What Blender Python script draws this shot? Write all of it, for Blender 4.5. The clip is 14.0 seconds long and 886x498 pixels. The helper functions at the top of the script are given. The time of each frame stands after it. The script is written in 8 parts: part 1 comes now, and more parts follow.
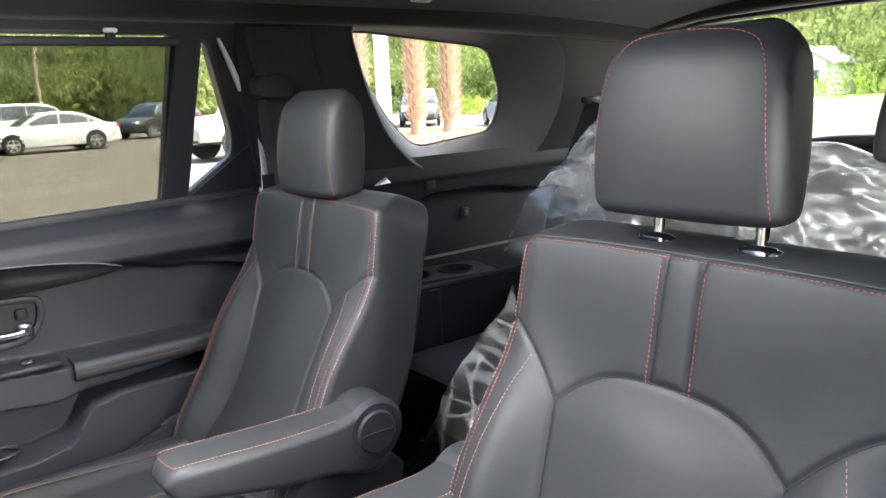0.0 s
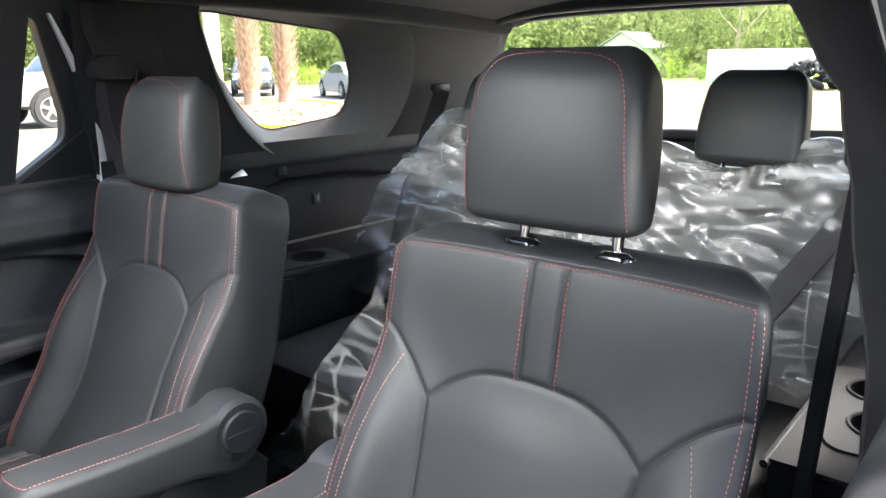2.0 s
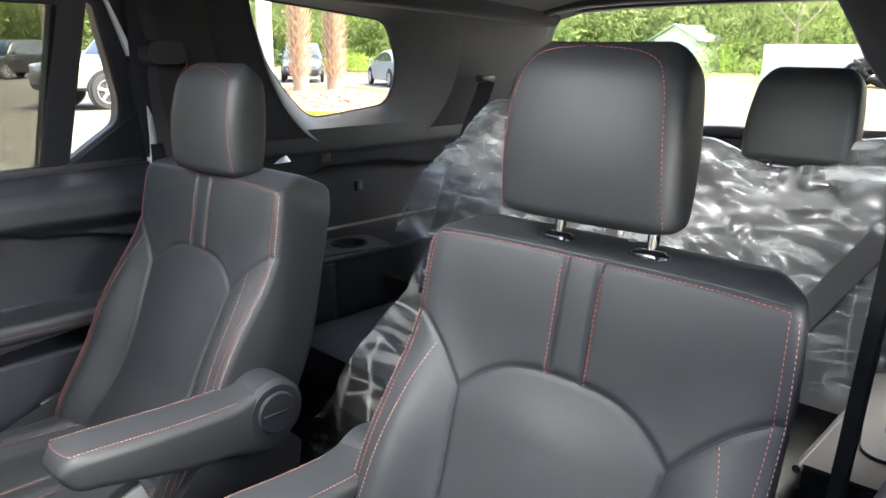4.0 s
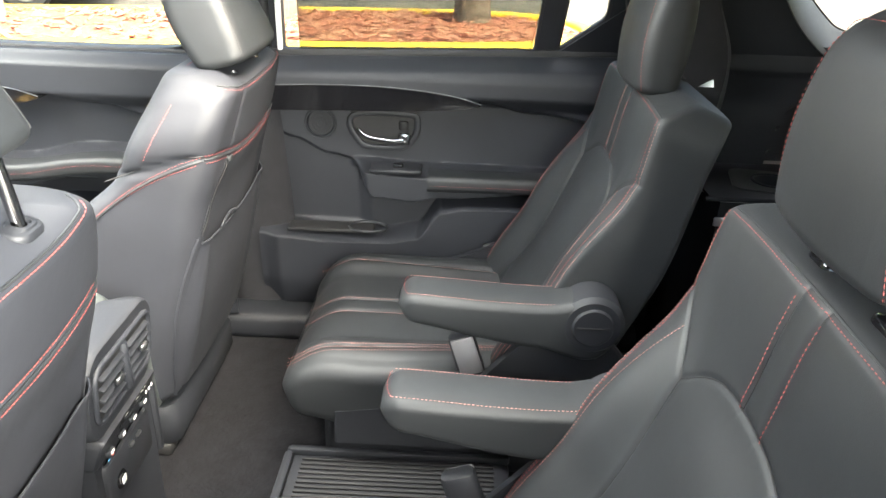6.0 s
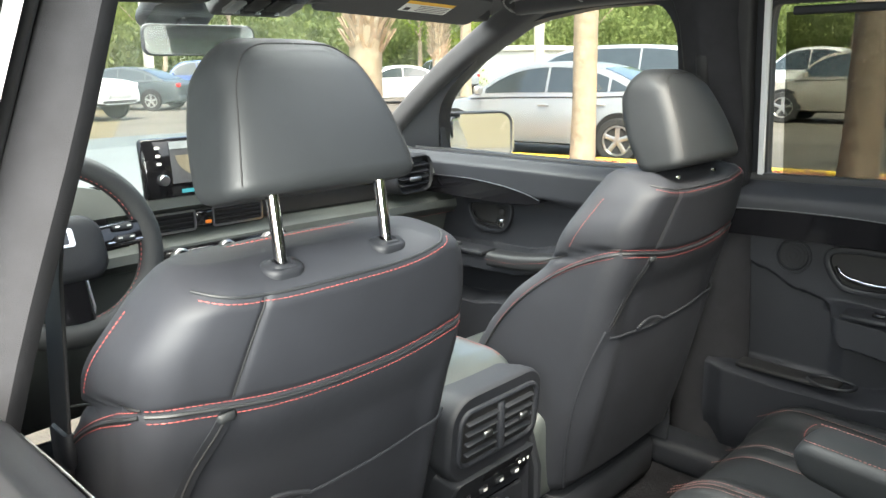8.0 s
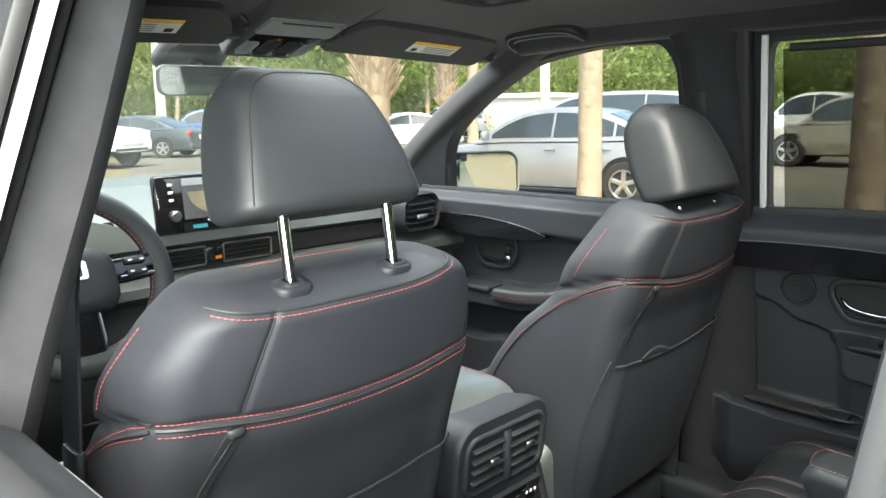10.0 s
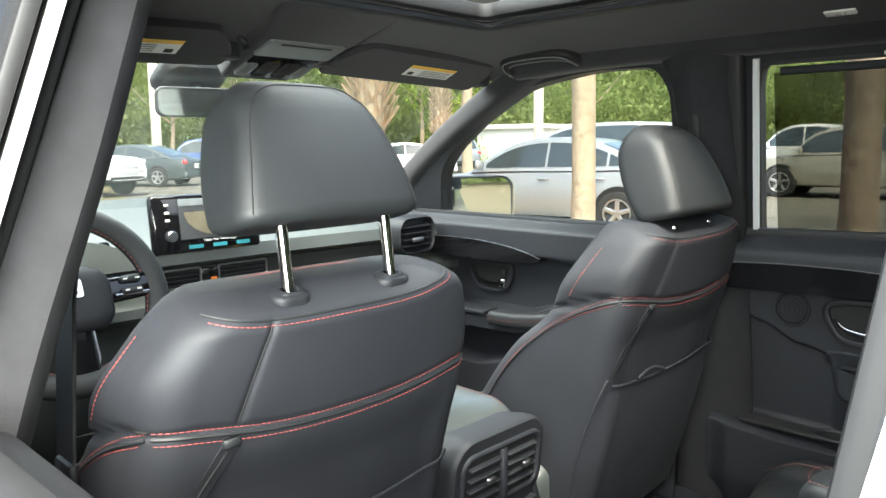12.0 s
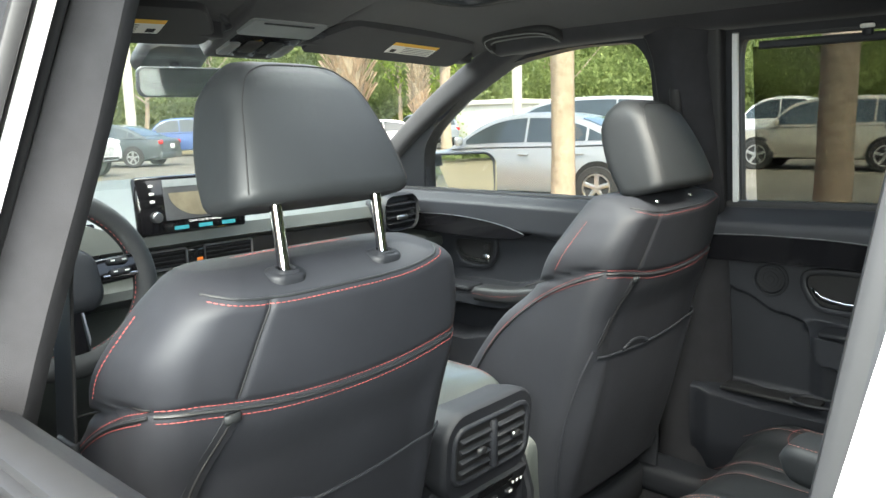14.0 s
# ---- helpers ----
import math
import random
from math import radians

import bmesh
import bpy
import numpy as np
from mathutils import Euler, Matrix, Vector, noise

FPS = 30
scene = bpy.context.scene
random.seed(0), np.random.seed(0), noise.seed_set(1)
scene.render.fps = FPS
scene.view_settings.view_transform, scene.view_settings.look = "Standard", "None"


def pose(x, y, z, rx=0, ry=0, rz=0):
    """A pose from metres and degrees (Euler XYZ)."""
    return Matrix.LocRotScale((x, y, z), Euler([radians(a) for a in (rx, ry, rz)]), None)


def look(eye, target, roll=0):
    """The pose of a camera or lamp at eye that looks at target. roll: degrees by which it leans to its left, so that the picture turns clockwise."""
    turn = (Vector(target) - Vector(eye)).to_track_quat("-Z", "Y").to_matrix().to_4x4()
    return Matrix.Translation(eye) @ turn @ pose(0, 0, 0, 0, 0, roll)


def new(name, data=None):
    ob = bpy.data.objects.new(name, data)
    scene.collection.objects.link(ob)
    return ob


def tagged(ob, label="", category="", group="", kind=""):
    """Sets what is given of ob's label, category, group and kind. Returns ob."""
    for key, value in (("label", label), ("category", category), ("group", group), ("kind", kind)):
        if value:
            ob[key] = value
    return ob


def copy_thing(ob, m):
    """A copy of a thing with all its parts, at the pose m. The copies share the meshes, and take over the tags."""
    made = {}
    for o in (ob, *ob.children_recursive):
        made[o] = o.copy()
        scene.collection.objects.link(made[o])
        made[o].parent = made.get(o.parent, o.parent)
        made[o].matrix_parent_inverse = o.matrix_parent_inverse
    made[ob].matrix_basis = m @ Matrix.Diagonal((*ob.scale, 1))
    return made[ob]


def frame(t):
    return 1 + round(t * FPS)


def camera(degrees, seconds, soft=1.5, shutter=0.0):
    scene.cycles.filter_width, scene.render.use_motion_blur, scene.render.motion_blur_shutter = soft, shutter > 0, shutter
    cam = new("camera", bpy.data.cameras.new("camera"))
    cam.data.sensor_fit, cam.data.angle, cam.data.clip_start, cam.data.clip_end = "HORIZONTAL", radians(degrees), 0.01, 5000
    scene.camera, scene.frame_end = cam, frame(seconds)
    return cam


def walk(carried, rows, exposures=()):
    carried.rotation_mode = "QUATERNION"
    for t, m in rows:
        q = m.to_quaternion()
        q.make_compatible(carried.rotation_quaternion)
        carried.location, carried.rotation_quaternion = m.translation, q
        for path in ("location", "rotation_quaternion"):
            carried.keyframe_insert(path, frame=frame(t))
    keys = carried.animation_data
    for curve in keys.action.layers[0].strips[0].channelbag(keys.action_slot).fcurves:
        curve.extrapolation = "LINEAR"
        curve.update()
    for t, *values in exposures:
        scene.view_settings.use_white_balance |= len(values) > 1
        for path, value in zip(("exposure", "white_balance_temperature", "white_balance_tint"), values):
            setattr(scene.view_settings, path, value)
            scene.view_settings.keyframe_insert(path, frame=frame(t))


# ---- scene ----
cam = camera(61.5, 14.0)


def aim(x, y, z, yaw, pitch, roll=0.0):
    return pose(x, y, z, 90 + pitch, 0, -yaw) @ pose(0, 0, 0, 0, 0, roll)


EXPOSURES = [(0, 4.15, 6700, 12), (0.5, 4.25, 6650, 13), (1.0, 4.22, 6650, 13), (2.2, 4.15, 6650, 12), (4.5, 4.0, 6750, 11), (5.0, 3.75, 6850, 11), (5.5, 4.2, 6650, 11), (6.0, 4.1, 7000, 7), (6.5, 3.95, 7050, 6), (7.5, 3.2, 6850, 5), (8.5, 2.75, 6650, 3), (14.0, 2.7, 6550, 2)]
PATH = [
    (0, (-0.807, 0.578, 1.49), (0.747, -0.614, 1.087), -2.7),
    (0.5, (-0.797, 0.595, 1.51), (0.6, -0.769, 1.073), -1.3),
    (1, (-0.792, 0.608, 1.527), (0.522, -0.829, 1.069), -0.7),
    (1.5, (-0.795, 0.609, 1.531), (0.471, -0.863, 1.05), -0.6),
    (2, (-0.786, 0.613, 1.53), (0.456, -0.877, 1.044), -0.4),
    (4.5, (-0.807, 0.612, 1.535), (0.582, -0.718, 0.985), 1.5),
    (5, (-0.855, 0.521, 1.584), (0.699, -0.534, 0.896), 1.6),
    (5.5, (-0.95, 0.372, 1.623), (0.792, -0.204, 0.827), 2.2),
    (6, (-0.93, 0.253, 1.613), (0.876, 0.288, 0.753), 2.0),
    (6.5, (-0.872, 0.16, 1.588), (0.837, 0.804, 0.772), 1.1),
    (7, (-0.854, 0.092, 1.533), (0.698, 1.158, 0.859), 0.7),
    (7.5, (-0.853, 0.058, 1.513), (0.584, 1.33, 0.952), 0.2),
    (8, (-0.855, 0.05, 1.516), (0.539, 1.403, 1.04), -0.4),
    (8.5, (-0.855, 0.048, 1.519), (0.534, 1.422, 1.092), -0.7),
    (11, (-0.88, 0.023, 1.479), (0.531, 1.406, 1.165), -0.5),
    (11.5, (-0.879, 0.023, 1.478), (0.537, 1.406, 1.19), -0.5),
    (12, (-0.879, 0.028, 1.476), (0.54, 1.41, 1.199), -0.5),
    (12.5, (-0.884, 0.033, 1.477), (0.538, 1.41, 1.196), -0.6),
    (13, (-0.893, 0.04, 1.475), (0.532, 1.411, 1.18), -0.7),
    (13.5, (-0.894, 0.045, 1.478), (0.54, 1.403, 1.165), -0.8),
    (14, (-0.899, 0.026, 1.478), (0.549, 1.364, 1.139), -1.2),
]
walk(cam, [(t, look(eye, target, roll)) for t, eye, target, roll in PATH], EXPOSURES)

# ---------------------------------------------------------------- light
GROUND = 0.12
world = bpy.data.worlds.new("overcast_sky")
scene.world = world
world.use_nodes = True
_wn = world.node_tree.nodes
_sky = _wn.new("ShaderNodeTexSky")
_sky.sky_type = "NISHITA"
_sky.sun_disc = False
_sky.sun_elevation = radians(58)
_sky.sun_rotation = radians(215)
_sky.air_density = 1.0
_sky.dust_density = 6.0
_sky.ozone_density = 0.6
world.node_tree.links.new(_sky.outputs[0], _wn["Background"].inputs[0])
_wn["Background"].inputs[1].default_value = 0.12

sun = new("sun", bpy.data.lights.new("sun", "SUN"))
sun.data.energy = 1.1
sun.data.angle = radians(14)
sun.data.color = (1.0, 0.96, 0.9)
# the high sun stands behind and to the open side of the car
sun.matrix_world = look((-4, -5, 10), (0, 0, 0))

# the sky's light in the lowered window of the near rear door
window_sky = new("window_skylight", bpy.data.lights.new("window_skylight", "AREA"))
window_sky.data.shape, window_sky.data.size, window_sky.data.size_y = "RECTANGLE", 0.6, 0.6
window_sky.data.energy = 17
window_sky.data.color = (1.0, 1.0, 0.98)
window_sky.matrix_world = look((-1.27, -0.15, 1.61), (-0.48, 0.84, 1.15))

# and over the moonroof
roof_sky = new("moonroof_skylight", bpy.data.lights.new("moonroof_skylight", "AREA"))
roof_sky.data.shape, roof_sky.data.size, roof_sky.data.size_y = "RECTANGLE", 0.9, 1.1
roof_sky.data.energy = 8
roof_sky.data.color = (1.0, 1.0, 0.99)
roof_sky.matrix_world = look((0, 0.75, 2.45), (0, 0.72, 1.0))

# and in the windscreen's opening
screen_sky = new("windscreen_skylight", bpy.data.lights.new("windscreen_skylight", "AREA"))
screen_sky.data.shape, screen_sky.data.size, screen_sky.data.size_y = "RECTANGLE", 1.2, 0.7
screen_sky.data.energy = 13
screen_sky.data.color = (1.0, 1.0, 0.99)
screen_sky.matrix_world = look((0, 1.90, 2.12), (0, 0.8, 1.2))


# ---------------------------------------------------------------- materials
def material(name, color, rough=0.5, metal=0.0, spec=0.5, vary=0.0, vary_scale=6.0, grain=0.0, grain_scale=400.0,
             bump=0.0, bump_scale=40.0, rough_vary=0.0, sheen=0.0, coat=0.0, color2=None, per_object=0.0):
    m = bpy.data.materials.new(name)
    m.use_nodes = True
    n, l = m.node_tree.nodes, m.node_tree.links
    b = n["Principled BSDF"]
    b.inputs["Base Color"].default_value = (*color, 1)
    b.inputs["Roughness"].default_value = rough
    b.inputs["Metallic"].default_value = metal
    b.inputs["Specular IOR Level"].default_value = spec
    b.inputs["Sheen Weight"].default_value = sheen
    b.inputs["Coat Weight"].default_value = coat
    tc = n.new("ShaderNodeTexCoord")
    if vary or color2:
        t = n.new("ShaderNodeTexNoise")
        t.inputs["Scale"].default_value = vary_scale
        t.inputs["Detail"].default_value = 6
        t.inputs["Roughness"].default_value = 0.65
        l.new(tc.outputs["Object"], t.inputs["Vector"])
        r = n.new("ShaderNodeValToRGB")
        r.color_ramp.elements[0].position, r.color_ramp.elements[1].position = 0.35, 0.65
        c2 = color2 or tuple(min(1, c * (1 + vary)) for c in color)
        c1 = color if color2 else tuple(c * (1 - vary) for c in color)
        r.color_ramp.elements[0].color = (*c1, 1)
        r.color_ramp.elements[1].color = (*c2, 1)
        l.new(t.outputs["Fac"], r.inputs[0])
        out = r.outputs[0]
        if per_object:
            oi = n.new("ShaderNodeObjectInfo")
            hs = n.new("ShaderNodeHueSaturation")
            mr = n.new("ShaderNodeMapRange")
            mr.inputs["To Min"].default_value, mr.inputs["To Max"].default_value = 1 - per_object, 1 + per_object
            l.new(oi.outputs["Random"], mr.inputs["Value"])
            l.new(mr.outputs[0], hs.inputs["Value"])
            l.new(out, hs.inputs["Color"])
            out = hs.outputs[0]
        l.new(out, b.inputs["Base Color"])
        if rough_vary:
            mr = n.new("ShaderNodeMapRange")
            mr.inputs["To Min"].default_value, mr.inputs["To Max"].default_value = rough - rough_vary, rough + rough_vary
            l.new(t.outputs["Fac"], mr.inputs["Value"])
            l.new(mr.outputs[0], b.inputs["Roughness"])
    last = None
    for amount, scale, detail in ((bump, bump_scale, 3), (grain, grain_scale, 2)):
        if amount:
            t = n.new("ShaderNodeTexNoise")
            t.inputs["Scale"].default_value = scale
            t.inputs["Detail"].default_value = detail
            l.new(tc.outputs["Object"], t.inputs["Vector"])
            bp = n.new("ShaderNodeBump")
            bp.inputs["Strength"].default_value = amount
            bp.inputs["Distance"].default_value = 0.6 / scale
            l.new(t.outputs["Fac"], bp.inputs["Height"])
            if last:
                l.new(last.outputs[0], bp.inputs["Normal"])
            last = bp
    if last:
        l.new(last.outputs[0], b.inputs["Normal"])
    return m


def glass_material(name, tint=(0.93, 0.96, 0.95), gloss=0.06, dots=0.0, dark=(0.02, 0.02, 0.02)):
    """A thin pane: sees through, with a Fresnel reflection; dots > 0 adds a woven shade in front."""
    m = bpy.data.materials.new(name)
    m.use_nodes = True
    n, l = m.node_tree.nodes, m.node_tree.links
    n.remove(n["Principled BSDF"])
    tr = n.new("ShaderNodeBsdfTransparent")
    tr.inputs[0].default_value = (*tint, 1)
    gl = n.new("ShaderNodeBsdfGlossy")
    gl.inputs["Roughness"].default_value = 0.02
    mix = n.new("ShaderNodeMixShader")
    lw = n.new("ShaderNodeLayerWeight")
    lw.inputs["Blend"].default_value = 0.5
    pw = n.new("ShaderNodeMath")
    pw.operation = "POWER"
    pw.inputs[1].default_value = 4.0
    mr = n.new("ShaderNodeMapRange")
    mr.inputs["To Min"].default_value, mr.inputs["To Max"].default_value = 0.025, 0.55
    l.new(lw.outputs["Facing"], pw.inputs[0])
    l.new(pw.outputs[0], mr.inputs["Value"])
    l.new(mr.outputs[0], mix.inputs[0])
    l.new(tr.outputs[0], mix.inputs[1])
    l.new(gl.outputs[0], mix.inputs[2])
    l.new(mix.outputs[0], n["Material Output"].inputs[0])
    return m


LEATHER = material("black_leather", (0.0105, 0.0120, 0.0134), 0.58, spec=0.44, vary=0.14, vary_scale=9, grain=0.22, grain_scale=900, bump=0.03, bump_scale=16, rough_vary=0.06)
BACK_VINYL = material("black_seat_back_vinyl", (0.0135, 0.0148, 0.0190), 0.65, spec=0.40, vary=0.14, vary_scale=7, grain=0.14, grain_scale=900, bump=0.04, bump_scale=12, rough_vary=0.05)
# paler, glossier copy of the leather; skylight on upward faces is in its colour
LIT_LEATHER = material("sky_lit_black_leather", (0.040, 0.046, 0.044), 0.32, spec=0.9, vary=0.12, vary_scale=9, grain=0.15, grain_scale=900, rough_vary=0.05, coat=0.35)
TRAY_GREY = material("dark_grey_tray_plastic", (0.034, 0.035, 0.036), 0.4, vary=0.12, vary_scale=12)
PLASTIC = material("grained_black_plastic", (0.0105, 0.0116, 0.0145), 0.58, spec=0.36, vary=0.15, vary_scale=5, grain=0.2, grain_scale=1100, rough_vary=0.06)
SOFT = material("soft_touch_black_vinyl", (0.0135, 0.0148, 0.0185), 0.56, spec=0.36, vary=0.12, vary_scale=5, grain=0.2, grain_scale=900)
PILLAR_CLOTH = material("woven_grey_black_trim", (0.015, 0.015, 0.017), 0.85, spec=0.25, vary=0.15, vary_scale=30, grain=0.5, grain_scale=1000)
LINER = material("black_headliner_cloth", (0.020, 0.020, 0.022), 0.9, spec=0.2, vary=0.15, vary_scale=8, grain=0.3, grain_scale=900, sheen=0.1)
CARPET = material("black_carpet", (0.0075, 0.0075, 0.0088), 0.95, spec=0.15, vary=0.35, vary_scale=30, grain=1.0, grain_scale=500, bump=0.5, bump_scale=120)
PIANO = material("gloss_black_lacquer", (0.006, 0.006, 0.007), 0.08, spec=0.5, vary=0.1, rough_vary=0.02)
CHROME = material("chrome", (0.52, 0.52, 0.53), 0.1, metal=1.0, vary=0.05, rough_vary=0.03)
SATIN = material("satin_silver", (0.5, 0.5, 0.51), 0.3, metal=1.0, vary=0.06)
THREAD = material("red_thread", (0.27, 0.055, 0.050), 0.7, vary=0.25, vary_scale=160)
DASH_SKIN = material("grey_black_dash_skin", (0.042, 0.048, 0.046), 0.52, spec=0.5, vary=0.12, vary_scale=6, grain=0.3, grain_scale=900)
GREY_PLASTIC = material("grey_satin_plastic", (0.10, 0.104, 0.104), 0.35, spec=0.5, vary=0.12, vary_scale=12)
THREAD_PALE = material("pale_red_thread", (0.32, 0.14, 0.115), 0.7, vary=0.3, vary_scale=160)
# black trim lightened to grey: skylight on the window ledge is put into the colour
REVEAL_LIT = material("sky_lit_grained_trim", (0.050, 0.051, 0.052), 0.6, spec=0.4, vary=0.12, vary_scale=8, grain=0.2, grain_scale=1000)
RUBBER = material("black_rubber_seal", (0.010, 0.010, 0.011), 0.6, vary=0.2, vary_scale=20)
WHITE_PAINT = material("white_car_paint", (0.52, 0.53, 0.53), 0.25, coat=0.6, vary=0.03, vary_scale=3)
GLASS = glass_material("clear_glass")
SHADE = glass_material("woven_sunshade", (0.50, 0.50, 0.465))
DARK = material("matte_black", (0.004, 0.004, 0.0045), 0.7, vary=0.2)
LABEL_WHITE = material("white_label_paper", (0.7, 0.69, 0.66), 0.5, vary=0.06)
LABEL_YELLOW = material("yellow_label", (0.75, 0.42, 0.04), 0.5, vary=0.06)


# ---------------------------------------------------------------- building helpers
ORIGIN = {}


def thing(name, at, label, category, group="", kind=""):
    e = new(name)
    e.empty_display_size = 0.05
    e.location = at
    ORIGIN[e] = Vector(at)
    return tagged(e, label, category, group, kind)


def mesh_object(name, verts, faces, mat, parent=None, label="", smooth=True):
    """One mesh from places in the world; under a parent it is kept relative to that thing's base."""
    base = ORIGIN[parent] if parent is not None else Vector((0, 0, 0))
    me = bpy.data.meshes.new(name)
    me.from_pydata([(v[0] - base.x, v[1] - base.y, v[2] - base.z) for v in verts], [], [tuple(f) for f in faces])
    bm = bmesh.new()
    bm.from_mesh(me)
    bmesh.ops.recalc_face_normals(bm, faces=bm.faces)
    bm.to_mesh(me)
    bm.free()
    for p in me.polygons:
        p.use_smooth = smooth
    if smooth:
        me.set_sharp_from_angle(angle=radians(42))
    me.materials.append(mat)
    ob = new(name, me)
    if parent is not None:
        ob.parent = parent
        ORIGIN[ob] = base
    if label:
        ob["label"] = label
    return ob


def join(*pieces):
    """Several (verts, faces) as one."""
    verts, faces = [], []
    for v, f in pieces:
        k = len(verts)
        verts += list(v)
        faces += [tuple(i + k for i in q) for q in f]
    return verts, faces


def rings(rows, caps=True, closed=True):
    """Faces between rings of equal count."""
    n = len(rows[0])
    verts = [p for r in rows for p in r]
    faces = []
    for i in range(len(rows) - 1):
        for j in range(n if closed else n - 1):
            k = (j + 1) % n
            faces.append((i * n + j, i * n + k, (i + 1) * n + k, (i + 1) * n + j))
    if caps and closed:
        faces.append(tuple(range(n - 1, -1, -1)))
        faces.append(tuple((len(rows) - 1) * n + j for j in range(n)))
    return verts, faces


def box(cx, cy, cz, sx, sy, sz, r=0.004, m=None):
    """A box with bevelled edges, centred, of full sizes; m turns it about its centre."""
    r = min(r, sx * 0.45, sy * 0.45, sz * 0.45)
    ring = []
    for zz, ins in ((-sz / 2, r), (-sz / 2 + r * 0.3, r * 0.3), (-sz / 2 + r, 0), (sz / 2 - r, 0), (sz / 2 - r * 0.3, r * 0.3), (sz / 2, r)):
        hx, hy = sx / 2 - ins, sy / 2 - ins
        c = max(r - ins * 0.5, r * 0.3)
        ring.append([Vector((x, y, zz)) for x, y in ((hx - c, -hy), (hx, -hy + c), (hx, hy - c), (hx - c, hy), (-hx + c, hy), (-hx, hy - c), (-hx, -hy + c), (-hx + c, -hy))])
    v, f = rings(ring)
    m = m or Matrix()
    return [Vector((cx, cy, cz)) + (m.to_3x3() @ p) for p in v], f


def smooth_line(points, rounds=2, closed=False):
    pts = [Vector(p) for p in points]
    for _ in range(rounds):
        out = [] if closed else [pts[0]]
        for i in range(len(pts) if closed else len(pts) - 1):
            a, b = pts[i], pts[(i + 1) % len(pts)]
            out += [a * 0.75 + b * 0.25, a * 0.25 + b * 0.75]
        if not closed:
            out.append(pts[-1])
        pts = out
    return pts


def resample(points, step):
    pts = [Vector(p) for p in points]
    out, left = [pts[0].copy()], step
    for a, b in zip(pts, pts[1:]):
        d = (b - a).length
        while d >= left and d > 0:
            a = a + (b - a) * (left / d)
            out.append(a.copy())
            d = (b - a).length
            left = step
        left -= d
    return out


def sweep(points, profile, up=(0, 0, 1), closed=False, scale=None):
    """Sweeps a closed profile of (side, up) along a line."""
    pts = [Vector(p) for p in points]
    up = Vector(up)
    rows = []
    for i, p in enumerate(pts):
        a = pts[i - 1] if i or closed else p
        b = pts[(i + 1) % len(pts)] if i < len(pts) - 1 or closed else p
        t = (b - a).normalized()
        s = t.cross(up)
        s = s.normalized() if s.length > 1e-6 else Vector((1, 0, 0))
        u = s.cross(t).normalized()
        k = scale(i / (len(pts) - 1)) if scale else 1
        rows.append([p + s * x * k + u * z * k for x, z in profile])
    if closed:
        v, f = rings(rows, caps=False)
        n, r = len(profile), len(rows)
        f += [((r - 1) * n + j, (r - 1) * n + (j + 1) % n, (j + 1) % n, j) for j in range(n)]
        return v, f
    return rings(rows)


def circle(r, n=10, ry=None):
    return [(r * math.cos(2 * math.pi * i / n), (ry or r) * math.sin(2 * math.pi * i / n)) for i in range(n)]


def rounded(w, h, r, n=4):
    """A rounded rectangle profile of half sizes."""
    out = []
    for cx, cy, a in ((w - r, h - r, 0), (-w + r, h - r, 90), (-w + r, -h + r, 180), (w - r, -h + r, 270)):
        out += [(cx + r * math.cos(radians(a + 90 * i / n)), cy + r * math.sin(radians(a + 90 * i / n))) for i in range(n + 1)]
    return out


def extrude(points, direction, bevel=0.0):
    """A flat outline pushed along a direction, with an optional small bevel at the far side."""
    pts = [Vector(p) for p in points]
    d = Vector(direction)
    c = sum(pts, Vector()) / len(pts)
    rows = [pts, [p + d * (1 - (bevel / d.length if bevel else 0)) for p in pts]]
    if bevel:
        rows.append([p + d + (c - p).normalized() * bevel for p in pts])
    return rings(rows)


def disc(center, normal, r, depth, n=24, bevel=0.0):
    m = Vector(normal).to_track_quat("Z", "Y").to_matrix()
    pts = [Vector(center) + m @ Vector((r * math.cos(2 * math.pi * i / n), r * math.sin(2 * math.pi * i / n), 0)) for i in range(n)]
    return extrude(pts, Vector(normal).normalized() * depth, bevel)


def stitches(points, length=0.0034, gap=0.0020, r=0.00050, up=(0, 0, 1)):
    """Single threads lying along a line."""
    pts = resample(points, length + gap)
    out = []
    for a, b in zip(pts, pts[1:]):
        t = (b - a).normalized()
        s = t.orthogonal().normalized()
        u = s.cross(t)
        e = a + t * length
        ring0 = [a + s * r * 0.5 * x + u * r * 0.5 * y for x, y in ((1, 0), (0, 1), (-1, 0), (0, -1))]
        mid = [(a + e) / 2 + s * r * 1.2 * x + u * r * 1.2 * y for x, y in ((1, 0), (0, 1), (-1, 0), (0, -1))]
        ring1 = [e + s * r * 0.5 * x + u * r * 0.5 * y for x, y in ((1, 0), (0, 1), (-1, 0), (0, -1))]
        out.append(rings([ring0, mid, ring1]))
    return join(*out)


def sstep(a, b, x):
    t = min(1, max(0, (x - a) / (b - a)))
    return t * t * (3 - 2 * t)


def seg_dist(px, py, line):
    best = 9.0
    for (ax, ay), (bx, by) in zip(line, line[1:]):
        dx, dy = bx - ax, by - ay
        t = max(0, min(1, ((px - ax) * dx + (py - ay) * dy) / (dx * dx + dy * dy + 1e-12)))
        best = min(best, math.hypot(px - ax - t * dx, py - ay - t * dy))
    return best


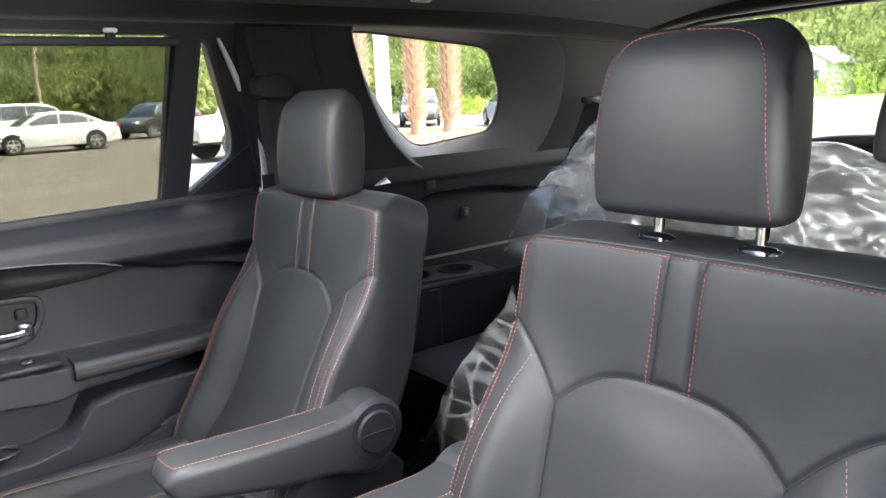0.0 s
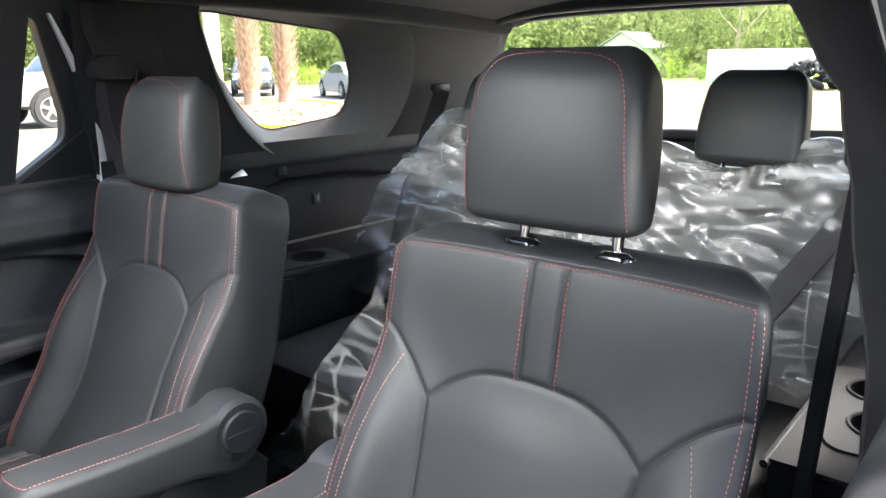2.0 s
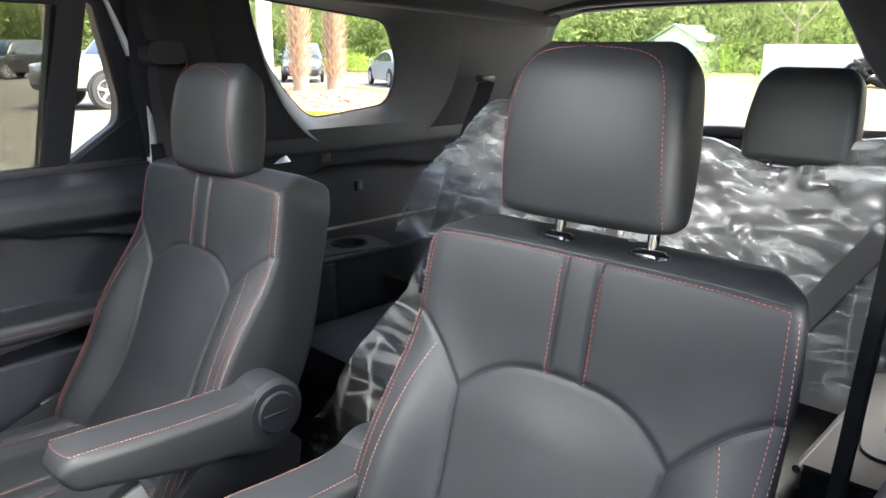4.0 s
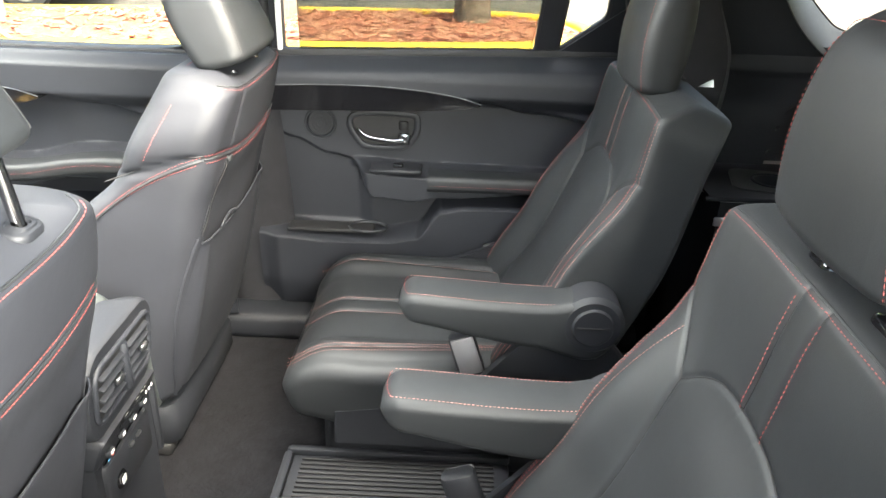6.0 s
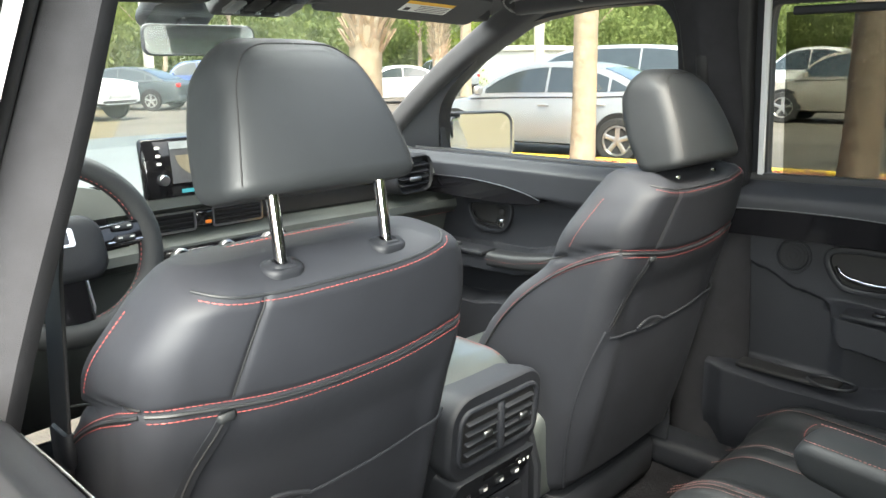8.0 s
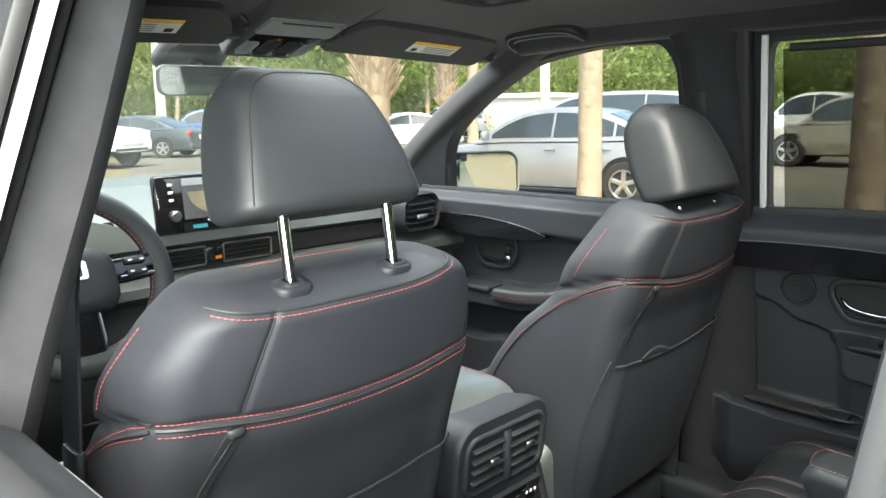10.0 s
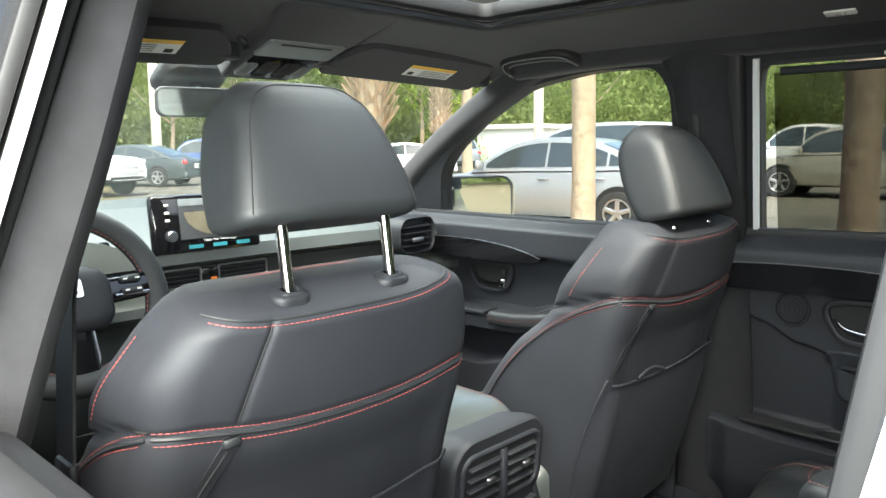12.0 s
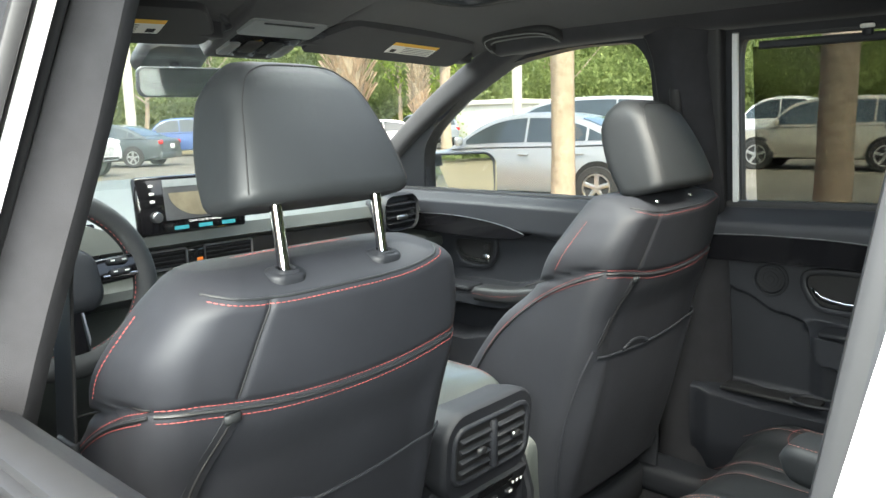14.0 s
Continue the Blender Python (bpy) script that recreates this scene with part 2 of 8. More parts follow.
def sheet(name, outline, holes, place, depth, mat, parent=None, label=""):
    """A flat trim panel with openings: outlines in two coordinates, place() maps them into the world, depth is its thickness."""
    bm = bmesh.new()
    edges = []
    for loop in (outline, *holes):
        vs = [bm.verts.new((p[0], p[1], 0)) for p in loop]
        edges += [bm.edges.new((vs[i], vs[(i + 1) % len(vs)])) for i in range(len(vs))]
    bmesh.ops.triangle_fill(bm, use_beauty=True, use_dissolve=False, edges=edges)
    ext = bmesh.ops.extrude_face_region(bm, geom=bm.faces[:])
    for v in ext["geom"]:
        if isinstance(v, bmesh.types.BMVert):
            v.co.z = 1
    bm.verts.ensure_lookup_table()
    bm.verts.index_update()
    verts = [place(v.co.x, v.co.y) + Vector(depth) * v.co.z for v in bm.verts]
    faces = [[v.index for v in f.verts] for f in bm.faces]
    bm.free()
    return mesh_object(name, verts, faces, mat, parent, label, smooth=False)


def fillet(points, r, n=4):
    """A closed outline of (a, b) with its corners rounded to about r."""
    out = []
    k = len(points)
    for i in range(k):
        p, a, b = Vector((*points[i], 0)), Vector((*points[i - 1], 0)), Vector((*points[(i + 1) % k], 0))
        da, db = a - p, b - p
        q = min(r, da.length * 0.45, db.length * 0.45)
        s, e = p + da.normalized() * q, p + db.normalized() * q
        for t in np.linspace(0, 1, n + 1):
            c = s * (1 - t) ** 2 + p * (2 * t * (1 - t)) + e * t * t
            out.append((c.x, c.y))
    return out


def loop2(points, rounds=2):
    return [(p.x, p.y) for p in smooth_line([(a, b, 0) for a, b in points], rounds, True)]


def star(outline, centre, n):
    """n places on a closed outline, at even turns round a centre within it."""
    cx, cy = centre
    out = []
    for k in range(n):
        c, d = math.cos(2 * math.pi * k / n), math.sin(2 * math.pi * k / n)
        best = 0.0
        for (ax, ay), (bx, by) in zip(outline, outline[1:] + outline[:1]):
            ex, ey = bx - ax, by - ay
            det = ex * d - ey * c
            if abs(det) < 1e-12:
                continue
            r = (ex * (ay - cy) - ey * (ax - cx)) / det
            q = (c * (ay - cy) - d * (ax - cx)) / det
            if r > 0 and -1e-6 <= q <= 1 + 1e-6:
                best = max(best, r)
        out.append((cx + c * best, cy + d * best))
    return out


# ---------------------------------------------------------------- cabin shell
def side_x(z):
    """Inner face of the windows' plane: upright at the belt, leaning in above."""
    return 0.778 - 0.33 * (z - 1.28)


def on_side(side, lift=0.0):
    return lambda y, z: Vector((side * (side_x(z) - lift), y, z))


FRONT_WINDOW = [(1.66, 1.248), (1.08, 1.272), (0.870, 1.280), (0.848, 1.42), (0.838, 1.590), (0.866, 1.643), (1.03, 1.646), (1.20, 1.625), (1.30, 1.598), (1.42, 1.535), (1.545, 1.459), (1.61, 1.399)]
REAR_WINDOW = [(0.668, 1.276), (0.094, 1.295), (0.070, 1.632), (0.636, 1.634), (0.646, 1.60)]
VENT_WINDOW = [(0.050, 1.300), (-0.056, 1.382), (-0.056, 1.43), (0.002, 1.612), (0.024, 1.624)]
QUARTER_WINDOW = [(-0.335, 1.650), (-0.400, 1.535), (-0.495, 1.430), (-0.586, 1.357), (-0.856, 1.385), (-0.868, 1.487), (-0.786, 1.612)]
QUARTER_INNER = [(-0.285, 1.668), (-0.365, 1.50), (-0.440, 1.392), (-0.535, 1.315), (-0.63, 1.287), (-0.90, 1.280), (-0.975, 1.335), (-1.02, 1.45), (-0.99, 1.60), (-0.86, 1.668)]


def roof_z(x, y):
    z = 1.735 - 0.074 * (abs(x) / 0.66) ** 2.6
    if y > 1.0:
        z -= 0.25 * (1 - 0.75 * min(1, abs(x) / 0.6) ** 2) * (y - 1.0) ** 1.25
    if y < -0.6:
        z -= 0.06 * (y + 0.6) ** 2
    return z


MOON_X, MOON_Y0, MOON_Y1 = 0.33, 0.16, 1.07


def build_headliner():
    xs = np.linspace(-0.665, 0.665, 39)
    ys = np.linspace(-1.42, 1.36, 66)
    def grid(dz):
        verts = [(x, y, roof_z(x, y) + dz) for y in ys for x in xs]
        faces = []
        for j in range(len(ys) - 1):
            for i in range(len(xs) - 1):
                cx, cy = (xs[i] + xs[i + 1]) / 2, (ys[j] + ys[j + 1]) / 2
                if abs(cx) < MOON_X and MOON_Y0 < cy < MOON_Y1:
                    continue
                k = j * len(xs) + i
                faces.append((k, k + 1, k + 1 + len(xs), k + len(xs)))
        return verts, faces
    ob = mesh_object("ceiling", *grid(0), LINER)
    tagged(ob, "black cloth headliner of a car with a moonroof opening", "headliner", kind="structure")
    top = mesh_object("roof", *grid(0.055), WHITE_PAINT)
    tagged(top, "white painted outer roof skin of the car", "car roof", kind="structure")
    # moonroof: glass, seal frame, and the shade's rail
    moon = thing("moonroof", (0, 0.6, 1.75), "tinted glass moonroof with black frame in the roof", "moonroof")
    line = smooth_line([(x, y, 0) for x, y in rounded(MOON_X + 0.012, (MOON_Y1 - MOON_Y0) / 2 + 0.012, 0.05, 6)], 0)
    cy = (MOON_Y0 + MOON_Y1) / 2
    ring = [(p.x, p.y + cy, roof_z(p.x, p.y + cy) + 0.002) for p in line]
    mesh_object("opening_trim", *sweep(ring, rounded(0.016, 0.007, 0.005, 2), closed=True), PLASTIC, moon)
    ring2 = [(p.x * 0.93, p.y * 0.97 + cy, roof_z(p.x, p.y + cy) + 0.026) for p in line]
    mesh_object("glass_seal", *sweep(ring2, rounded(0.02, 0.014, 0.005, 2), closed=True), RUBBER, moon)
    gv = [(x, y, roof_z(x, y) + 0.03) for y in (MOON_Y0, cy, MOON_Y1) for x in (-MOON_X, 0, MOON_X)]
    g = mesh_object("glass_pane", gv, [(0, 1, 4, 3), (1, 2, 5, 4), (3, 4, 7, 6), (4, 5, 8, 7)], GLASS, moon)
    g.visible_shadow = False


def window_pane(name, outline, side, lift, label, mat=GLASS):
    pts = [on_side(side, lift)(a, b) for a, b in fillet(outline, 0.03)]
    v, f = extrude(pts, (side * 0.003, 0, 0))
    ob = mesh_object(name, v, f, mat, smooth=False)
    ob.visible_shadow = False
    return tagged(ob, label, "window", kind="structure")


def frame_line(outline, side, lift, rounds=2):
    return [on_side(side, lift)(a, b) for a, b in fillet(outline, 0.05 if len(outline) > 5 else 0.02)]


def build_side(side):
    """Pillars, window surrounds and panes of one side."""
    closed = side > 0
    d = (side * 0.05, 0, 0)
    where = "" if closed else " beside the lowered window"
    # front door's upper frame with its window
    outer = [(1.98, 1.20), (0.79, 1.255), (0.79, 1.675), (1.02, 1.69), (1.22, 1.675), (1.45, 1.575), (1.74, 1.42)]
    ob = sheet("door_frame", outer, [fillet(FRONT_WINDOW, 0.05)], on_side(side), d, PLASTIC)
    tagged(ob, "black window surround of the front door", "door frame", kind="structure")
    # middle pillar: broad padded trim, edges rolled back
    rows = []
    for z in np.linspace(0.60, 1.715, 30):
        lean = 0.02 * (z - 1.28)
        flare = sstep(1.58, 1.71, z) ** 2
        if closed:
            y0, y1, inset = 0.684 - 0.02 * sstep(1.3, 0.8, z) - 0.05 * flare, 0.806 + 0.04 * sstep(1.3, 0.8, z) + 0.06 * flare, 0.058 - 0.03 * flare
        else:
            y0, y1, inset = 0.668 - 0.02 * sstep(1.3, 0.8, z), 0.795 + 0.05 * sstep(1.3, 0.8, z), 0.103 - 0.008 * sstep(1.50, 1.28, z)
        x0 = side_x(max(z, 1.2)) - inset
        ring = []
        for yy, dx in ((y0 + 0.020, 0.08), (y0, 0.018), (y0 + 0.012, 0.0), (y0 + 0.05, -0.012), ((y0 + y1) / 2, -0.016), (y1 - 0.05, -0.012), (y1 - 0.012, 0.0), (y1, 0.018), (y1, 0.08)):
            ring.append(Vector((side * (x0 + dx), yy + lean, z)))
        rows.append(ring)
    ob = mesh_object("pillar_trim", *rings(rows), PILLAR_CLOTH)
    tagged(ob, "black woven-look trim of the car's middle pillar" + where, "pillar trim", kind="structure")
    slot = thing("belt_guide", (side * 0.70, 0.78, 1.5), "black belt height slider on the middle pillar", "belt guide")
    mesh_object("slider", *box(side * (side_x(1.50) - 0.072), 0.755, 1.50, 0.010, 0.026, 0.075, 0.005, pose(0, 0, 0, 0, -side * 14, 0)), DARK, slot)
    # rear pillar with quarter window
    outer = [(-0.125, 1.26), (-0.06, 1.50), (-0.04, 1.655), (-0.10, 1.70), (-1.38, 1.66), (-1.42, 1.50), (-1.42, 1.262)]
    ob = sheet("pillar_trim", outer, [fillet(QUARTER_INNER, 0.06)], on_side(side, 0.026), d, PLASTIC)
    tagged(ob, "black plastic trim round the rear quarter window" + where, "pillar trim", kind="structure")
    # splayed window reveal from the glass to the trim
    centre = (-0.64, 1.485)
    glass_line, trim_line = star(fillet(QUARTER_WINDOW, 0.045, 6), centre, 120), star(fillet(QUARTER_INNER, 0.06, 6), centre, 120)
    rows = []
    for t, lift in ((0.0, -0.074), (0.0, -0.062), (0.10, -0.050), (0.35, -0.024), (0.62, 0.002), (0.82, 0.018), (0.95, 0.027), (1.02, 0.030), (1.05, 0.020)):
        rows.append([on_side(side, lift)(a + (c - a) * t, min(b + (e - b) * t, 1.69)) for (a, b), (c, e) in zip(glass_line, trim_line)])
    ob = mesh_object("window_reveal", *rings(rows, caps=False), REVEAL_LIT)
    tagged(ob, "moulded black plastic reveal round the quarter window", "window trim", kind="structure")
    window_pane("quarter_window", [(-0.64 + (a + 0.64) * 1.03, 1.485 + (b - 1.485) * 1.03) for a, b in QUARTER_WINDOW], side, -0.076, "clear rear quarter window glass")
    seal = [on_side(side, -0.066)(a, b) for a, b in glass_line]
    ob = mesh_object("window_seal", *sweep(seal, rounded(0.004, 0.004, 0.002, 2), up=(1, 0, 0), closed=True), RUBBER)
    tagged(ob, "black rubber seal of the quarter window", "window seal", kind="structure")
    window_pane("front_window", [(1.72, 1.23), (1.3, 1.24), (0.82, 1.26), (0.82, 1.65), (1.02, 1.67), (1.2, 1.64), (1.45, 1.54), (1.75, 1.34)], side, -0.03, "clear front side window glass")
    # roof rail above the doorways
    pts = [(side * 0.632, y, z) for y, z in ((-1.38, 1.645), (-0.6, 1.680), (0.0, 1.682), (0.7, 1.682), (1.0, 1.682), (1.22, 1.668))]
    ob = mesh_object("roof_rail_trim", *sweep(smooth_line(pts, 2), rounded(0.045, 0.034, 0.028, 6)), LINER)
    tagged(ob, "black padded trim along the roof rail", "roof rail", kind="structure")
    # outer skin below the belt
    def skin(name, pieces_y, z1, lab):
        rows = []
        for y in np.linspace(*pieces_y, 12):
            rows.append([Vector((side * (0.90 + 0.04 * math.sin(math.pi * sstep(0.3, 1.28, z)) - 0.07 * sstep(1.0, 1.3, z)), y, z)) for z in np.linspace(0.35, z1, 14)])
        ob = mesh_object(name, *rings(rows, closed=False), WHITE_PAINT)
        tagged(ob, lab, "car body", kind="structure")
    skin("body_side", (0.86, 2.3), 1.26, "white painted outer skin of the front door")
    skin("body_side", (-0.12, 0.86), 1.262, "white painted outer skin of the rear door")
    skin("body_side", (-2.1, -0.12), 1.28, "white painted outer skin of the rear quarter")
    # front pillar and its small corner cover
    a, b = Vector((side * 0.83, 2.02, 1.20)), Vector((side * 0.655, 1.16, 1.678))
    line = [a.lerp(b, t) + Vector((0, 0, 0.045 * math.sin(math.pi * t))) for t in np.linspace(0, 1, 14)]
    ob = mesh_object("pillar_trim", *sweep(line, rounded(0.045, 0.034, 0.022, 4)), LINER)
    tagged(ob, "black cloth-covered front pillar trim", "pillar trim", kind="structure")


build_headliner()
build_side(1)
build_side(-1)

# closed rear doorway: window frame with divider, panes and rolled shade
frame_outer = [(0.70, 1.262), (-0.10, 1.285), (-0.115, 1.33), (-0.045, 1.62), (-0.03, 1.662), (0.69, 1.668)]


def build_floor():
    xs, ys = np.linspace(-0.86, 0.80, 30), np.linspace(-1.5, 2.0, 50)
    verts = [(x, y, 0.585 + 0.10 * sstep(0.10, 0.02, abs(x)) * sstep(0.95, 1.15, y) + 0.22 * sstep(-0.30, -0.42, y)
              + 0.04 * sstep(0.66, 0.76, abs(x)) * (1 if x > 0 else 0)) for y in ys for x in xs]
    n = len(xs)
    faces = [(j * n + i, j * n + i + 1, (j + 1) * n + i + 1, (j + 1) * n + i) for j in range(len(ys) - 1) for i in range(n - 1)]
    ob = mesh_object("floor", verts, faces, CARPET)
    tagged(ob, "black carpeted car floor, stepped up behind the second row", "car floor", kind="structure")
    # door sill on the closed side
    line = [(0.70, y, 0.62) for y in (-0.2, 0.3, 0.72, 1.2, 1.9)]
    ob = mesh_object("door_sill", *sweep(line, rounded(0.05, 0.035, 0.02, 3)), PLASTIC)
    tagged(ob, "black plastic door sill trim", "door sill", kind="structure")
    line = [(-0.80, y, 0.58) for y in (-0.2, 0.3, 0.72, 1.2, 1.9)]
    ob = mesh_object("door_sill", *sweep(line, rounded(0.06, 0.035, 0.02, 3)), PLASTIC)
    tagged(ob, "black plastic sill of the near rear door", "door sill", kind="structure")


build_floor()


# ---------------------------------------------------------------- doors
def door_panel(parent, y0, y1, z0, belt, depth_at, side=1, mat=SOFT, name="panel", ny=150, nz=170):
    """A moulded door lining: depth_at(y, z) gives how far it stands into the cabin."""
    zs, ys = np.linspace(z0, 1.0, nz), np.linspace(y0, y1, ny)
    verts, n = [], nz
    for y in ys:
        for k in range(nz):
            z = z0 + (belt(y) - z0) * k / (nz - 1)
            verts.append((side * (0.80 - depth_at(y, z)), y, z))
    faces = [(j * n + k, j * n + k + 1, (j + 1) * n + k + 1, (j + 1) * n + k) for j in range(ny - 1) for k in range(nz - 1)]
    k = len(verts)
    verts += [(side * 0.86, v[1], v[2]) for v in verts]
    for j in range(ny - 1):
        a, b = j * n, (j + 1) * n
        faces.append((a + n - 1, a + n - 1 + k, b + n - 1 + k, b + n - 1))
        faces.append((a, a + k, b + k, b))
    for q in range(n - 1):
        faces.append((q, q + 1, q + 1 + k, q + k))
        o = (ny - 1) * n
        faces.append((o + q, o + q + 1, o + q + 1 + k, o + q + k))
    return mesh_object(name, verts, faces, mat, parent)


def curve_z(points, y):
    """Height at y along a line of (y, z)."""
    pts = sorted(points)
    if y <= pts[0][0]:
        return pts[0][1]
    for (a, za), (b, zb) in zip(pts, pts[1:]):
        if y <= b:
            t = (y - a) / (b - a)
            return za + (zb - za) * (t * t * (3 - 2 * t))
    return pts[-1][1]


def rear_depth(y, z):
    belt = 1.276 + 0.03 * (0.66 - y)
    d = 0.02 + 0.015 * sstep(0.6, 0.9, z)
    d += 0.030 * sstep(belt + 0.005, belt - 0.03, z) * sstep(1.17, 1.21, z)
    step = curve_z([(-0.2, 1.12), (0.10, 1.165), (0.21, 1.190), (0.40, 1.172), (0.66, 1.165)], y)
    d += 0.030 * sstep(step - 0.004, step + 0.010, z) * (1 - sstep(1.235, belt, z) * 0.6)
    # arm rest with its front horn
    top = curve_z([(0.10, 1.022), (0.33, 1.024), (0.49, 1.032)], y)
    low = curve_z([(0.0, 0.985), (0.30, 0.962), (0.36, 0.950), (0.45, 0.958), (0.50, 1.02)], y)
    arm = sstep(top + 0.012, top - 0.008, z) * sstep(low - 0.012, low + 0.010, z)
    d += 0.072 * arm * sstep(0.52, 0.47, y)
    horn = curve_z([(0.44, 1.010), (0.49, 1.030), (0.563, 1.046), (0.652, 1.083), (0.72, 1.12)], y)
    d -= 0.016 * sstep(horn + 0.005, horn - 0.005, z) * sstep(0.46, 0.50, y) * sstep(0.85, 0.88, z)
    # lower bin
    lip = curve_z([(-0.2, 0.962), (0.24, 0.955), (0.29, 0.944), (0.355, 0.872), (0.42, 0.860), (0.56, 0.858), (0.70, 0.868)], y)
    d += 0.055 * sstep(lip + 0.008, lip - 0.012, z) * sstep(0.56, 0.75, z) + 0.02 * sstep(lip + 0.008, lip - 0.012, z)
    # front edge roll
    d -= 0.02 * sstep(0.68, 0.73, y)
    return d


def front_depth(y, z):
    d = 0.02
    belt = 1.268
    d += 0.030 * sstep(belt + 0.005, belt - 0.03, z) * sstep(1.14, 1.18, z)
    step = curve_z([(0.9, 1.09), (1.10, 1.145), (1.21, 1.165), (1.40, 1.158), (1.68, 1.15)], y)
    d += 0.028 * sstep(step - 0.004, step + 0.010, z)
    top = curve_z([(0.9, 1.045), (1.15, 1.035), (1.30, 1.005), (1.62, 0.995)], y)
    d += 0.095 * sstep(top + 0.012, top - 0.008, z) * sstep(top - 0.065, top - 0.045, z) * sstep(1.70, 1.60, y)
    lip = curve_z([(0.9, 0.90), (1.25, 0.91), (1.35, 0.87), (1.45, 0.85), (1.7, 0.855)], y)
    d += 0.07 * sstep(lip + 0.008, lip - 0.012, z)
    return d


def handle_set(door, y, z, x, side=1):
    """Inner door handle in its bezel: recessed cup, ring, chrome lever and lock knob."""
    m = lambda dy, dz, dx=0.0: Vector((side * (x - dx), y + dy, z + dz))
    outline = [(0.085, 0.018), (0.060, 0.042), (-0.07, 0.040), (-0.083, 0.028), (-0.078, -0.012), (-0.052, -0.042), (0.03, -0.044), (0.055, -0.034)]
    loop = loop2(outline, 3)
    ring = [m(a, b, 0.008) for a, b in loop]
    b = mesh_object("bezel", *sweep(ring, rounded(0.007, 0.007, 0.004, 2), up=(1, 0, 0), closed=True), PLASTIC, door, "black handle surround")
    mesh_object("cup", *extrude([m(a * 0.93, c * 0.93, 0.004) for a, c in loop], (side * 0.01, 0, 0)), DARK, door, "dark recessed handle cup")
    line = smooth_line([m(0.060, 0.002, 0.006), m(0.045, -0.014, 0.014), m(0.015, -0.021, 0.016), m(-0.02, -0.024, 0.018), m(-0.048, -0.022, 0.018)], 2)
    mesh_object("lever", *sweep(line, rounded(0.006, 0.0075, 0.004, 3), up=(1, 0, 0), scale=lambda t: 0.55 + 0.6 * t), CHROME, door, "chrome pull lever")
    mesh_object("lever_grip", *box(*m(-0.050, -0.018, 0.017), 0.010, 0.028, 0.026, 0.004), CHROME, door, "chrome lever end")
    mesh_object("lock_knob", *box(*m(-0.048, 0.012, 0.010), 0.010, 0.022, 0.022, 0.004), DARK, door)


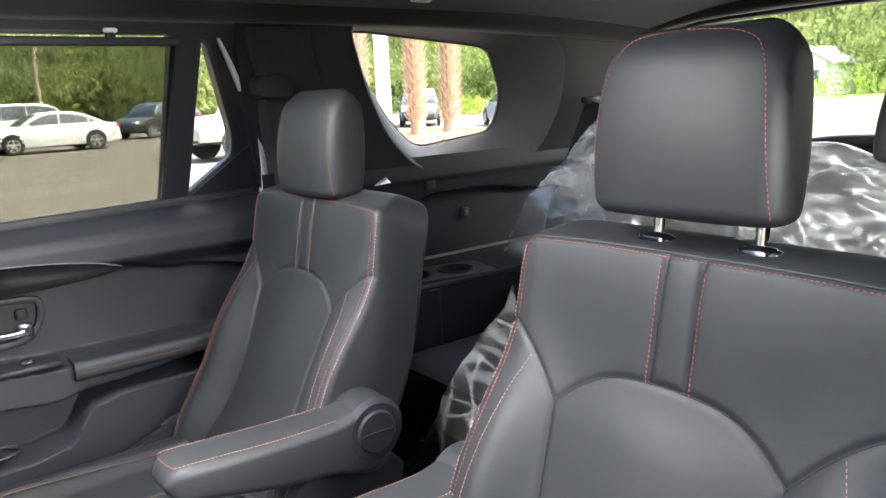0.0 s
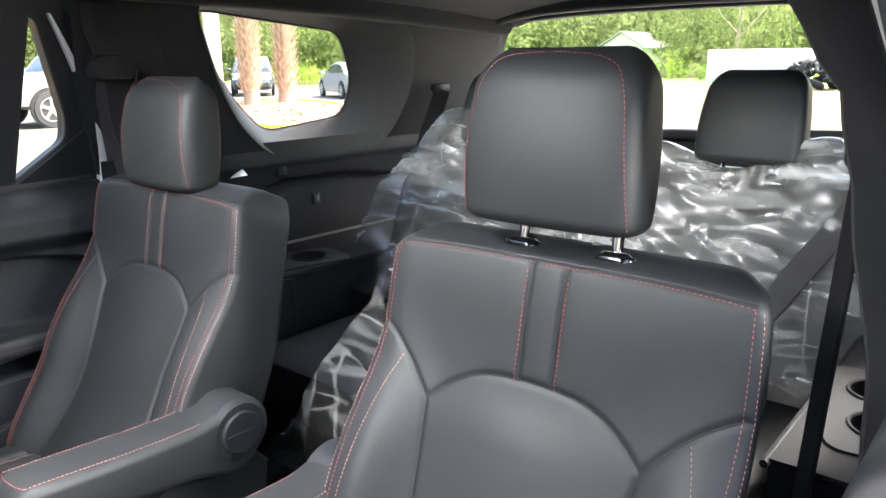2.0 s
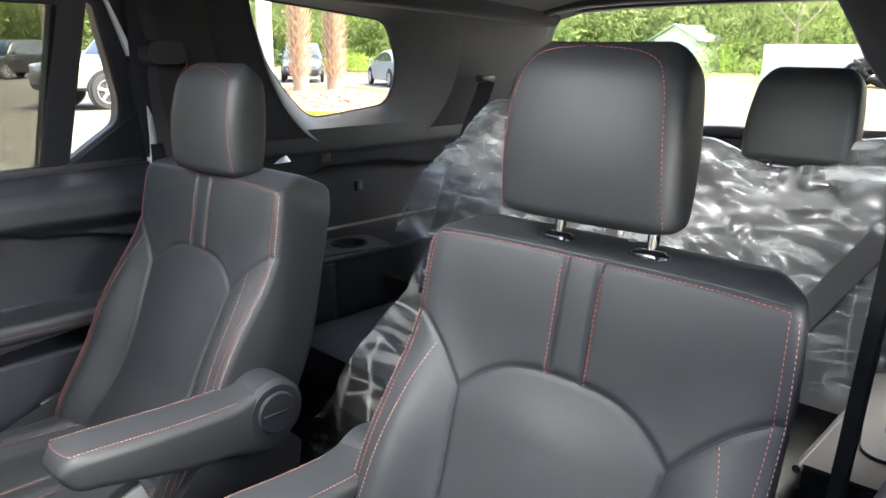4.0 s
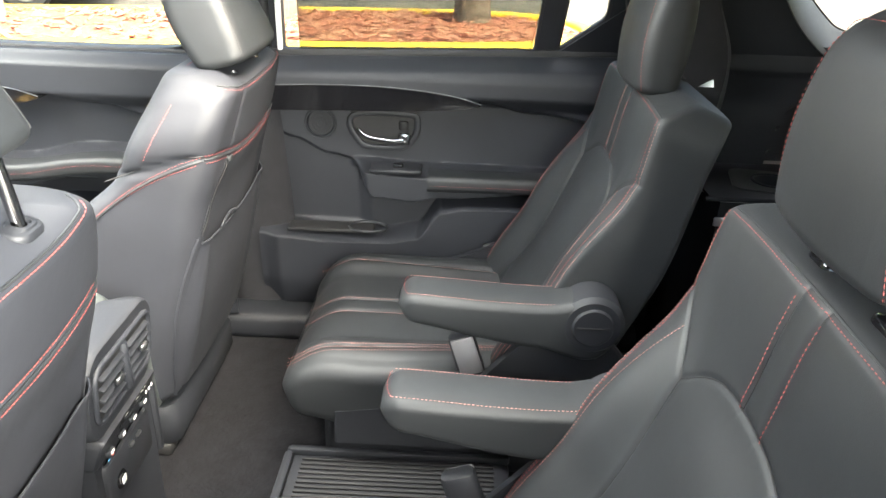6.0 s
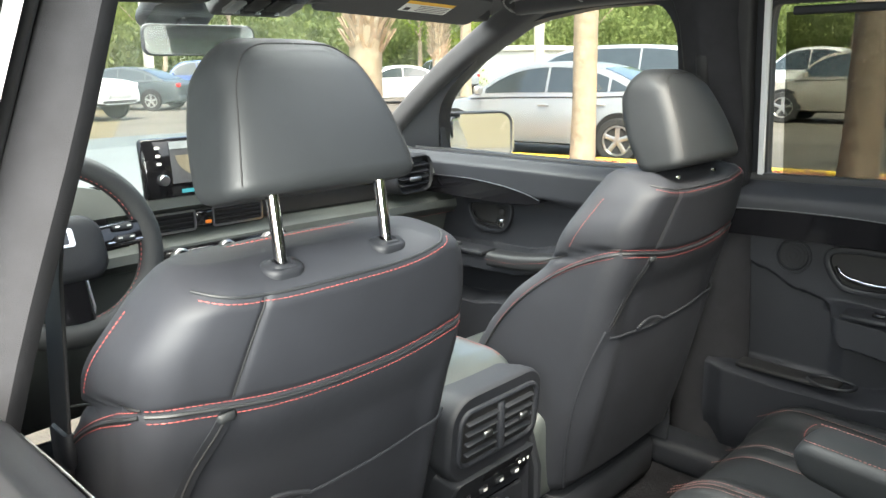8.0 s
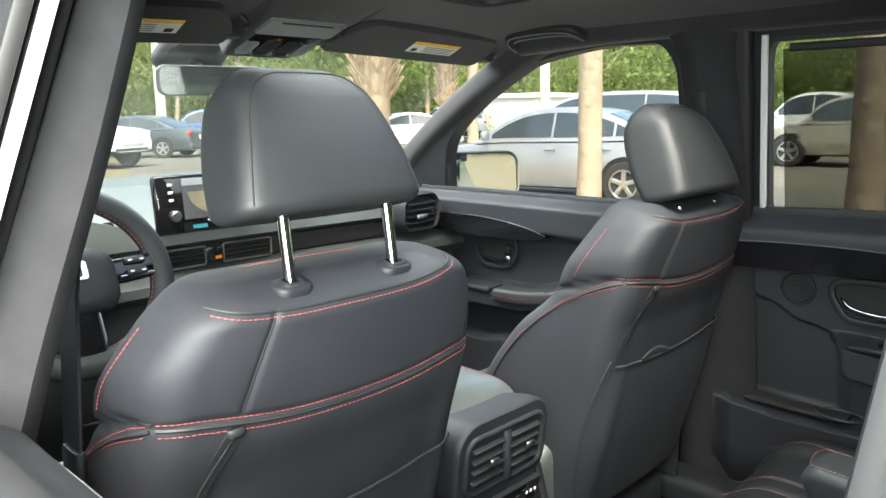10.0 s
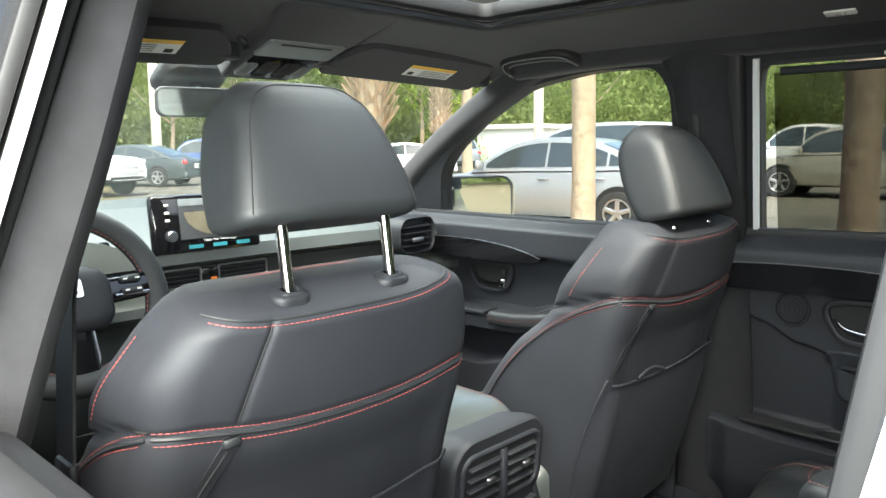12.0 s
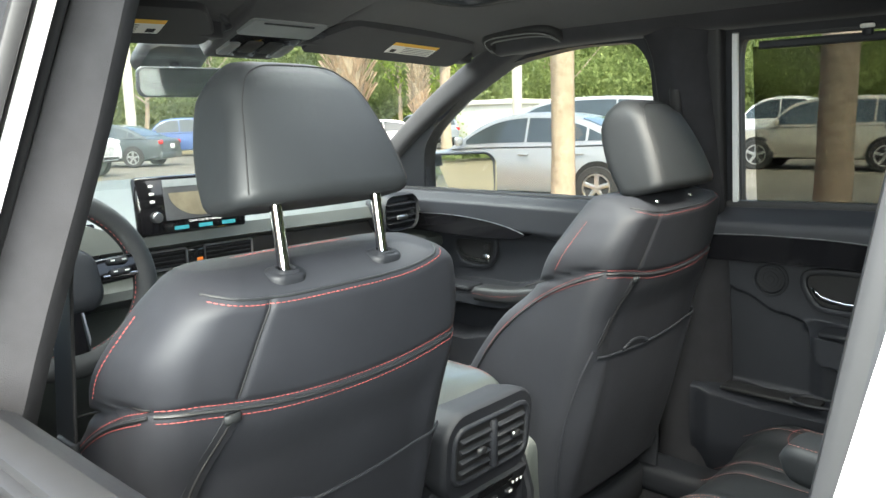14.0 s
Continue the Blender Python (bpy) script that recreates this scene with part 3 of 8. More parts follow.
def build_rear_door(side):
    door = thing("rear_door", (side * 0.80, 0.3, 0.56), "closed rear car door with black lining and gloss trim" + ("" if side > 0 else ", window lowered"), "car door", "rear doors")
    # the near window's rear edge sits a little further back
    k = 0.0 if side > 0 else -0.026
    main = [(a + (k if a < 0.3 else 0), b) for a, b in REAR_WINDOW]
    vent = [(a + (k if a > -0.05 else 0), b) for a, b in VENT_WINDOW]
    belt = lambda y: 1.276 + 0.03 * (0.66 - y)
    door_panel(door, -0.16, 0.735, 0.57, belt, rear_depth, side, ny=240 if side > 0 else 90, nz=250 if side > 0 else 90)
    sheet("window_frame", frame_outer, [fillet(main, 0.02), fillet(vent, 0.015)], on_side(side, 0.004), (side * (0.05 if side > 0 else 0.022), 0, 0), PLASTIC, door, "black window frame with slim divider")
    for name, outline in (("window_seal", main), ("window_seal", vent)):
        mesh_object(name, *sweep(frame_line(outline, side, -0.004), rounded(0.007, 0.007, 0.003, 2), up=(1, 0, 0), closed=True), RUBBER, door, "black rubber seal")
    # painted edges that show beside the lining
    line = [on_side(side, 0.014)(a, b) for a, b in ((-0.124, 1.28), (-0.116, 1.36), (-0.092, 1.46), (-0.048, 1.55), (-0.010, 1.62))]
    mesh_object("painted_edge", *sweep(smooth_line(line, 2), rounded(0.007, 0.011, 0.003, 2), up=(1, 0, 0), scale=lambda t: 1.5 - 1.15 * t), WHITE_PAINT, door, "white painted door edge")
    line = [on_side(side, 0.014)(y, z) for y, z in ((0.668, 1.272), (0.658, 1.4), (0.650, 1.5), (0.642, 1.6), (0.638, 1.64))]
    mesh_object("painted_edge", *sweep(line, rounded(0.006, 0.005, 0.002, 2), up=(1, 0, 0)), WHITE_PAINT, door, "white painted door edge")
    line = [on_side(side, 0.022)(y, z) for y, z in ((0.712, 1.25), (0.702, 1.4), (0.694, 1.5), (0.686, 1.6), (0.680, 1.68))]
    mesh_object("door_seal", *sweep(line, rounded(0.024, 0.016, 0.010, 4), up=(1, 0, 0)), RUBBER, door, "thick black door seal")
    for n, o in (("glass_pane", [(0.675, 1.255), (0.085, 1.275), (0.04, 1.645), (0.66, 1.65)]), ("glass_pane", [(0.055, 1.285), (-0.095, 1.395), (-0.02, 1.635), (0.03, 1.635)])):
        if side < 0 and o[0][0] > 0.5:
            continue
        g = mesh_object(n, *extrude([on_side(side, -0.03)(a, b) for a, b in o], (side * 0.003, 0, 0)), GLASS, door, "clear side glass", smooth=False)
        g.visible_shadow = False
    # drop-glass belt strip
    line = [(side * 0.768, y, belt(y) + 0.004) for y in (0.70, 0.45, 0.2, -0.1)]
    mesh_object("belt_strip", *sweep(line, rounded(0.012, 0.010, 0.004, 2)), RUBBER, door)
    # corner cover under the vent window
    mesh_object("corner_cover", *extrude([on_side(side, 0.012)(a, b) for a, b in ((0.08, 1.285), (-0.145, 1.285), (-0.14, 1.36), (-0.085, 1.405), (0.04, 1.308))], (side * 0.02, 0, 0)), PLASTIC, door)
    # gloss trim with a thin bright line above
    up = [(0.725, 1.216), (0.60, 1.224), (0.45, 1.226), (0.34, 1.219), (0.26, 1.207), (0.212, 1.193)]
    lo = [(0.212, 1.190), (0.25, 1.182), (0.33, 1.176), (0.45, 1.172), (0.60, 1.168), (0.725, 1.164)]
    pts = [Vector((side * 0.6965, a, b)) for a, b in up + lo]
    mesh_object("trim_insert", *extrude(pts, (side * 0.05, 0, 0)), PIANO, door, "gloss black trim insert")
    line = smooth_line([(side * 0.6945, a, b + 0.003) for a, b in up], 2)
    mesh_object("trim_line", *sweep(line, rounded(0.0008, 0.0008, 0.0004, 2)), GREY_PLASTIC, door, "thin silver line")
    handle_set(door, 0.435, 1.112, 0.764, side)
    mesh_object("speaker_grille", *disc((side * 0.767, 0.583, 1.121), (-side, 0, 0), 0.032, 0.006, 28, 0.003), PLASTIC, door, "round tweeter grille")
    mesh_object("speaker_ring", *sweep([(side * 0.762, 0.583 + 0.035 * math.cos(a), 1.121 + 0.035 * math.sin(a)) for a in np.linspace(0, 2 * math.pi, 28)[:-1]], circle(0.003, 6), up=(1, 0, 0), closed=True), PLASTIC, door)
    for a in range(3):
        mesh_object("grille_slot", *sweep([(side * 0.760, 0.583 + r * math.cos(t), 1.121 + r * math.sin(t)) for r in (0.008 + 0.008 * a,) for t in np.linspace(0, 2 * math.pi, 20)[:-1]], circle(0.0012, 5), up=(1, 0, 0), closed=True), DARK, door)
    # arm rest pad and its stitching
    line = [(side * 0.702, y, 1.012) for y in (0.325, 0.2, 0.05, -0.1)]
    mesh_object("armrest_pad", *sweep(line, rounded(0.034, 0.019, 0.012, 4)), LEATHER, door, "black leather arm rest pad")
    mesh_object("stitching", *stitches([(side * 0.6685, y, 1.0175) for y in (0.32, -0.1)]), THREAD, door, "red stitching")
    mesh_object("stitching", *stitches([(side * 0.6675, y, 1.010) for y in (0.32, -0.1)]), THREAD, door, "red stitching")
    mesh_object("switch_panel", *box(side * 0.712, 0.40, 1.034, 0.06, 0.12, 0.012, 0.005), PLASTIC, door)
    mesh_object("window_switch", *box(side * 0.706, 0.395, 1.043, 0.016, 0.024, 0.008, 0.003), PIANO, door)
    # bottle holder mouth in the lower bin
    mesh_object("bin_mouth", *box(side * 0.735, 0.56, 0.868, 0.05, 0.21, 0.010, 0.004), DARK, door)
    mesh_object("bottle_ring", *sweep([(side * 0.730 + 0.03 * math.cos(a), 0.47 + 0.045 * math.sin(a), 0.874) for a in np.linspace(0, 2 * math.pi, 20)[:-1]], circle(0.004, 6), closed=True), PLASTIC, door)
    if side < 0:
        # painted outer face of the window frame, seen close by
        for o in ([(0.079, 1.27), (0.023, 1.66), (-0.015, 1.66), (0.031, 1.27)],):
            mesh_object("painted_frame", *extrude([on_side(-1, -0.022)(a, b) for a, b in o], (-0.008, 0, 0), 0.002), WHITE_PAINT, door, "white painted outer window frame")
        mesh_object("outer_belt_strip", *sweep([(-0.815, y, belt(y) - 0.004) for y in (0.74, 0.45, 0.2, -0.1)], rounded(0.016, 0.012, 0.005, 3)), PLASTIC, door, "grey outer belt moulding")
        return
    # roller shade with top bar and hooks
    shade = thing("window_shade", (0.70, 0.35, 1.28), "raised dark woven roller shade on the rear window", "sunshade")
    pts = [on_side(side, 0.004)(a, b) for a, b in ((0.625, 1.280), (0.105, 1.295), (0.068, 1.612), (0.61, 1.612))]
    g = mesh_object("shade_cloth", *extrude(pts, (0.001, 0, 0)), SHADE, shade, "dark see-through mesh", smooth=False)
    mesh_object("top_bar", *sweep([on_side(side, 0.006)(a, 1.614) for a in (0.595, 0.3, 0.066)], rounded(0.006, 0.008, 0.004, 3)), PLASTIC, shade)
    for y in (0.40, 0.19):
        mesh_object("hook", *box(*on_side(side, 0.012)(y, 1.628), 0.012, 0.018, 0.026, 0.004), PLASTIC, shade)
        mesh_object("hook_clip", *box(*on_side(side, 0.016)(y, 1.632), 0.010, 0.024, 0.008, 0.003), LABEL_WHITE, shade)


def build_front_door(side):
    door = thing("front_door", (side * 0.80, 1.3, 0.56), "closed front car door with black lining and stitched arm rest", "car door", "front doors")
    door_panel(door, 0.87, 1.80, 0.57, lambda y: 1.268, front_depth, side, ny=160 if side > 0 else 70, nz=170 if side > 0 else 70)
    up = [(1.72, 1.196), (1.60, 1.203), (1.46, 1.205), (1.34, 1.196), (1.26, 1.182), (1.215, 1.168)]
    lo = [(1.215, 1.165), (1.25, 1.155), (1.34, 1.150), (1.46, 1.150), (1.60, 1.152), (1.72, 1.150)]
    mesh_object("trim_insert", *extrude([Vector((side * 0.711, a, b)) for a, b in up + lo], (side * 0.05, 0, 0)), PIANO, door, "gloss black trim insert")
    mesh_object("trim_line", *sweep(smooth_line([(side * 0.709, a, b + 0.003) for a, b in up], 2), rounded(0.0009, 0.0009, 0.0004, 2)), SATIN, door, "thin silver line")
    handle_set(door, 1.442, 1.095, 0.782, side)
    line = [(side * 0.70, y, 1.024 - 0.03 * sstep(1.1, 1.3, y)) for y in (1.36, 1.25, 1.12, 0.95)]
    mesh_object("armrest_pad", *sweep(smooth_line(line, 1), rounded(0.034, 0.02, 0.012, 4)), LEATHER, door, "black leather arm rest pad")
    mesh_object("stitching", *stitches([(side * 0.6645, y, 1.026 - 0.03 * sstep(1.1, 1.3, y)) for y in np.linspace(1.36, 0.95, 9)]), THREAD, door, "red stitching")
    mesh_object("switch_panel", *box(side * 0.71, 1.49, 1.003, 0.07, 0.21, 0.014, 0.005), PLASTIC, door)
    for y in (1.50, 1.535):
        mesh_object("window_switch", *box(side * 0.70, y, 1.014, 0.016, 0.020, 0.009, 0.003), SATIN, door)
    mesh_object("belt_strip", *sweep([(side * 0.785, y, 1.268) for y in (1.75, 1.3, 0.87)], rounded(0.012, 0.008, 0.004, 2)), RUBBER, door)
    # door mirror outside, on its corner cover
    mir = thing("door_mirror", (side * 1.02, 1.72, 1.20), "black and white door mirror showing reflections", "door mirror", "door mirrors")
    c = Vector((side * 1.005, 1.73, 1.290))
    rows = []
    for dy, s in ((0.07, 0.55), (0.05, 0.85), (0.0, 1.0), (-0.035, 1.0), (-0.042, 0.97), (-0.036, 0.90)):
        rows.append([c + Vector((a * s + side * dy * 0.3, dy - side * a * s * 0.45, b * s)) for a, b in rounded(0.125, 0.082, 0.040, 6)])
    mesh_object("housing", *rings(rows), SOFT, mir, "grey mirror housing")
    # the glass is turned towards the driver
    yaw = math.atan(0.45) * side
    pts = [c + Vector((a * 0.93, -0.044 - a * 0.93 * math.tan(yaw) + b * 0.020, b * 0.93)) for a, b in rounded(0.125, 0.082, 0.040, 6)]
    mesh_object("mirror_glass", *extrude(pts, (0, 0.004, 0)), material("mirror_silver", (0.9, 0.91, 0.9), 0.02, metal=1.0, vary=0.02), mir, "silvered mirror glass", smooth=False)
    mesh_object("foot", *box(side * 0.90, 1.74, 1.235, 0.14, 0.07, 0.05, 0.015), PIANO, mir)
    mesh_object("corner_cover", *extrude([on_side(side, -0.004)(a, b) for a, b in ((1.86, 1.25), (1.635, 1.262), (1.625, 1.41), (1.70, 1.375), (1.86, 1.30))], (side * 0.02, 0, 0)), PLASTIC, door)


build_rear_door(1)
build_rear_door(-1)
build_front_door(1)
build_front_door(-1)


# ---------------------------------------------------------------- seats
class Shell:
    """A padded block: a front face and a back face over (u, v), rounded all round the edge, with sewn grooves."""

    def __init__(self, place, v0, v1, half, front, back, edge=0.03, top=0.04, bottom=0.03, front_seams=(), back_seams=(), seam=0.006, width=0.006):
        self.place, self.v0, self.v1, self.half = place, v0, v1, half
        self.front, self.back, self.edge, self.top, self.bottom = front, back, edge, top, bottom
        self.fs, self.bs, self.seam, self.width, self.bounds = front_seams, back_seams, seam, width, {}

    def groove(self, u, v, lines):
        if not lines:
            return 0.0
        far = self.width * 10
        d = 9.0
        for line in lines:
            key = id(line)
            if key not in self.bounds:
                self.bounds[key] = (min(p[0] for p in line), max(p[0] for p in line), min(p[1] for p in line), max(p[1] for p in line))
            x0, x1, y0, y1 = self.bounds[key]
            if x0 - far < u < x1 + far and y0 - far < v < y1 + far:
                d = min(d, seg_dist(u, v, line))
        return self.seam * math.exp(-(d / self.width) ** 2) + self.seam * 0.35 * math.exp(-(d / (self.width * 4)) ** 2)

    def w_front(self, u, v):
        return self.front(u, v) - self.groove(u, v, self.fs)

    def w_back(self, u, v):
        return self.back(u, v) + self.groove(u, v, self.bs)

    def round_off(self, u, v):
        """Where the face turns the corner: the place on the flat part to take, and the drop from it."""
        lim = self.half(v) - self.edge
        if abs(u) <= lim:
            return u, 0.0
        k = min(1.0, (abs(u) - lim) / self.edge)
        return math.copysign(lim, u), self.edge * (1 - math.sqrt(1 - k * k))

    def on_front(self, u, v, lift=0.0006):
        q, drop = self.round_off(u, v)
        return self.place(u, v, self.w_front(q, v) + lift - drop)

    def on_back(self, u, v, lift=0.0006):
        q, drop = self.round_off(u, v)
        return self.place(u, v, self.w_back(q, v) - lift + drop)

    def build(self, nu=60, nv=70, na=6):
        rows = []
        levels = [(self.v0 + self.bottom * (1 - math.cos(a)), math.sin(a), self.bottom) for a in np.linspace(0.15, math.pi / 2, 6)[:-1]]
        levels += [(v, 1.0, 0.0) for v in np.linspace(self.v0 + self.bottom, self.v1 - self.top, nv)]
        levels += [(self.v1 - self.top * (1 - math.sin(a)), math.cos(a), self.top) for a in np.linspace(0, math.pi / 2 - 0.12, 9)[1:]]
        for v, s, rad in levels:
            ins = rad * (1 - s)
            W = self.half(v) - ins * 0.8
            e = self.edge
            us = np.linspace(-W + e, W - e, nu)
            fr = [(u, self.w_front(u, v) - ins) for u in us]
            bk = [(u, self.w_back(u, v) + ins) for u in us]
            (ul, fl), (ur, fr_) = fr[0], fr[-1]
            bl, br = bk[0][1], bk[-1][1]
            ring = list(fr)
            def corner(cu, f, b, sg):
                t = max(f - b, 0.004)
                ef = min(e, t * 0.48)
                pts = [(cu + sg * e * math.sin(a), f - ef * (1 - math.cos(a))) for a in np.linspace(0, math.pi / 2, na)[1:]]
                pts += [(cu + sg * e, f - t * k) for k in (0.5,)]
                pts += [(cu + sg * e * math.cos(a), b + ef * (1 - math.sin(a))) for a in np.linspace(0, math.pi / 2, na)[:-1]]
                return pts
            ring += corner(ur, fr_, br, 1)
            ring += bk[::-1]
            ring += corner(ul, fl, bl, -1)[::-1]
            rows.append([self.place(u, v, w) for u, w in ring])
        return rings(rows)


def lerp_table(tab, v):
    for (a, x), (b, y) in zip(tab, tab[1:]):
        if v <= b:
            t = max(0, (v - a) / (b - a))
            return x + (y - x) * t * t * (3 - 2 * t)
    return tab[-1][1]


def soft_table(tab, v):
    """Like lerp_table, but one smooth curve through all the values."""
    k = max(0, min(len(tab) - 2, sum(1 for a, _ in tab if a <= v) - 1))
    (a, x), (b, y) = tab[k], tab[k + 1]
    p, q = tab[max(0, k - 1)], tab[min(len(tab) - 1, k + 2)]
    t = max(0.0, min(1.0, (v - a) / (b - a)))
    m0 = (y - p[1]) / (b - p[0]) * (b - a)
    m1 = (q[1] - x) / (q[0] - a) * (b - a)
    return x * (2 * t ** 3 - 3 * t * t + 1) + m0 * (t ** 3 - 2 * t * t + t) + y * (3 * t * t - 2 * t ** 3) + m1 * (t ** 3 - t * t)


def line2(points, rounds=2):
    return [(p.x, p.y) for p in smooth_line([(a, b, 0) for a, b in points], rounds)]


def mirror2(line):
    return [(-a, b) for a, b in line]


def between(fn, line, lift=0.0008, shift=0.0):
    """Places along a (u, v) line on a face, moved sideways by shift."""
    out = []
    for i, (u, v) in enumerate(line):
        a, b = line[max(0, i - 1)], line[min(len(line) - 1, i + 1)]
        dx, dy = b[0] - a[0], b[1] - a[1]
        k = math.hypot(dx, dy) or 1
        out.append(fn(u - dy / k * shift, v + dx / k * shift, lift))
    return out


def dense(line, step=0.006):
    return [(p.x, p.y) for p in resample([(a, b, 0) for a, b in line], step)]


def headrest(parent, x, y, z, half, height, depth, lean, taper, raised, thread, label):
    """Padded head restraint on two steel posts; z is its underside."""
    t = math.tan(radians(lean))
    def place(u, v, w):
        return Vector((x + u, y + w - v * t, z + v + w * t * 0.5))
    H = height
    hw = lambda v: half * (1 - taper * (v / H) ** (1.1 if lean < -20 else 1.6)) * (1 - 0.05 * (1 - v / H) ** 3)
    fr = lambda u, v: depth * 0.52 * (1 - 0.25 * (v / H) ** 2) - 0.014 * (u / half) ** 2 + 0.010 * math.sin(math.pi * v / H)
    bk = lambda u, v: -depth * 0.48 * (0.62 + 0.38 * math.sin(math.pi * (0.16 + 0.62 * (1 - v / H)))) + 0.008 * (u / half) ** 2
    e = 0.78 if lean < -20 else 0.84
    seam = [(half * e, -0.01), (half * e, H * 0.5), (half * 0.80 * (1 - taper * 0.6), H * 0.86), (half * 0.62 * (1 - taper * 0.7), H * 0.985)]
    if lean < -20:
        seam = [(s_, v_) for s_, v_ in ((hw(0.0) - 0.011, 0.0), (hw(H * 0.5) - 0.011, H * 0.5), (hw(H * 0.8) - 0.018, H * 0.82), (half * 0.3, H * 0.90), (0, H * 0.905))]
    sh = Shell(place, 0, H, hw, fr, bk, edge=0.025, top=0.040, bottom=0.014, seam=0.0034, width=0.0034,
               front_seams=(line2(seam), mirror2(line2(seam))), back_seams=(line2(seam), mirror2(line2(seam)))) 
    h = mesh_object("headrest", *sh.build(84, 56), LEATHER, parent, label)
    if lean < -20:
        for s in (1, -1):
            ln = line2([(s * (hw(v) - 0.011), v) for v in (0.010, H * 0.25, H * 0.5, H * 0.66)] + [(s * (hw(H * 0.80) - 0.018), H * 0.82), (s * half * 0.36, H * 0.90), (s * half * 0.15, H * 0.905), (0, H * 0.905)], 2)
            mesh_object("seam", *sweep(between(sh.on_back, dense(ln, 0.004), -0.0003), circle(0.0009, 6), up=(0, 1, 0)), DARK, h, "dark sewn seam")
    if lean > -20:
        for s in (1, -1):
            ln = dense(line2([(s * half * 0.90, 0.008), (s * half * 0.85, H * 0.5), (s * half * 0.78, H * 0.80), (s * half * 0.62, H * 0.945), (0, H * 0.968), (-s * 0.005, H * 0.968)]))
            mesh_object("stitching", *stitches(between(sh.on_front, ln)), thread, h, "red stitching")
    return h


def posts(parent, x, y, z, spread, length, lean, drop=0.0):
    t = math.tan(radians(lean))
    for s in (-1, 1):
        c = Vector((x + s * spread, y, z))
        c = c + Vector((0, 0, drop))
        tilt = pose(c.x, c.y, c.z, 14, 0, 0)
        prof = [(1.0, -0.014), (1.0, -0.002), (0.97, 0.001), (0.88, 0.003), (0.70, 0.0035), (0.62, 0.0055), (0.46, 0.006), (0.43, 0.003)]
        mesh_object("post_sleeve", *rings([[tilt @ Vector((a * k, b * k, h)) for a, b in rounded(0.022 if drop > 0 else 0.024, 0.0155 if drop > 0 else 0.0145, 0.0142, 8)] for k, h in prof]), PLASTIC if drop > 0 else PIANO, parent, "black plastic post guide")
        mesh_object("post", *sweep([c, c + Vector((0, -t, 1)) * length], circle(0.0065, 14), up=(1, 0, 0)), CHROME, parent, "bright steel headrest post")


# second-row captain's chair: face plane rises backwards
R_T = math.atan(0.45)
R_S, R_C = math.sin(R_T), math.cos(R_T)


def rear_place(x):
    def place(u, v, w):
        return Vector((x + u, 0.168 - v * R_S + w * R_C, 0.80 + v * R_C + w * R_S))
    return place


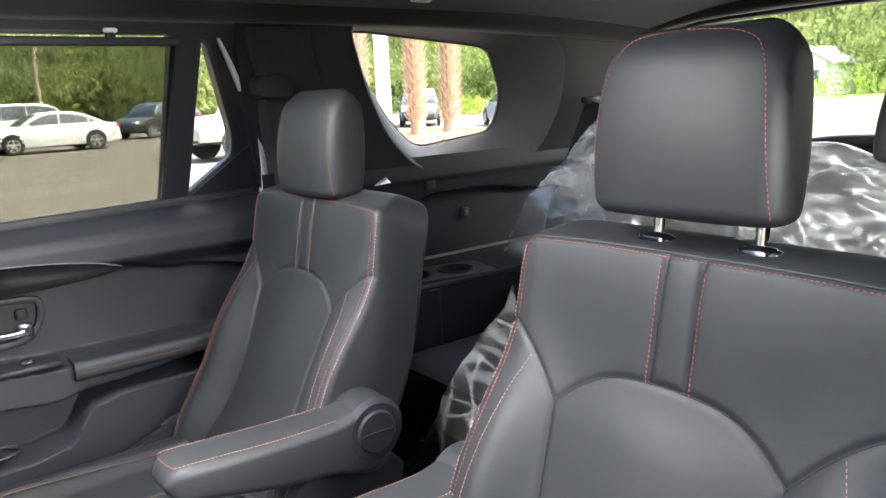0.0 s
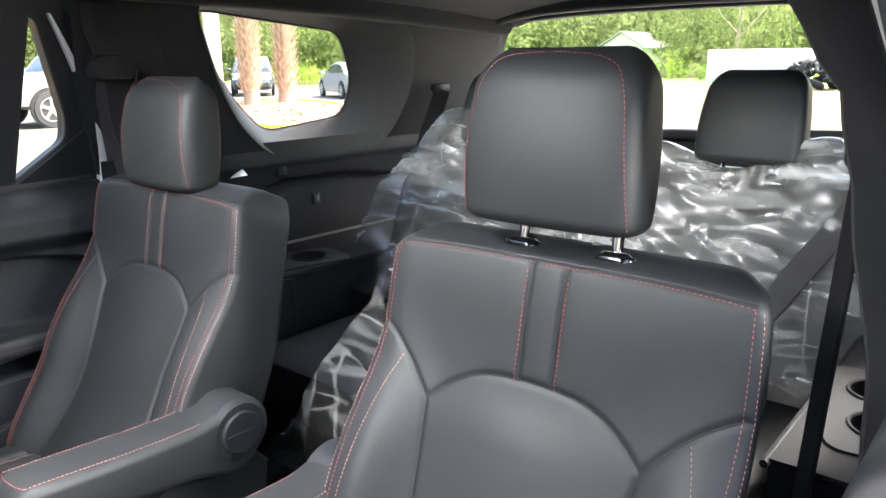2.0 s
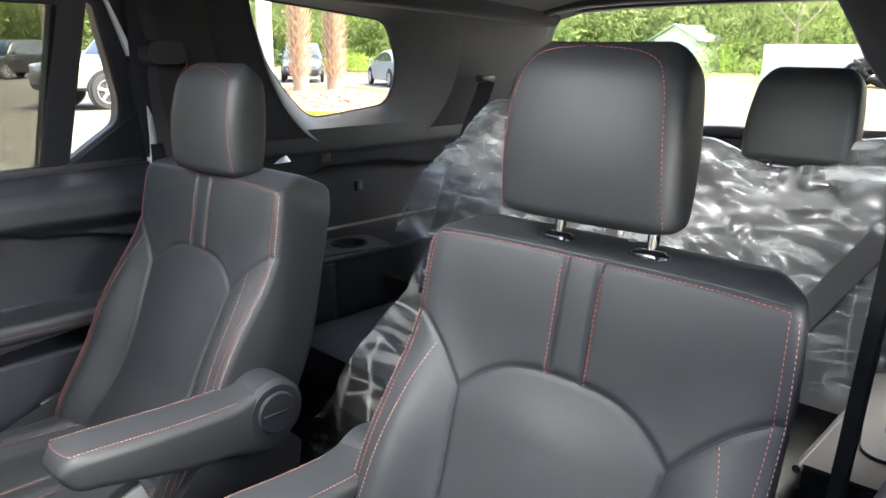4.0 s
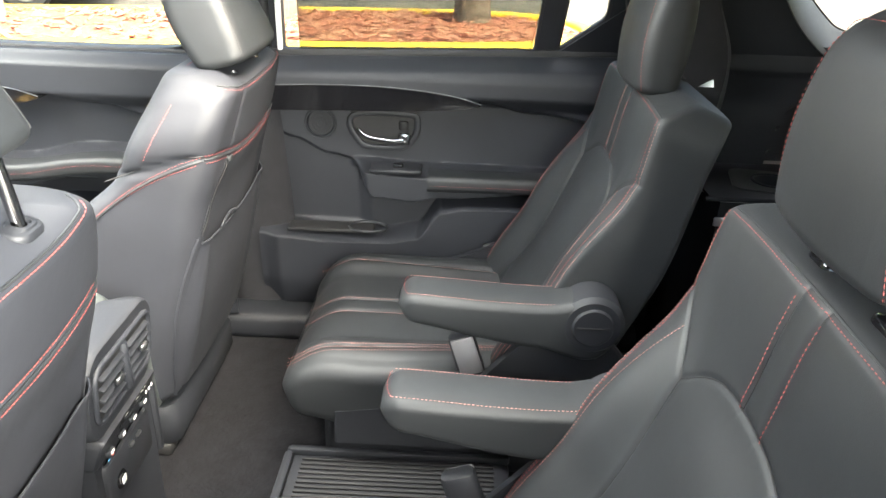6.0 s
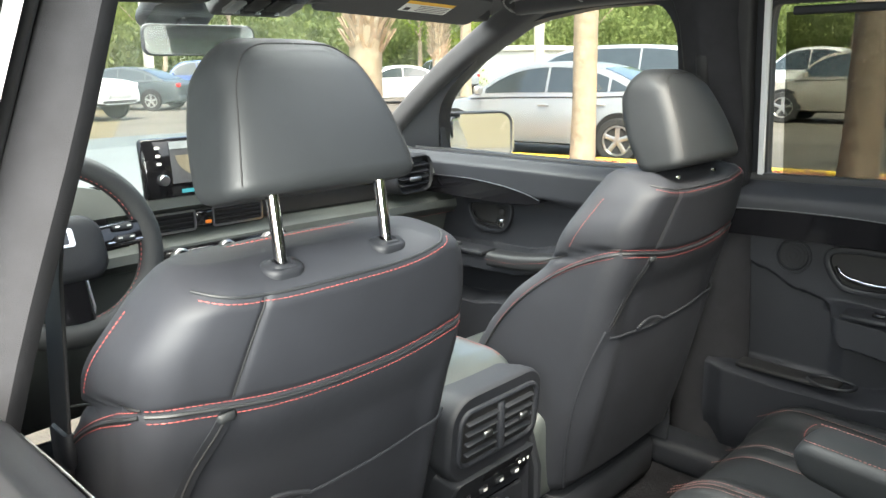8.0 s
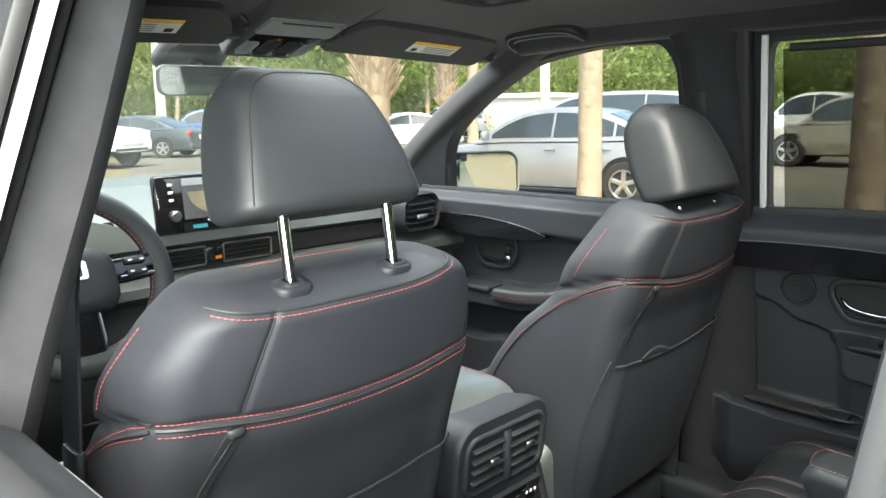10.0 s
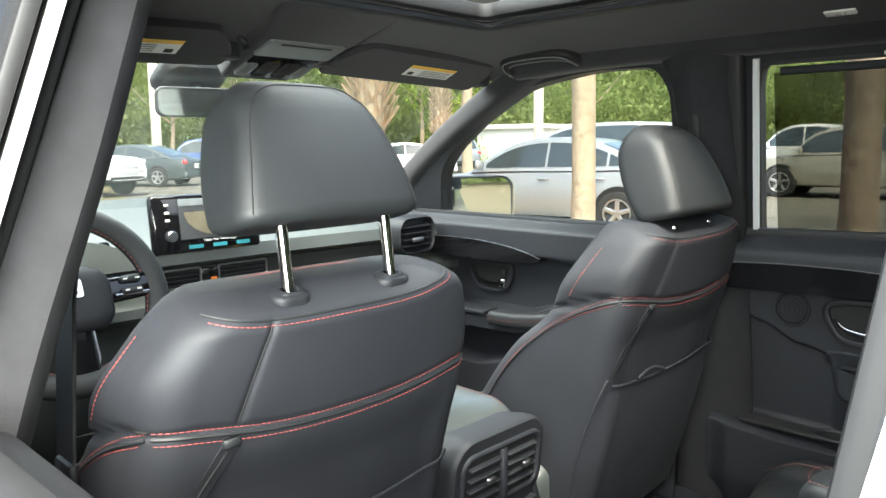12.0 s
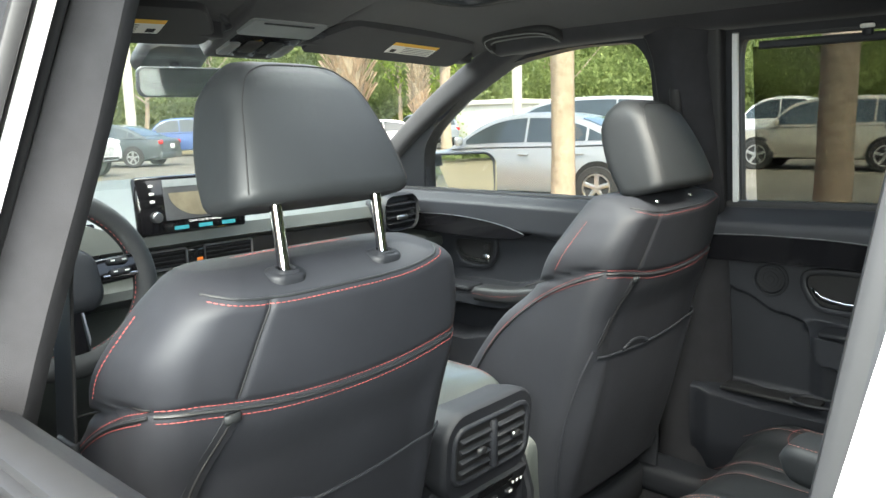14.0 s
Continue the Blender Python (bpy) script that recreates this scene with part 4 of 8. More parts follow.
def captain_chair(side, raised):
    """side: +1 or -1; the arm rest is on the inner side."""
    x = side * 0.387
    inner = -side
    chair = thing("captain_chair", (x, 0.3, 0.585), "black leather captain's chair with red stitching, headrest " + ("raised" if raised else "lowered") + ", arm rest down", "car seat", "second row captain's chairs")
    flat = rear_place(x)
    def place(u, v, w):
        # the outer flank tucks in behind the stitched edge
        return flat(u * (1 - 1.9 * max(0.0, -w - 0.008)) if u * side > 0 else u, v, w)
    half = lambda v: soft_table([(0, 0.228), (0.15, 0.232), (0.35, 0.232), (0.46, 0.230), (0.54, 0.226), (0.562, 0.221), (0.580, 0.210), (0.602, 0.190)], v)
    rim_v = lambda u: 0.5655 - 0.006 * (u / 0.215) ** 4
    arch = line2([(0.134, 0.384), (0.105, 0.412), (0.065, 0.432), (0.0, 0.437), (-0.065, 0.432), (-0.105, 0.412), (-0.134, 0.384)])
    wing = line2([(0.134, 0.384), (0.165, 0.42), (0.195, 0.446), (0.25, 0.478)])
    bol = line2([(0.134, 0.384), (0.127, 0.33), (0.117, 0.26), (0.118, 0.15), (0.15, 0.04), (0.16, 0.0)])
    strip = [(0.021, 0.434), (0.0205, 0.50), (0.021, 0.563)]
    seams = [arch, wing, mirror2(wing), bol, mirror2(bol), strip, mirror2(strip)]
    def front(u, v):
        a = abs(u)
        w = -0.006 + 0.034 * sstep(0.118, 0.19, a) * sstep(0.50, 0.26, v) - 0.008 * sstep(0.19, 0.25, a)
        w += 0.010 * math.exp(-((u / 0.09) ** 2)) * sstep(0.44, 0.36, v)
        w += 0.014 * sstep(0.22, 0.08, v) + 0.030 * sstep(0.40, 0.575, v)
        # behind the rim the top falls away to the rear
        over = v - rim_v(u)
        return w - 1.35 * max(0.0, over) - 0.003 * math.exp(-(over / 0.004) ** 2)
    back = lambda u, v: -0.150 + 0.045 * sstep(0.30, 0.60, v) + 0.02 * (u / 0.22) ** 4
    sh = Shell(place, 0.0, 0.602, half, front, back, edge=0.013, top=0.010, bottom=0.03, front_seams=seams, seam=0.0030, width=0.0034)
    b = mesh_object("backrest", *sh.build(200, 210), LEATHER, chair)
    th = THREAD_PALE
    for line in seams:
        mesh_object("seam", *sweep(between(sh.on_front, dense([p for p in line if abs(p[0]) < half(p[1]) - 0.012 and p[1] < 0.563], 0.004), 0.0002), circle(0.0009, 6), up=(0, 1, 0.3)), DARK, b, "dark sewn seam")
    for s in (1, -1):
        st = dense([(s * p, q) for p, q in strip])
        mesh_object("stitching", *stitches(between(sh.on_front, st, 0.0006, s * -0.0045)), THREAD, b, "red stitching")
        outer = dense(line2([(s * 0.178, 0.425), (s * 0.192, 0.38), (s * 0.201, 0.30), (s * 0.204, 0.18), (s * 0.204, 0.05)]))
        mesh_object("stitching", *stitches(between(sh.on_front, outer)), th, b, "pale red stitching")
        rim = dense(line2([(s * 0.212, 0.556), (s * 0.2145, 0.52), (s * 0.2165, 0.46), (s * 0.2175, 0.36), (s * 0.2165, 0.05)]))
        mesh_object("stitching", *stitches(between(sh.on_front, rim)), THREAD, b, "red stitching")
        edge_row = dense([(s * (half(v) - 0.0045), v) for v in np.linspace(0.555, 0.05, 40)])
        mesh_object("stitching", *stitches([sh.on_front(u, v, 0.0008) for u, v in edge_row]), th, b, "pale red stitching")
    top = dense([(u, rim_v(u) - 0.003) for u in np.linspace(-0.212, 0.212, 50)])
    mesh_object("stitching", *stitches(between(sh.on_front, top, 0.0005)), THREAD, b, "red stitching")
    mesh_object("seam", *sweep(between(sh.on_front, [(u, v + 0.005) for u, v in top], 0.0004), circle(0.0013, 6)), LEATHER, b, "piped edge of the top plate")
    gap = 0.028 if raised else -0.006
    headrest(chair, x + (0.014 if side < 0 else 0.0), -0.068 - gap * 0.15, 1.331 + gap, 0.110, 0.186, 0.086, 5, 0.10, raised, THREAD, "black leather headrest")
    posts(chair, x, -0.079, 1.333, 0.0575, max(gap, 0) + 0.03, 6, -0.002)
    # latch slot on the top edge
    mesh_object("release_lever", *sweep([sh.place(-side * -0.12 + a, 0.600, -0.075) for a in (-0.035, 0, 0.035)], rounded(0.012, 0.004, 0.003, 2)), PLASTIC, chair)
    # cushion
    def cplace(u, v, w):
        return Vector((x + u, 0.10 + v, 0.80 + w + 0.012 * math.sin(v * 4)))
    L = 0.465
    chalf = lambda v: lerp_table([(0, 0.20), (0.12, 0.235), (0.30, 0.245), (0.42, 0.24), (0.47, 0.22)], v)
    strip_c = line2([(0.019, 0.02), (0.022, 0.25), (0.026, 0.46)])
    side_c = line2([(0.150, 0.0), (0.165, 0.20), (0.178, 0.35), (0.182, 0.46)])
    cs = [strip_c, mirror2(strip_c), side_c, mirror2(side_c)]
    cf = lambda u, v: 0.055 + 0.016 * sstep(0.12, 0.17, abs(u)) - 0.022 * sstep(0.185, 0.25, abs(u)) - 0.045 * sstep(0.34, 0.47, v) ** 2 - 0.012 * math.sin(v * 5)
    cb = lambda u, v: -0.10 + 0.03 * sstep(0.25, 0.44, v)
    cu = Shell(cplace, 0, L, chalf, cf, cb, edge=0.03, top=0.05, bottom=0.03, front_seams=cs, seam=0.004, width=0.004)
    c = mesh_object("cushion", *cu.build(80, 70), LEATHER, chair)
    for s in (1, -1):
        mesh_object("stitching", *stitches(between(cu.on_front, dense([(s * a, b) for a, b in strip_c]), 0.0006, s * -0.0045)), th, c, "pale red stitching")
        for off in ((0.006, -0.006, -0.017) if s == inner else (0.006,)):
            mesh_object("stitching", *stitches(between(cu.on_front, dense([(s * a, b) for a, b in side_c]), 0.0006, s * off)), th, c, "pale red stitching")
    # plinth, rails, outer side shield and recline lever
    mesh_object("base", *box(x, 0.26, 0.66, 0.40, 0.46, 0.12, 0.02), PLASTIC, chair, "black plastic seat plinth")
    for s in (-1, 1):
        mesh_object("seat_rail", *box(x + s * 0.17, 0.20, 0.598, 0.045, 0.62, 0.026, 0.006), DARK, chair)
    mesh_object("side_shield", *extrude([Vector((x - inner * 0.238, y, z)) for y, z in ((0.50, 0.72), (0.50, 0.80), (0.28, 0.84), (0.12, 0.90), (0.0, 0.86), (-0.02, 0.74))], (-inner * 0.022, 0, 0), 0.006), PLASTIC, chair)
    mesh_object("side_shield", *extrude([Vector((x + inner * 0.232, y, z)) for y, z in ((0.46, 0.70), (0.46, 0.77), (0.25, 0.80), (0.14, 0.93), (0.02, 0.98), (-0.05, 0.90), (-0.02, 0.70))], (inner * 0.014, 0, 0), 0.005), PLASTIC, chair)
    mesh_object("recline_lever", *sweep(smooth_line([(x - inner * 0.258, 0.02, 0.865), (x - inner * 0.262, 0.10, 0.885), (x - inner * 0.262, 0.19, 0.868)], 2), rounded(0.010, 0.012, 0.006, 3), scale=lambda t: 1.1 - 0.4 * t), PLASTIC, chair)
    # arm rest: a tapering bar on a round pivot
    ax = x + inner * 0.252
    def aplace(u, v, w):
        return Vector((ax + u, 0.062 + v, 1.000 + w - 0.010 * sstep(0.30, 0.05, v)))
    ahalf = lambda v: lerp_table([(-0.08, 0.040), (0.05, 0.042), (0.2, 0.044), (0.30, 0.042)], v)
    af = lambda u, v: 0.038 + 0.004 * (1 - (u / 0.045) ** 2) + 0.012 * sstep(0.04, -0.03, v)
    ab = lambda u, v: -0.038 + 0.030 * sstep(0.05, 0.30, v) - 0.022 * sstep(0.06, -0.03, v)
    ar = Shell(aplace, -0.085, 0.280, ahalf, af, ab, edge=0.014, top=0.030, bottom=0.055)
    arm = mesh_object("armrest", *ar.build(14, 34), LEATHER, chair)
    for s in (1, -1):
        ln = dense([(s * 0.031, 0.265), (s * 0.033, 0.15), (s * 0.031, 0.02)])
        mesh_object("stitching", *stitches(between(ar.on_front, ln)), th, arm, "red stitching")
    mesh_object("stitching", *stitches(between(ar.on_front, dense(line2([(-0.031, 0.265), (-0.016, 0.272), (0.016, 0.272), (0.031, 0.265)])))), THREAD, arm, "red stitching")
    hub = Vector((ax + inner * 0.036, 0.030, 0.998))
    mesh_object("pivot_housing", *disc(hub - Vector((inner * 0.066, 0, 0)), (inner, 0, 0), 0.052, 0.072, 36, 0.008), PLASTIC, arm)
    mesh_object("pivot_cap", *disc(hub + Vector((inner * 0.004, 0, 0)), (inner, 0, 0), 0.034, 0.006, 32, 0.003), PLASTIC, arm, "round slotted pivot cap")
    mesh_object("cap_slot", *box(*(hub + Vector((inner * 0.0095, 0, 0))), 0.003, 0.052, 0.004, 0.001), DARK, arm)
    # belt buckle on the inner side
    bk = Vector((x + inner * 0.216, 0.226, 0.886))
    tilt = pose(0, 0, 0, -18, 0, 0)
    mesh_object("buckle", *box(*bk, 0.026, 0.046, 0.088, 0.006, tilt), PLASTIC, chair, "black seat belt buckle")
    mesh_object("buckle_face", *box(bk.x + inner * 0.0125, bk.y, bk.z + 0.004, 0.006, 0.040, 0.074, 0.002, tilt), material("worn_grey_plastic", (0.16, 0.16, 0.165), 0.4, vary=0.15), chair)
    return chair


# front seats, seen from behind
def front_place(x):
    """v is height above 0.70, w runs forwards from the back plane."""
    def place(u, v, w):
        z = 0.70 + v
        return Vector((x + u, 0.612 + 0.25 * (1.32 - z) + w, z))
    return place


def front_chair(side):
    x = side * 0.402 + 0.003
    chair = thing("bucket_seat", (x, 0.95, 0.585), "black leather front seat with red stitched back and map pocket", "car seat", "front seats")
    flat = front_place(x)
    def place(u, v, w):
        # the upper cover overhangs the wing on the outer flank
        hem = 0.524 - 0.32 * max(0.0, w - 0.03)
        notch = math.exp(-((v - hem) / 0.006) ** 2) * sstep(-0.15, -0.19, u) * sstep(0.03, 0.06, w)
        bulge = 0.008 * math.exp(-((v - hem - 0.045) / 0.035) ** 2) * sstep(-0.12, -0.20, u)
        return flat(u + 0.010 * notch - bulge, v, w + 0.006 * notch)
    half = lambda v: soft_table([(0, 0.205), (0.15, 0.214), (0.32, 0.218), (0.45, 0.221), (0.50, 0.219), (0.55, 0.211), (0.60, 0.192), (0.625, 0.172), (0.645, 0.150)], v)
    # crease round the top plate, lifting towards the corners
    rim_v = lambda u: 0.611 + 0.034 * min(1.0, abs(u + 0.015) / 0.185) ** 4
    cross = line2([(-0.205, 0.521), (-0.183, 0.520), (-0.149, 0.514), (-0.086, 0.503), (-0.014, 0.498), (0.067, 0.499), (0.135, 0.506), (0.185, 0.513), (0.218, 0.516)])
    up_seam = [(-0.100, 0.611), (-0.108, 0.587), (-0.119, 0.549), (-0.129, 0.512)]
    zipl = line2([(-0.134, 0.500), (-0.150, 0.470), (-0.172, 0.425), (-0.190, 0.372)])
    topl = [(u, rim_v(u)) for u in np.linspace(-0.160, 0.150, 60)]
    def back(u, v):
        a = abs(u) / 0.25
        w = 0.026 * a ** 3
        w += 0.010 * sstep(0.49, 0.42, v) * sstep(0.20, 0.14, abs(u + 0.0))
        # the top plate rises forwards from the crease
        over = v - rim_v(u)
        w += 1.7 * max(0.0, over) + 0.004 * math.exp(-(over / 0.006) ** 2)
        # dimples round the post guides
        if over > -0.01:
            w += 0.006 * (math.exp(-(((u + 0.068) / 0.045) ** 2)) + math.exp(-(((u - 0.068) / 0.045) ** 2))) * sstep(0.0, 0.02, over)
        return w
    def front(u, v):
        a = abs(u)
        bolster = sstep(0.10, 0.165, a) * soft_table([(0.0, 0.135), (0.20, 0.145), (0.30, 0.120), (0.40, 0.070), (0.465, 0.012), (0.50, 0.0), (0.57, 0.0), (0.62, 0.0)], v)
        return 0.165 - 0.030 * sstep(0.50, 0.64, v) + bolster
    sh = Shell(place, 0.0, 0.640, half, front, back, edge=0.046, top=0.012, bottom=0.04, back_seams=(cross, up_seam), seam=0.0030, width=0.0040)
    b = mesh_object("backrest", *sh.build(150, 190, 9), BACK_VINYL, chair)
    mesh_object("seam", *sweep(between(sh.on_back, dense(up_seam, 0.005), 0.0002), circle(0.0010, 6), up=(0, 1, 0)), DARK, b, "dark sewn seam")
    def flank(v, w, lift=0.0008):
        """A place on the outer side of the seat, w forwards from the back."""
        W, e = half(v), 0.046
        bk = sh.w_back(-W + e, v)
        t = max(w - bk, 0.0)
        k = min(1.0, t / e)
        u = -(W - e) - e * math.sqrt(max(0.0, 1 - (1 - k) ** 2))
        return place(u - lift * (0.3 + 0.7 * k), v, bk + t - lift * (1 - k))
    # the wing seam leaves the cross seam and runs down the flank to the bolster
    wing = smooth_line([(0.5205, 0.030, 0), (0.511, 0.056, 0), (0.492, 0.096, 0), (0.460, 0.142, 0), (0.405, 0.196, 0), (0.345, 0.234, 0), (0.28, 0.256, 0), (0.22, 0.265, 0)], 2)
    wing = resample(wing, 0.004)
    mesh_object("piping", *sweep(between(sh.on_back, [(u, v - 0.006) for u, v in dense(cross)], 0.0004), circle(0.0022, 6)), LEATHER, b)
    mesh_object("piping", *sweep([flank(p.x - 0.006, p.y) for p in wing], circle(0.0022, 6)), LEATHER, b)
    for off in (0.0, -0.0125):
        mesh_object("stitching", *stitches(between(sh.on_back, [(u, v + off) for u, v in dense(cross)], 0.0007), 0.0046, 0.0014, 0.00055), THREAD, b, "red stitching")
        mesh_object("stitching", *stitches([flank(p.x + off, p.y - off * 0.35) for p in wing], 0.0046, 0.0014, 0.00055), THREAD, b, "red stitching")
    # fork: the lower edge of the upper cover, over the flank
    fork = resample(smooth_line([(0.522, 0.028, 0), (0.520, 0.050, 0), (0.508, 0.085, 0), (0.492, 0.130, 0), (0.474, 0.175, 0)], 2), 0.005)
    mesh_object("seam", *sweep([flank(p.x, p.y, 0.0002) for p in fork], circle(0.0014, 6)), DARK, b, "dark sewn seam")
    edge_row = [flank(v, 0.118 - 0.28 * (v - 0.515), 0.0009) for v in np.linspace(0.515, 0.605, 34)]
    mesh_object("stitching", *stitches(edge_row, 0.004, 0.0018, 0.0006), THREAD, b, "red stitching")
    mesh_object("stitching", *stitches(between(sh.on_back, [(u, v - 0.004) for u, v in dense(topl)], 0.0008), 0.0046, 0.0014, 0.00055), THREAD, b, "red stitching")
    mesh_object("seam", *sweep(between(sh.on_back, [(u, v + 0.0015) for u, v in dense(topl, 0.005)], 0.0006), circle(0.0016, 6)), LEATHER, b, "piped edge of the top plate")
    # far rim of the top plate
    front_rim = [flat(u, 0.6405 - 0.010 * (abs(u) / 0.15) ** 4, 0.112) for u in np.linspace(-0.135, 0.135, 30)]
    mesh_object("stitching", *stitches(front_rim, 0.004, 0.0018, 0.0007), THREAD, b, "red stitching")
    # map pocket panel with its padded outer hem
    left = lambda v: soft_table([(0.03, -0.178), (0.12, -0.196), (0.25, -0.204), (0.38, -0.190), (0.50, -0.138)], v)
    rows = []
    for k in range(30):
        t = k / 29
        row = []
        for q in np.linspace(0, 1, 40):
            u0 = left(0.055 + 0.33 * t)
            u = u0 + (0.200 - u0) * q
            hem = 0.352 + 0.012 * abs(q - 0.35) ** 2 * 4
            v = 0.045 + (hem - 0.045) * t
            edge = sstep(0.0, 0.08, q) * sstep(1.0, 0.92, q)
            uu, drop = sh.round_off(u, v)
            row.append(place(u, v, sh.w_back(uu, v) + drop - 0.003 - 0.012 * edge * math.sin(math.pi * (0.2 + 0.62 * t))))
        rows.append(row)
    pk = mesh_object("map_pocket", *rings(rows, closed=False), BACK_VINYL, chair, "soft map pocket")
    hemline = [p + Vector((0, -0.001, 0)) for p in rows[-1]]
    mesh_object("pocket_hem", *sweep(smooth_line(hemline, 1), rounded(0.0016, 0.0026, 0.0014, 3)), BACK_VINYL, pk, "padded pocket hem")
    # finger recess in the hem
    mesh_object("pull_tab", *sweep(smooth_line([hemline[7 + k] + Vector((0, -0.004, 0.005 + 0.012 * math.sin(math.pi * k / 9))) for k in range(10)], 1), rounded(0.0020, 0.0032, 0.0018, 3)), BACK_VINYL, pk, "raised finger lip")
    side_edge = [sh.on_back(left(v) - 0.004, v, 0.001) for v in np.linspace(0.03, 0.37, 40)]
    mesh_object("panel_edge", *sweep(side_edge, circle(0.0028, 8), up=(0, 1, 0)), BACK_VINYL, chair, "rolled edge of the back panel")
    # zip hanging from the cross seam
    mesh_object("zip_flap", *sweep(between(sh.on_back, dense(zipl, 0.01), 0.0006), rounded(0.0085, 0.0008, 0.0004, 1), up=(0, 1, 0)), PLASTIC, chair, "black zip tape")
    zp = between(sh.on_back, dense(zipl, 0.0032), 0.0018)
    teeth = [box(p.x, p.y, p.z, 0.0050, 0.0012, 0.0014, 0.0003, pose(0, 0, 0, 0, -22, 0)) for p in zp]
    mesh_object("zip_teeth", *join(*teeth), RUBBER, chair, "fine zip teeth")
    mesh_object("zip_pull", *box(*sh.on_back(-0.137, 0.4975, 0.003), 0.020, 0.007, 0.010, 0.003), LEATHER, chair)
    headrest(chair, x - 0.002, 0.668 - (0.022 if side > 0 else 0), 1.394 - (0.050 if side > 0 else 0), 0.124, 0.150 + (0.014 if side > 0 else 0), 0.105, -27, 0.40, True, THREAD, "black leather headrest")
    posts(chair, x + 0.001, 0.645, 1.3295 if side < 0 else 1.318, 0.0675, 0.10 if side < 0 else 0.012, -8, 0.0005)
    # cushion and plinth
    def cplace(u, v, w):
        return Vector((x + u, 0.80 + v, 0.80 + w))
    cf = lambda u, v: 0.05 + 0.04 * sstep(0.14, 0.2, abs(u)) - 0.02 * sstep(0.2, 0.25, abs(u))
    cu = Shell(cplace, 0, 0.48, lambda v: 0.25, cf, lambda u, v: -0.10, edge=0.03, top=0.05, bottom=0.03,
               front_seams=[line2([(0.14, 0), (0.145, 0.25), (0.15, 0.5)]), line2([(-0.14, 0), (-0.145, 0.25), (-0.15, 0.5)]), [(-0.25, 0.22), (0.25, 0.22)]], seam=0.004, width=0.004)
    mesh_object("cushion", *cu.build(50, 40), LIT_LEATHER, chair)
    mesh_object("base", *box(x, 1.0, 0.655, 0.38, 0.44, 0.10, 0.02), PLASTIC, chair, "black plastic seat plinth")
    for s in (-1, 1):
        mesh_object("seat_rail", *box(x + s * 0.17, 1.03, 0.598, 0.045, 0.46, 0.026, 0.006), DARK, chair)
        mesh_object("side_shield", *extrude([Vector((x + s * 0.247, y, z)) for y, z in ((1.24, 0.66), (1.24, 0.80), (1.0, 0.84), (0.90, 0.88), (0.81, 0.88), (0.785, 0.80), (0.785, 0.66))], (s * 0.014, 0, 0), 0.005), PLASTIC, chair)
    return chair


captain_chair(1, False)
captain_chair(-1, True)
front_chair(1)
front_chair(-1)


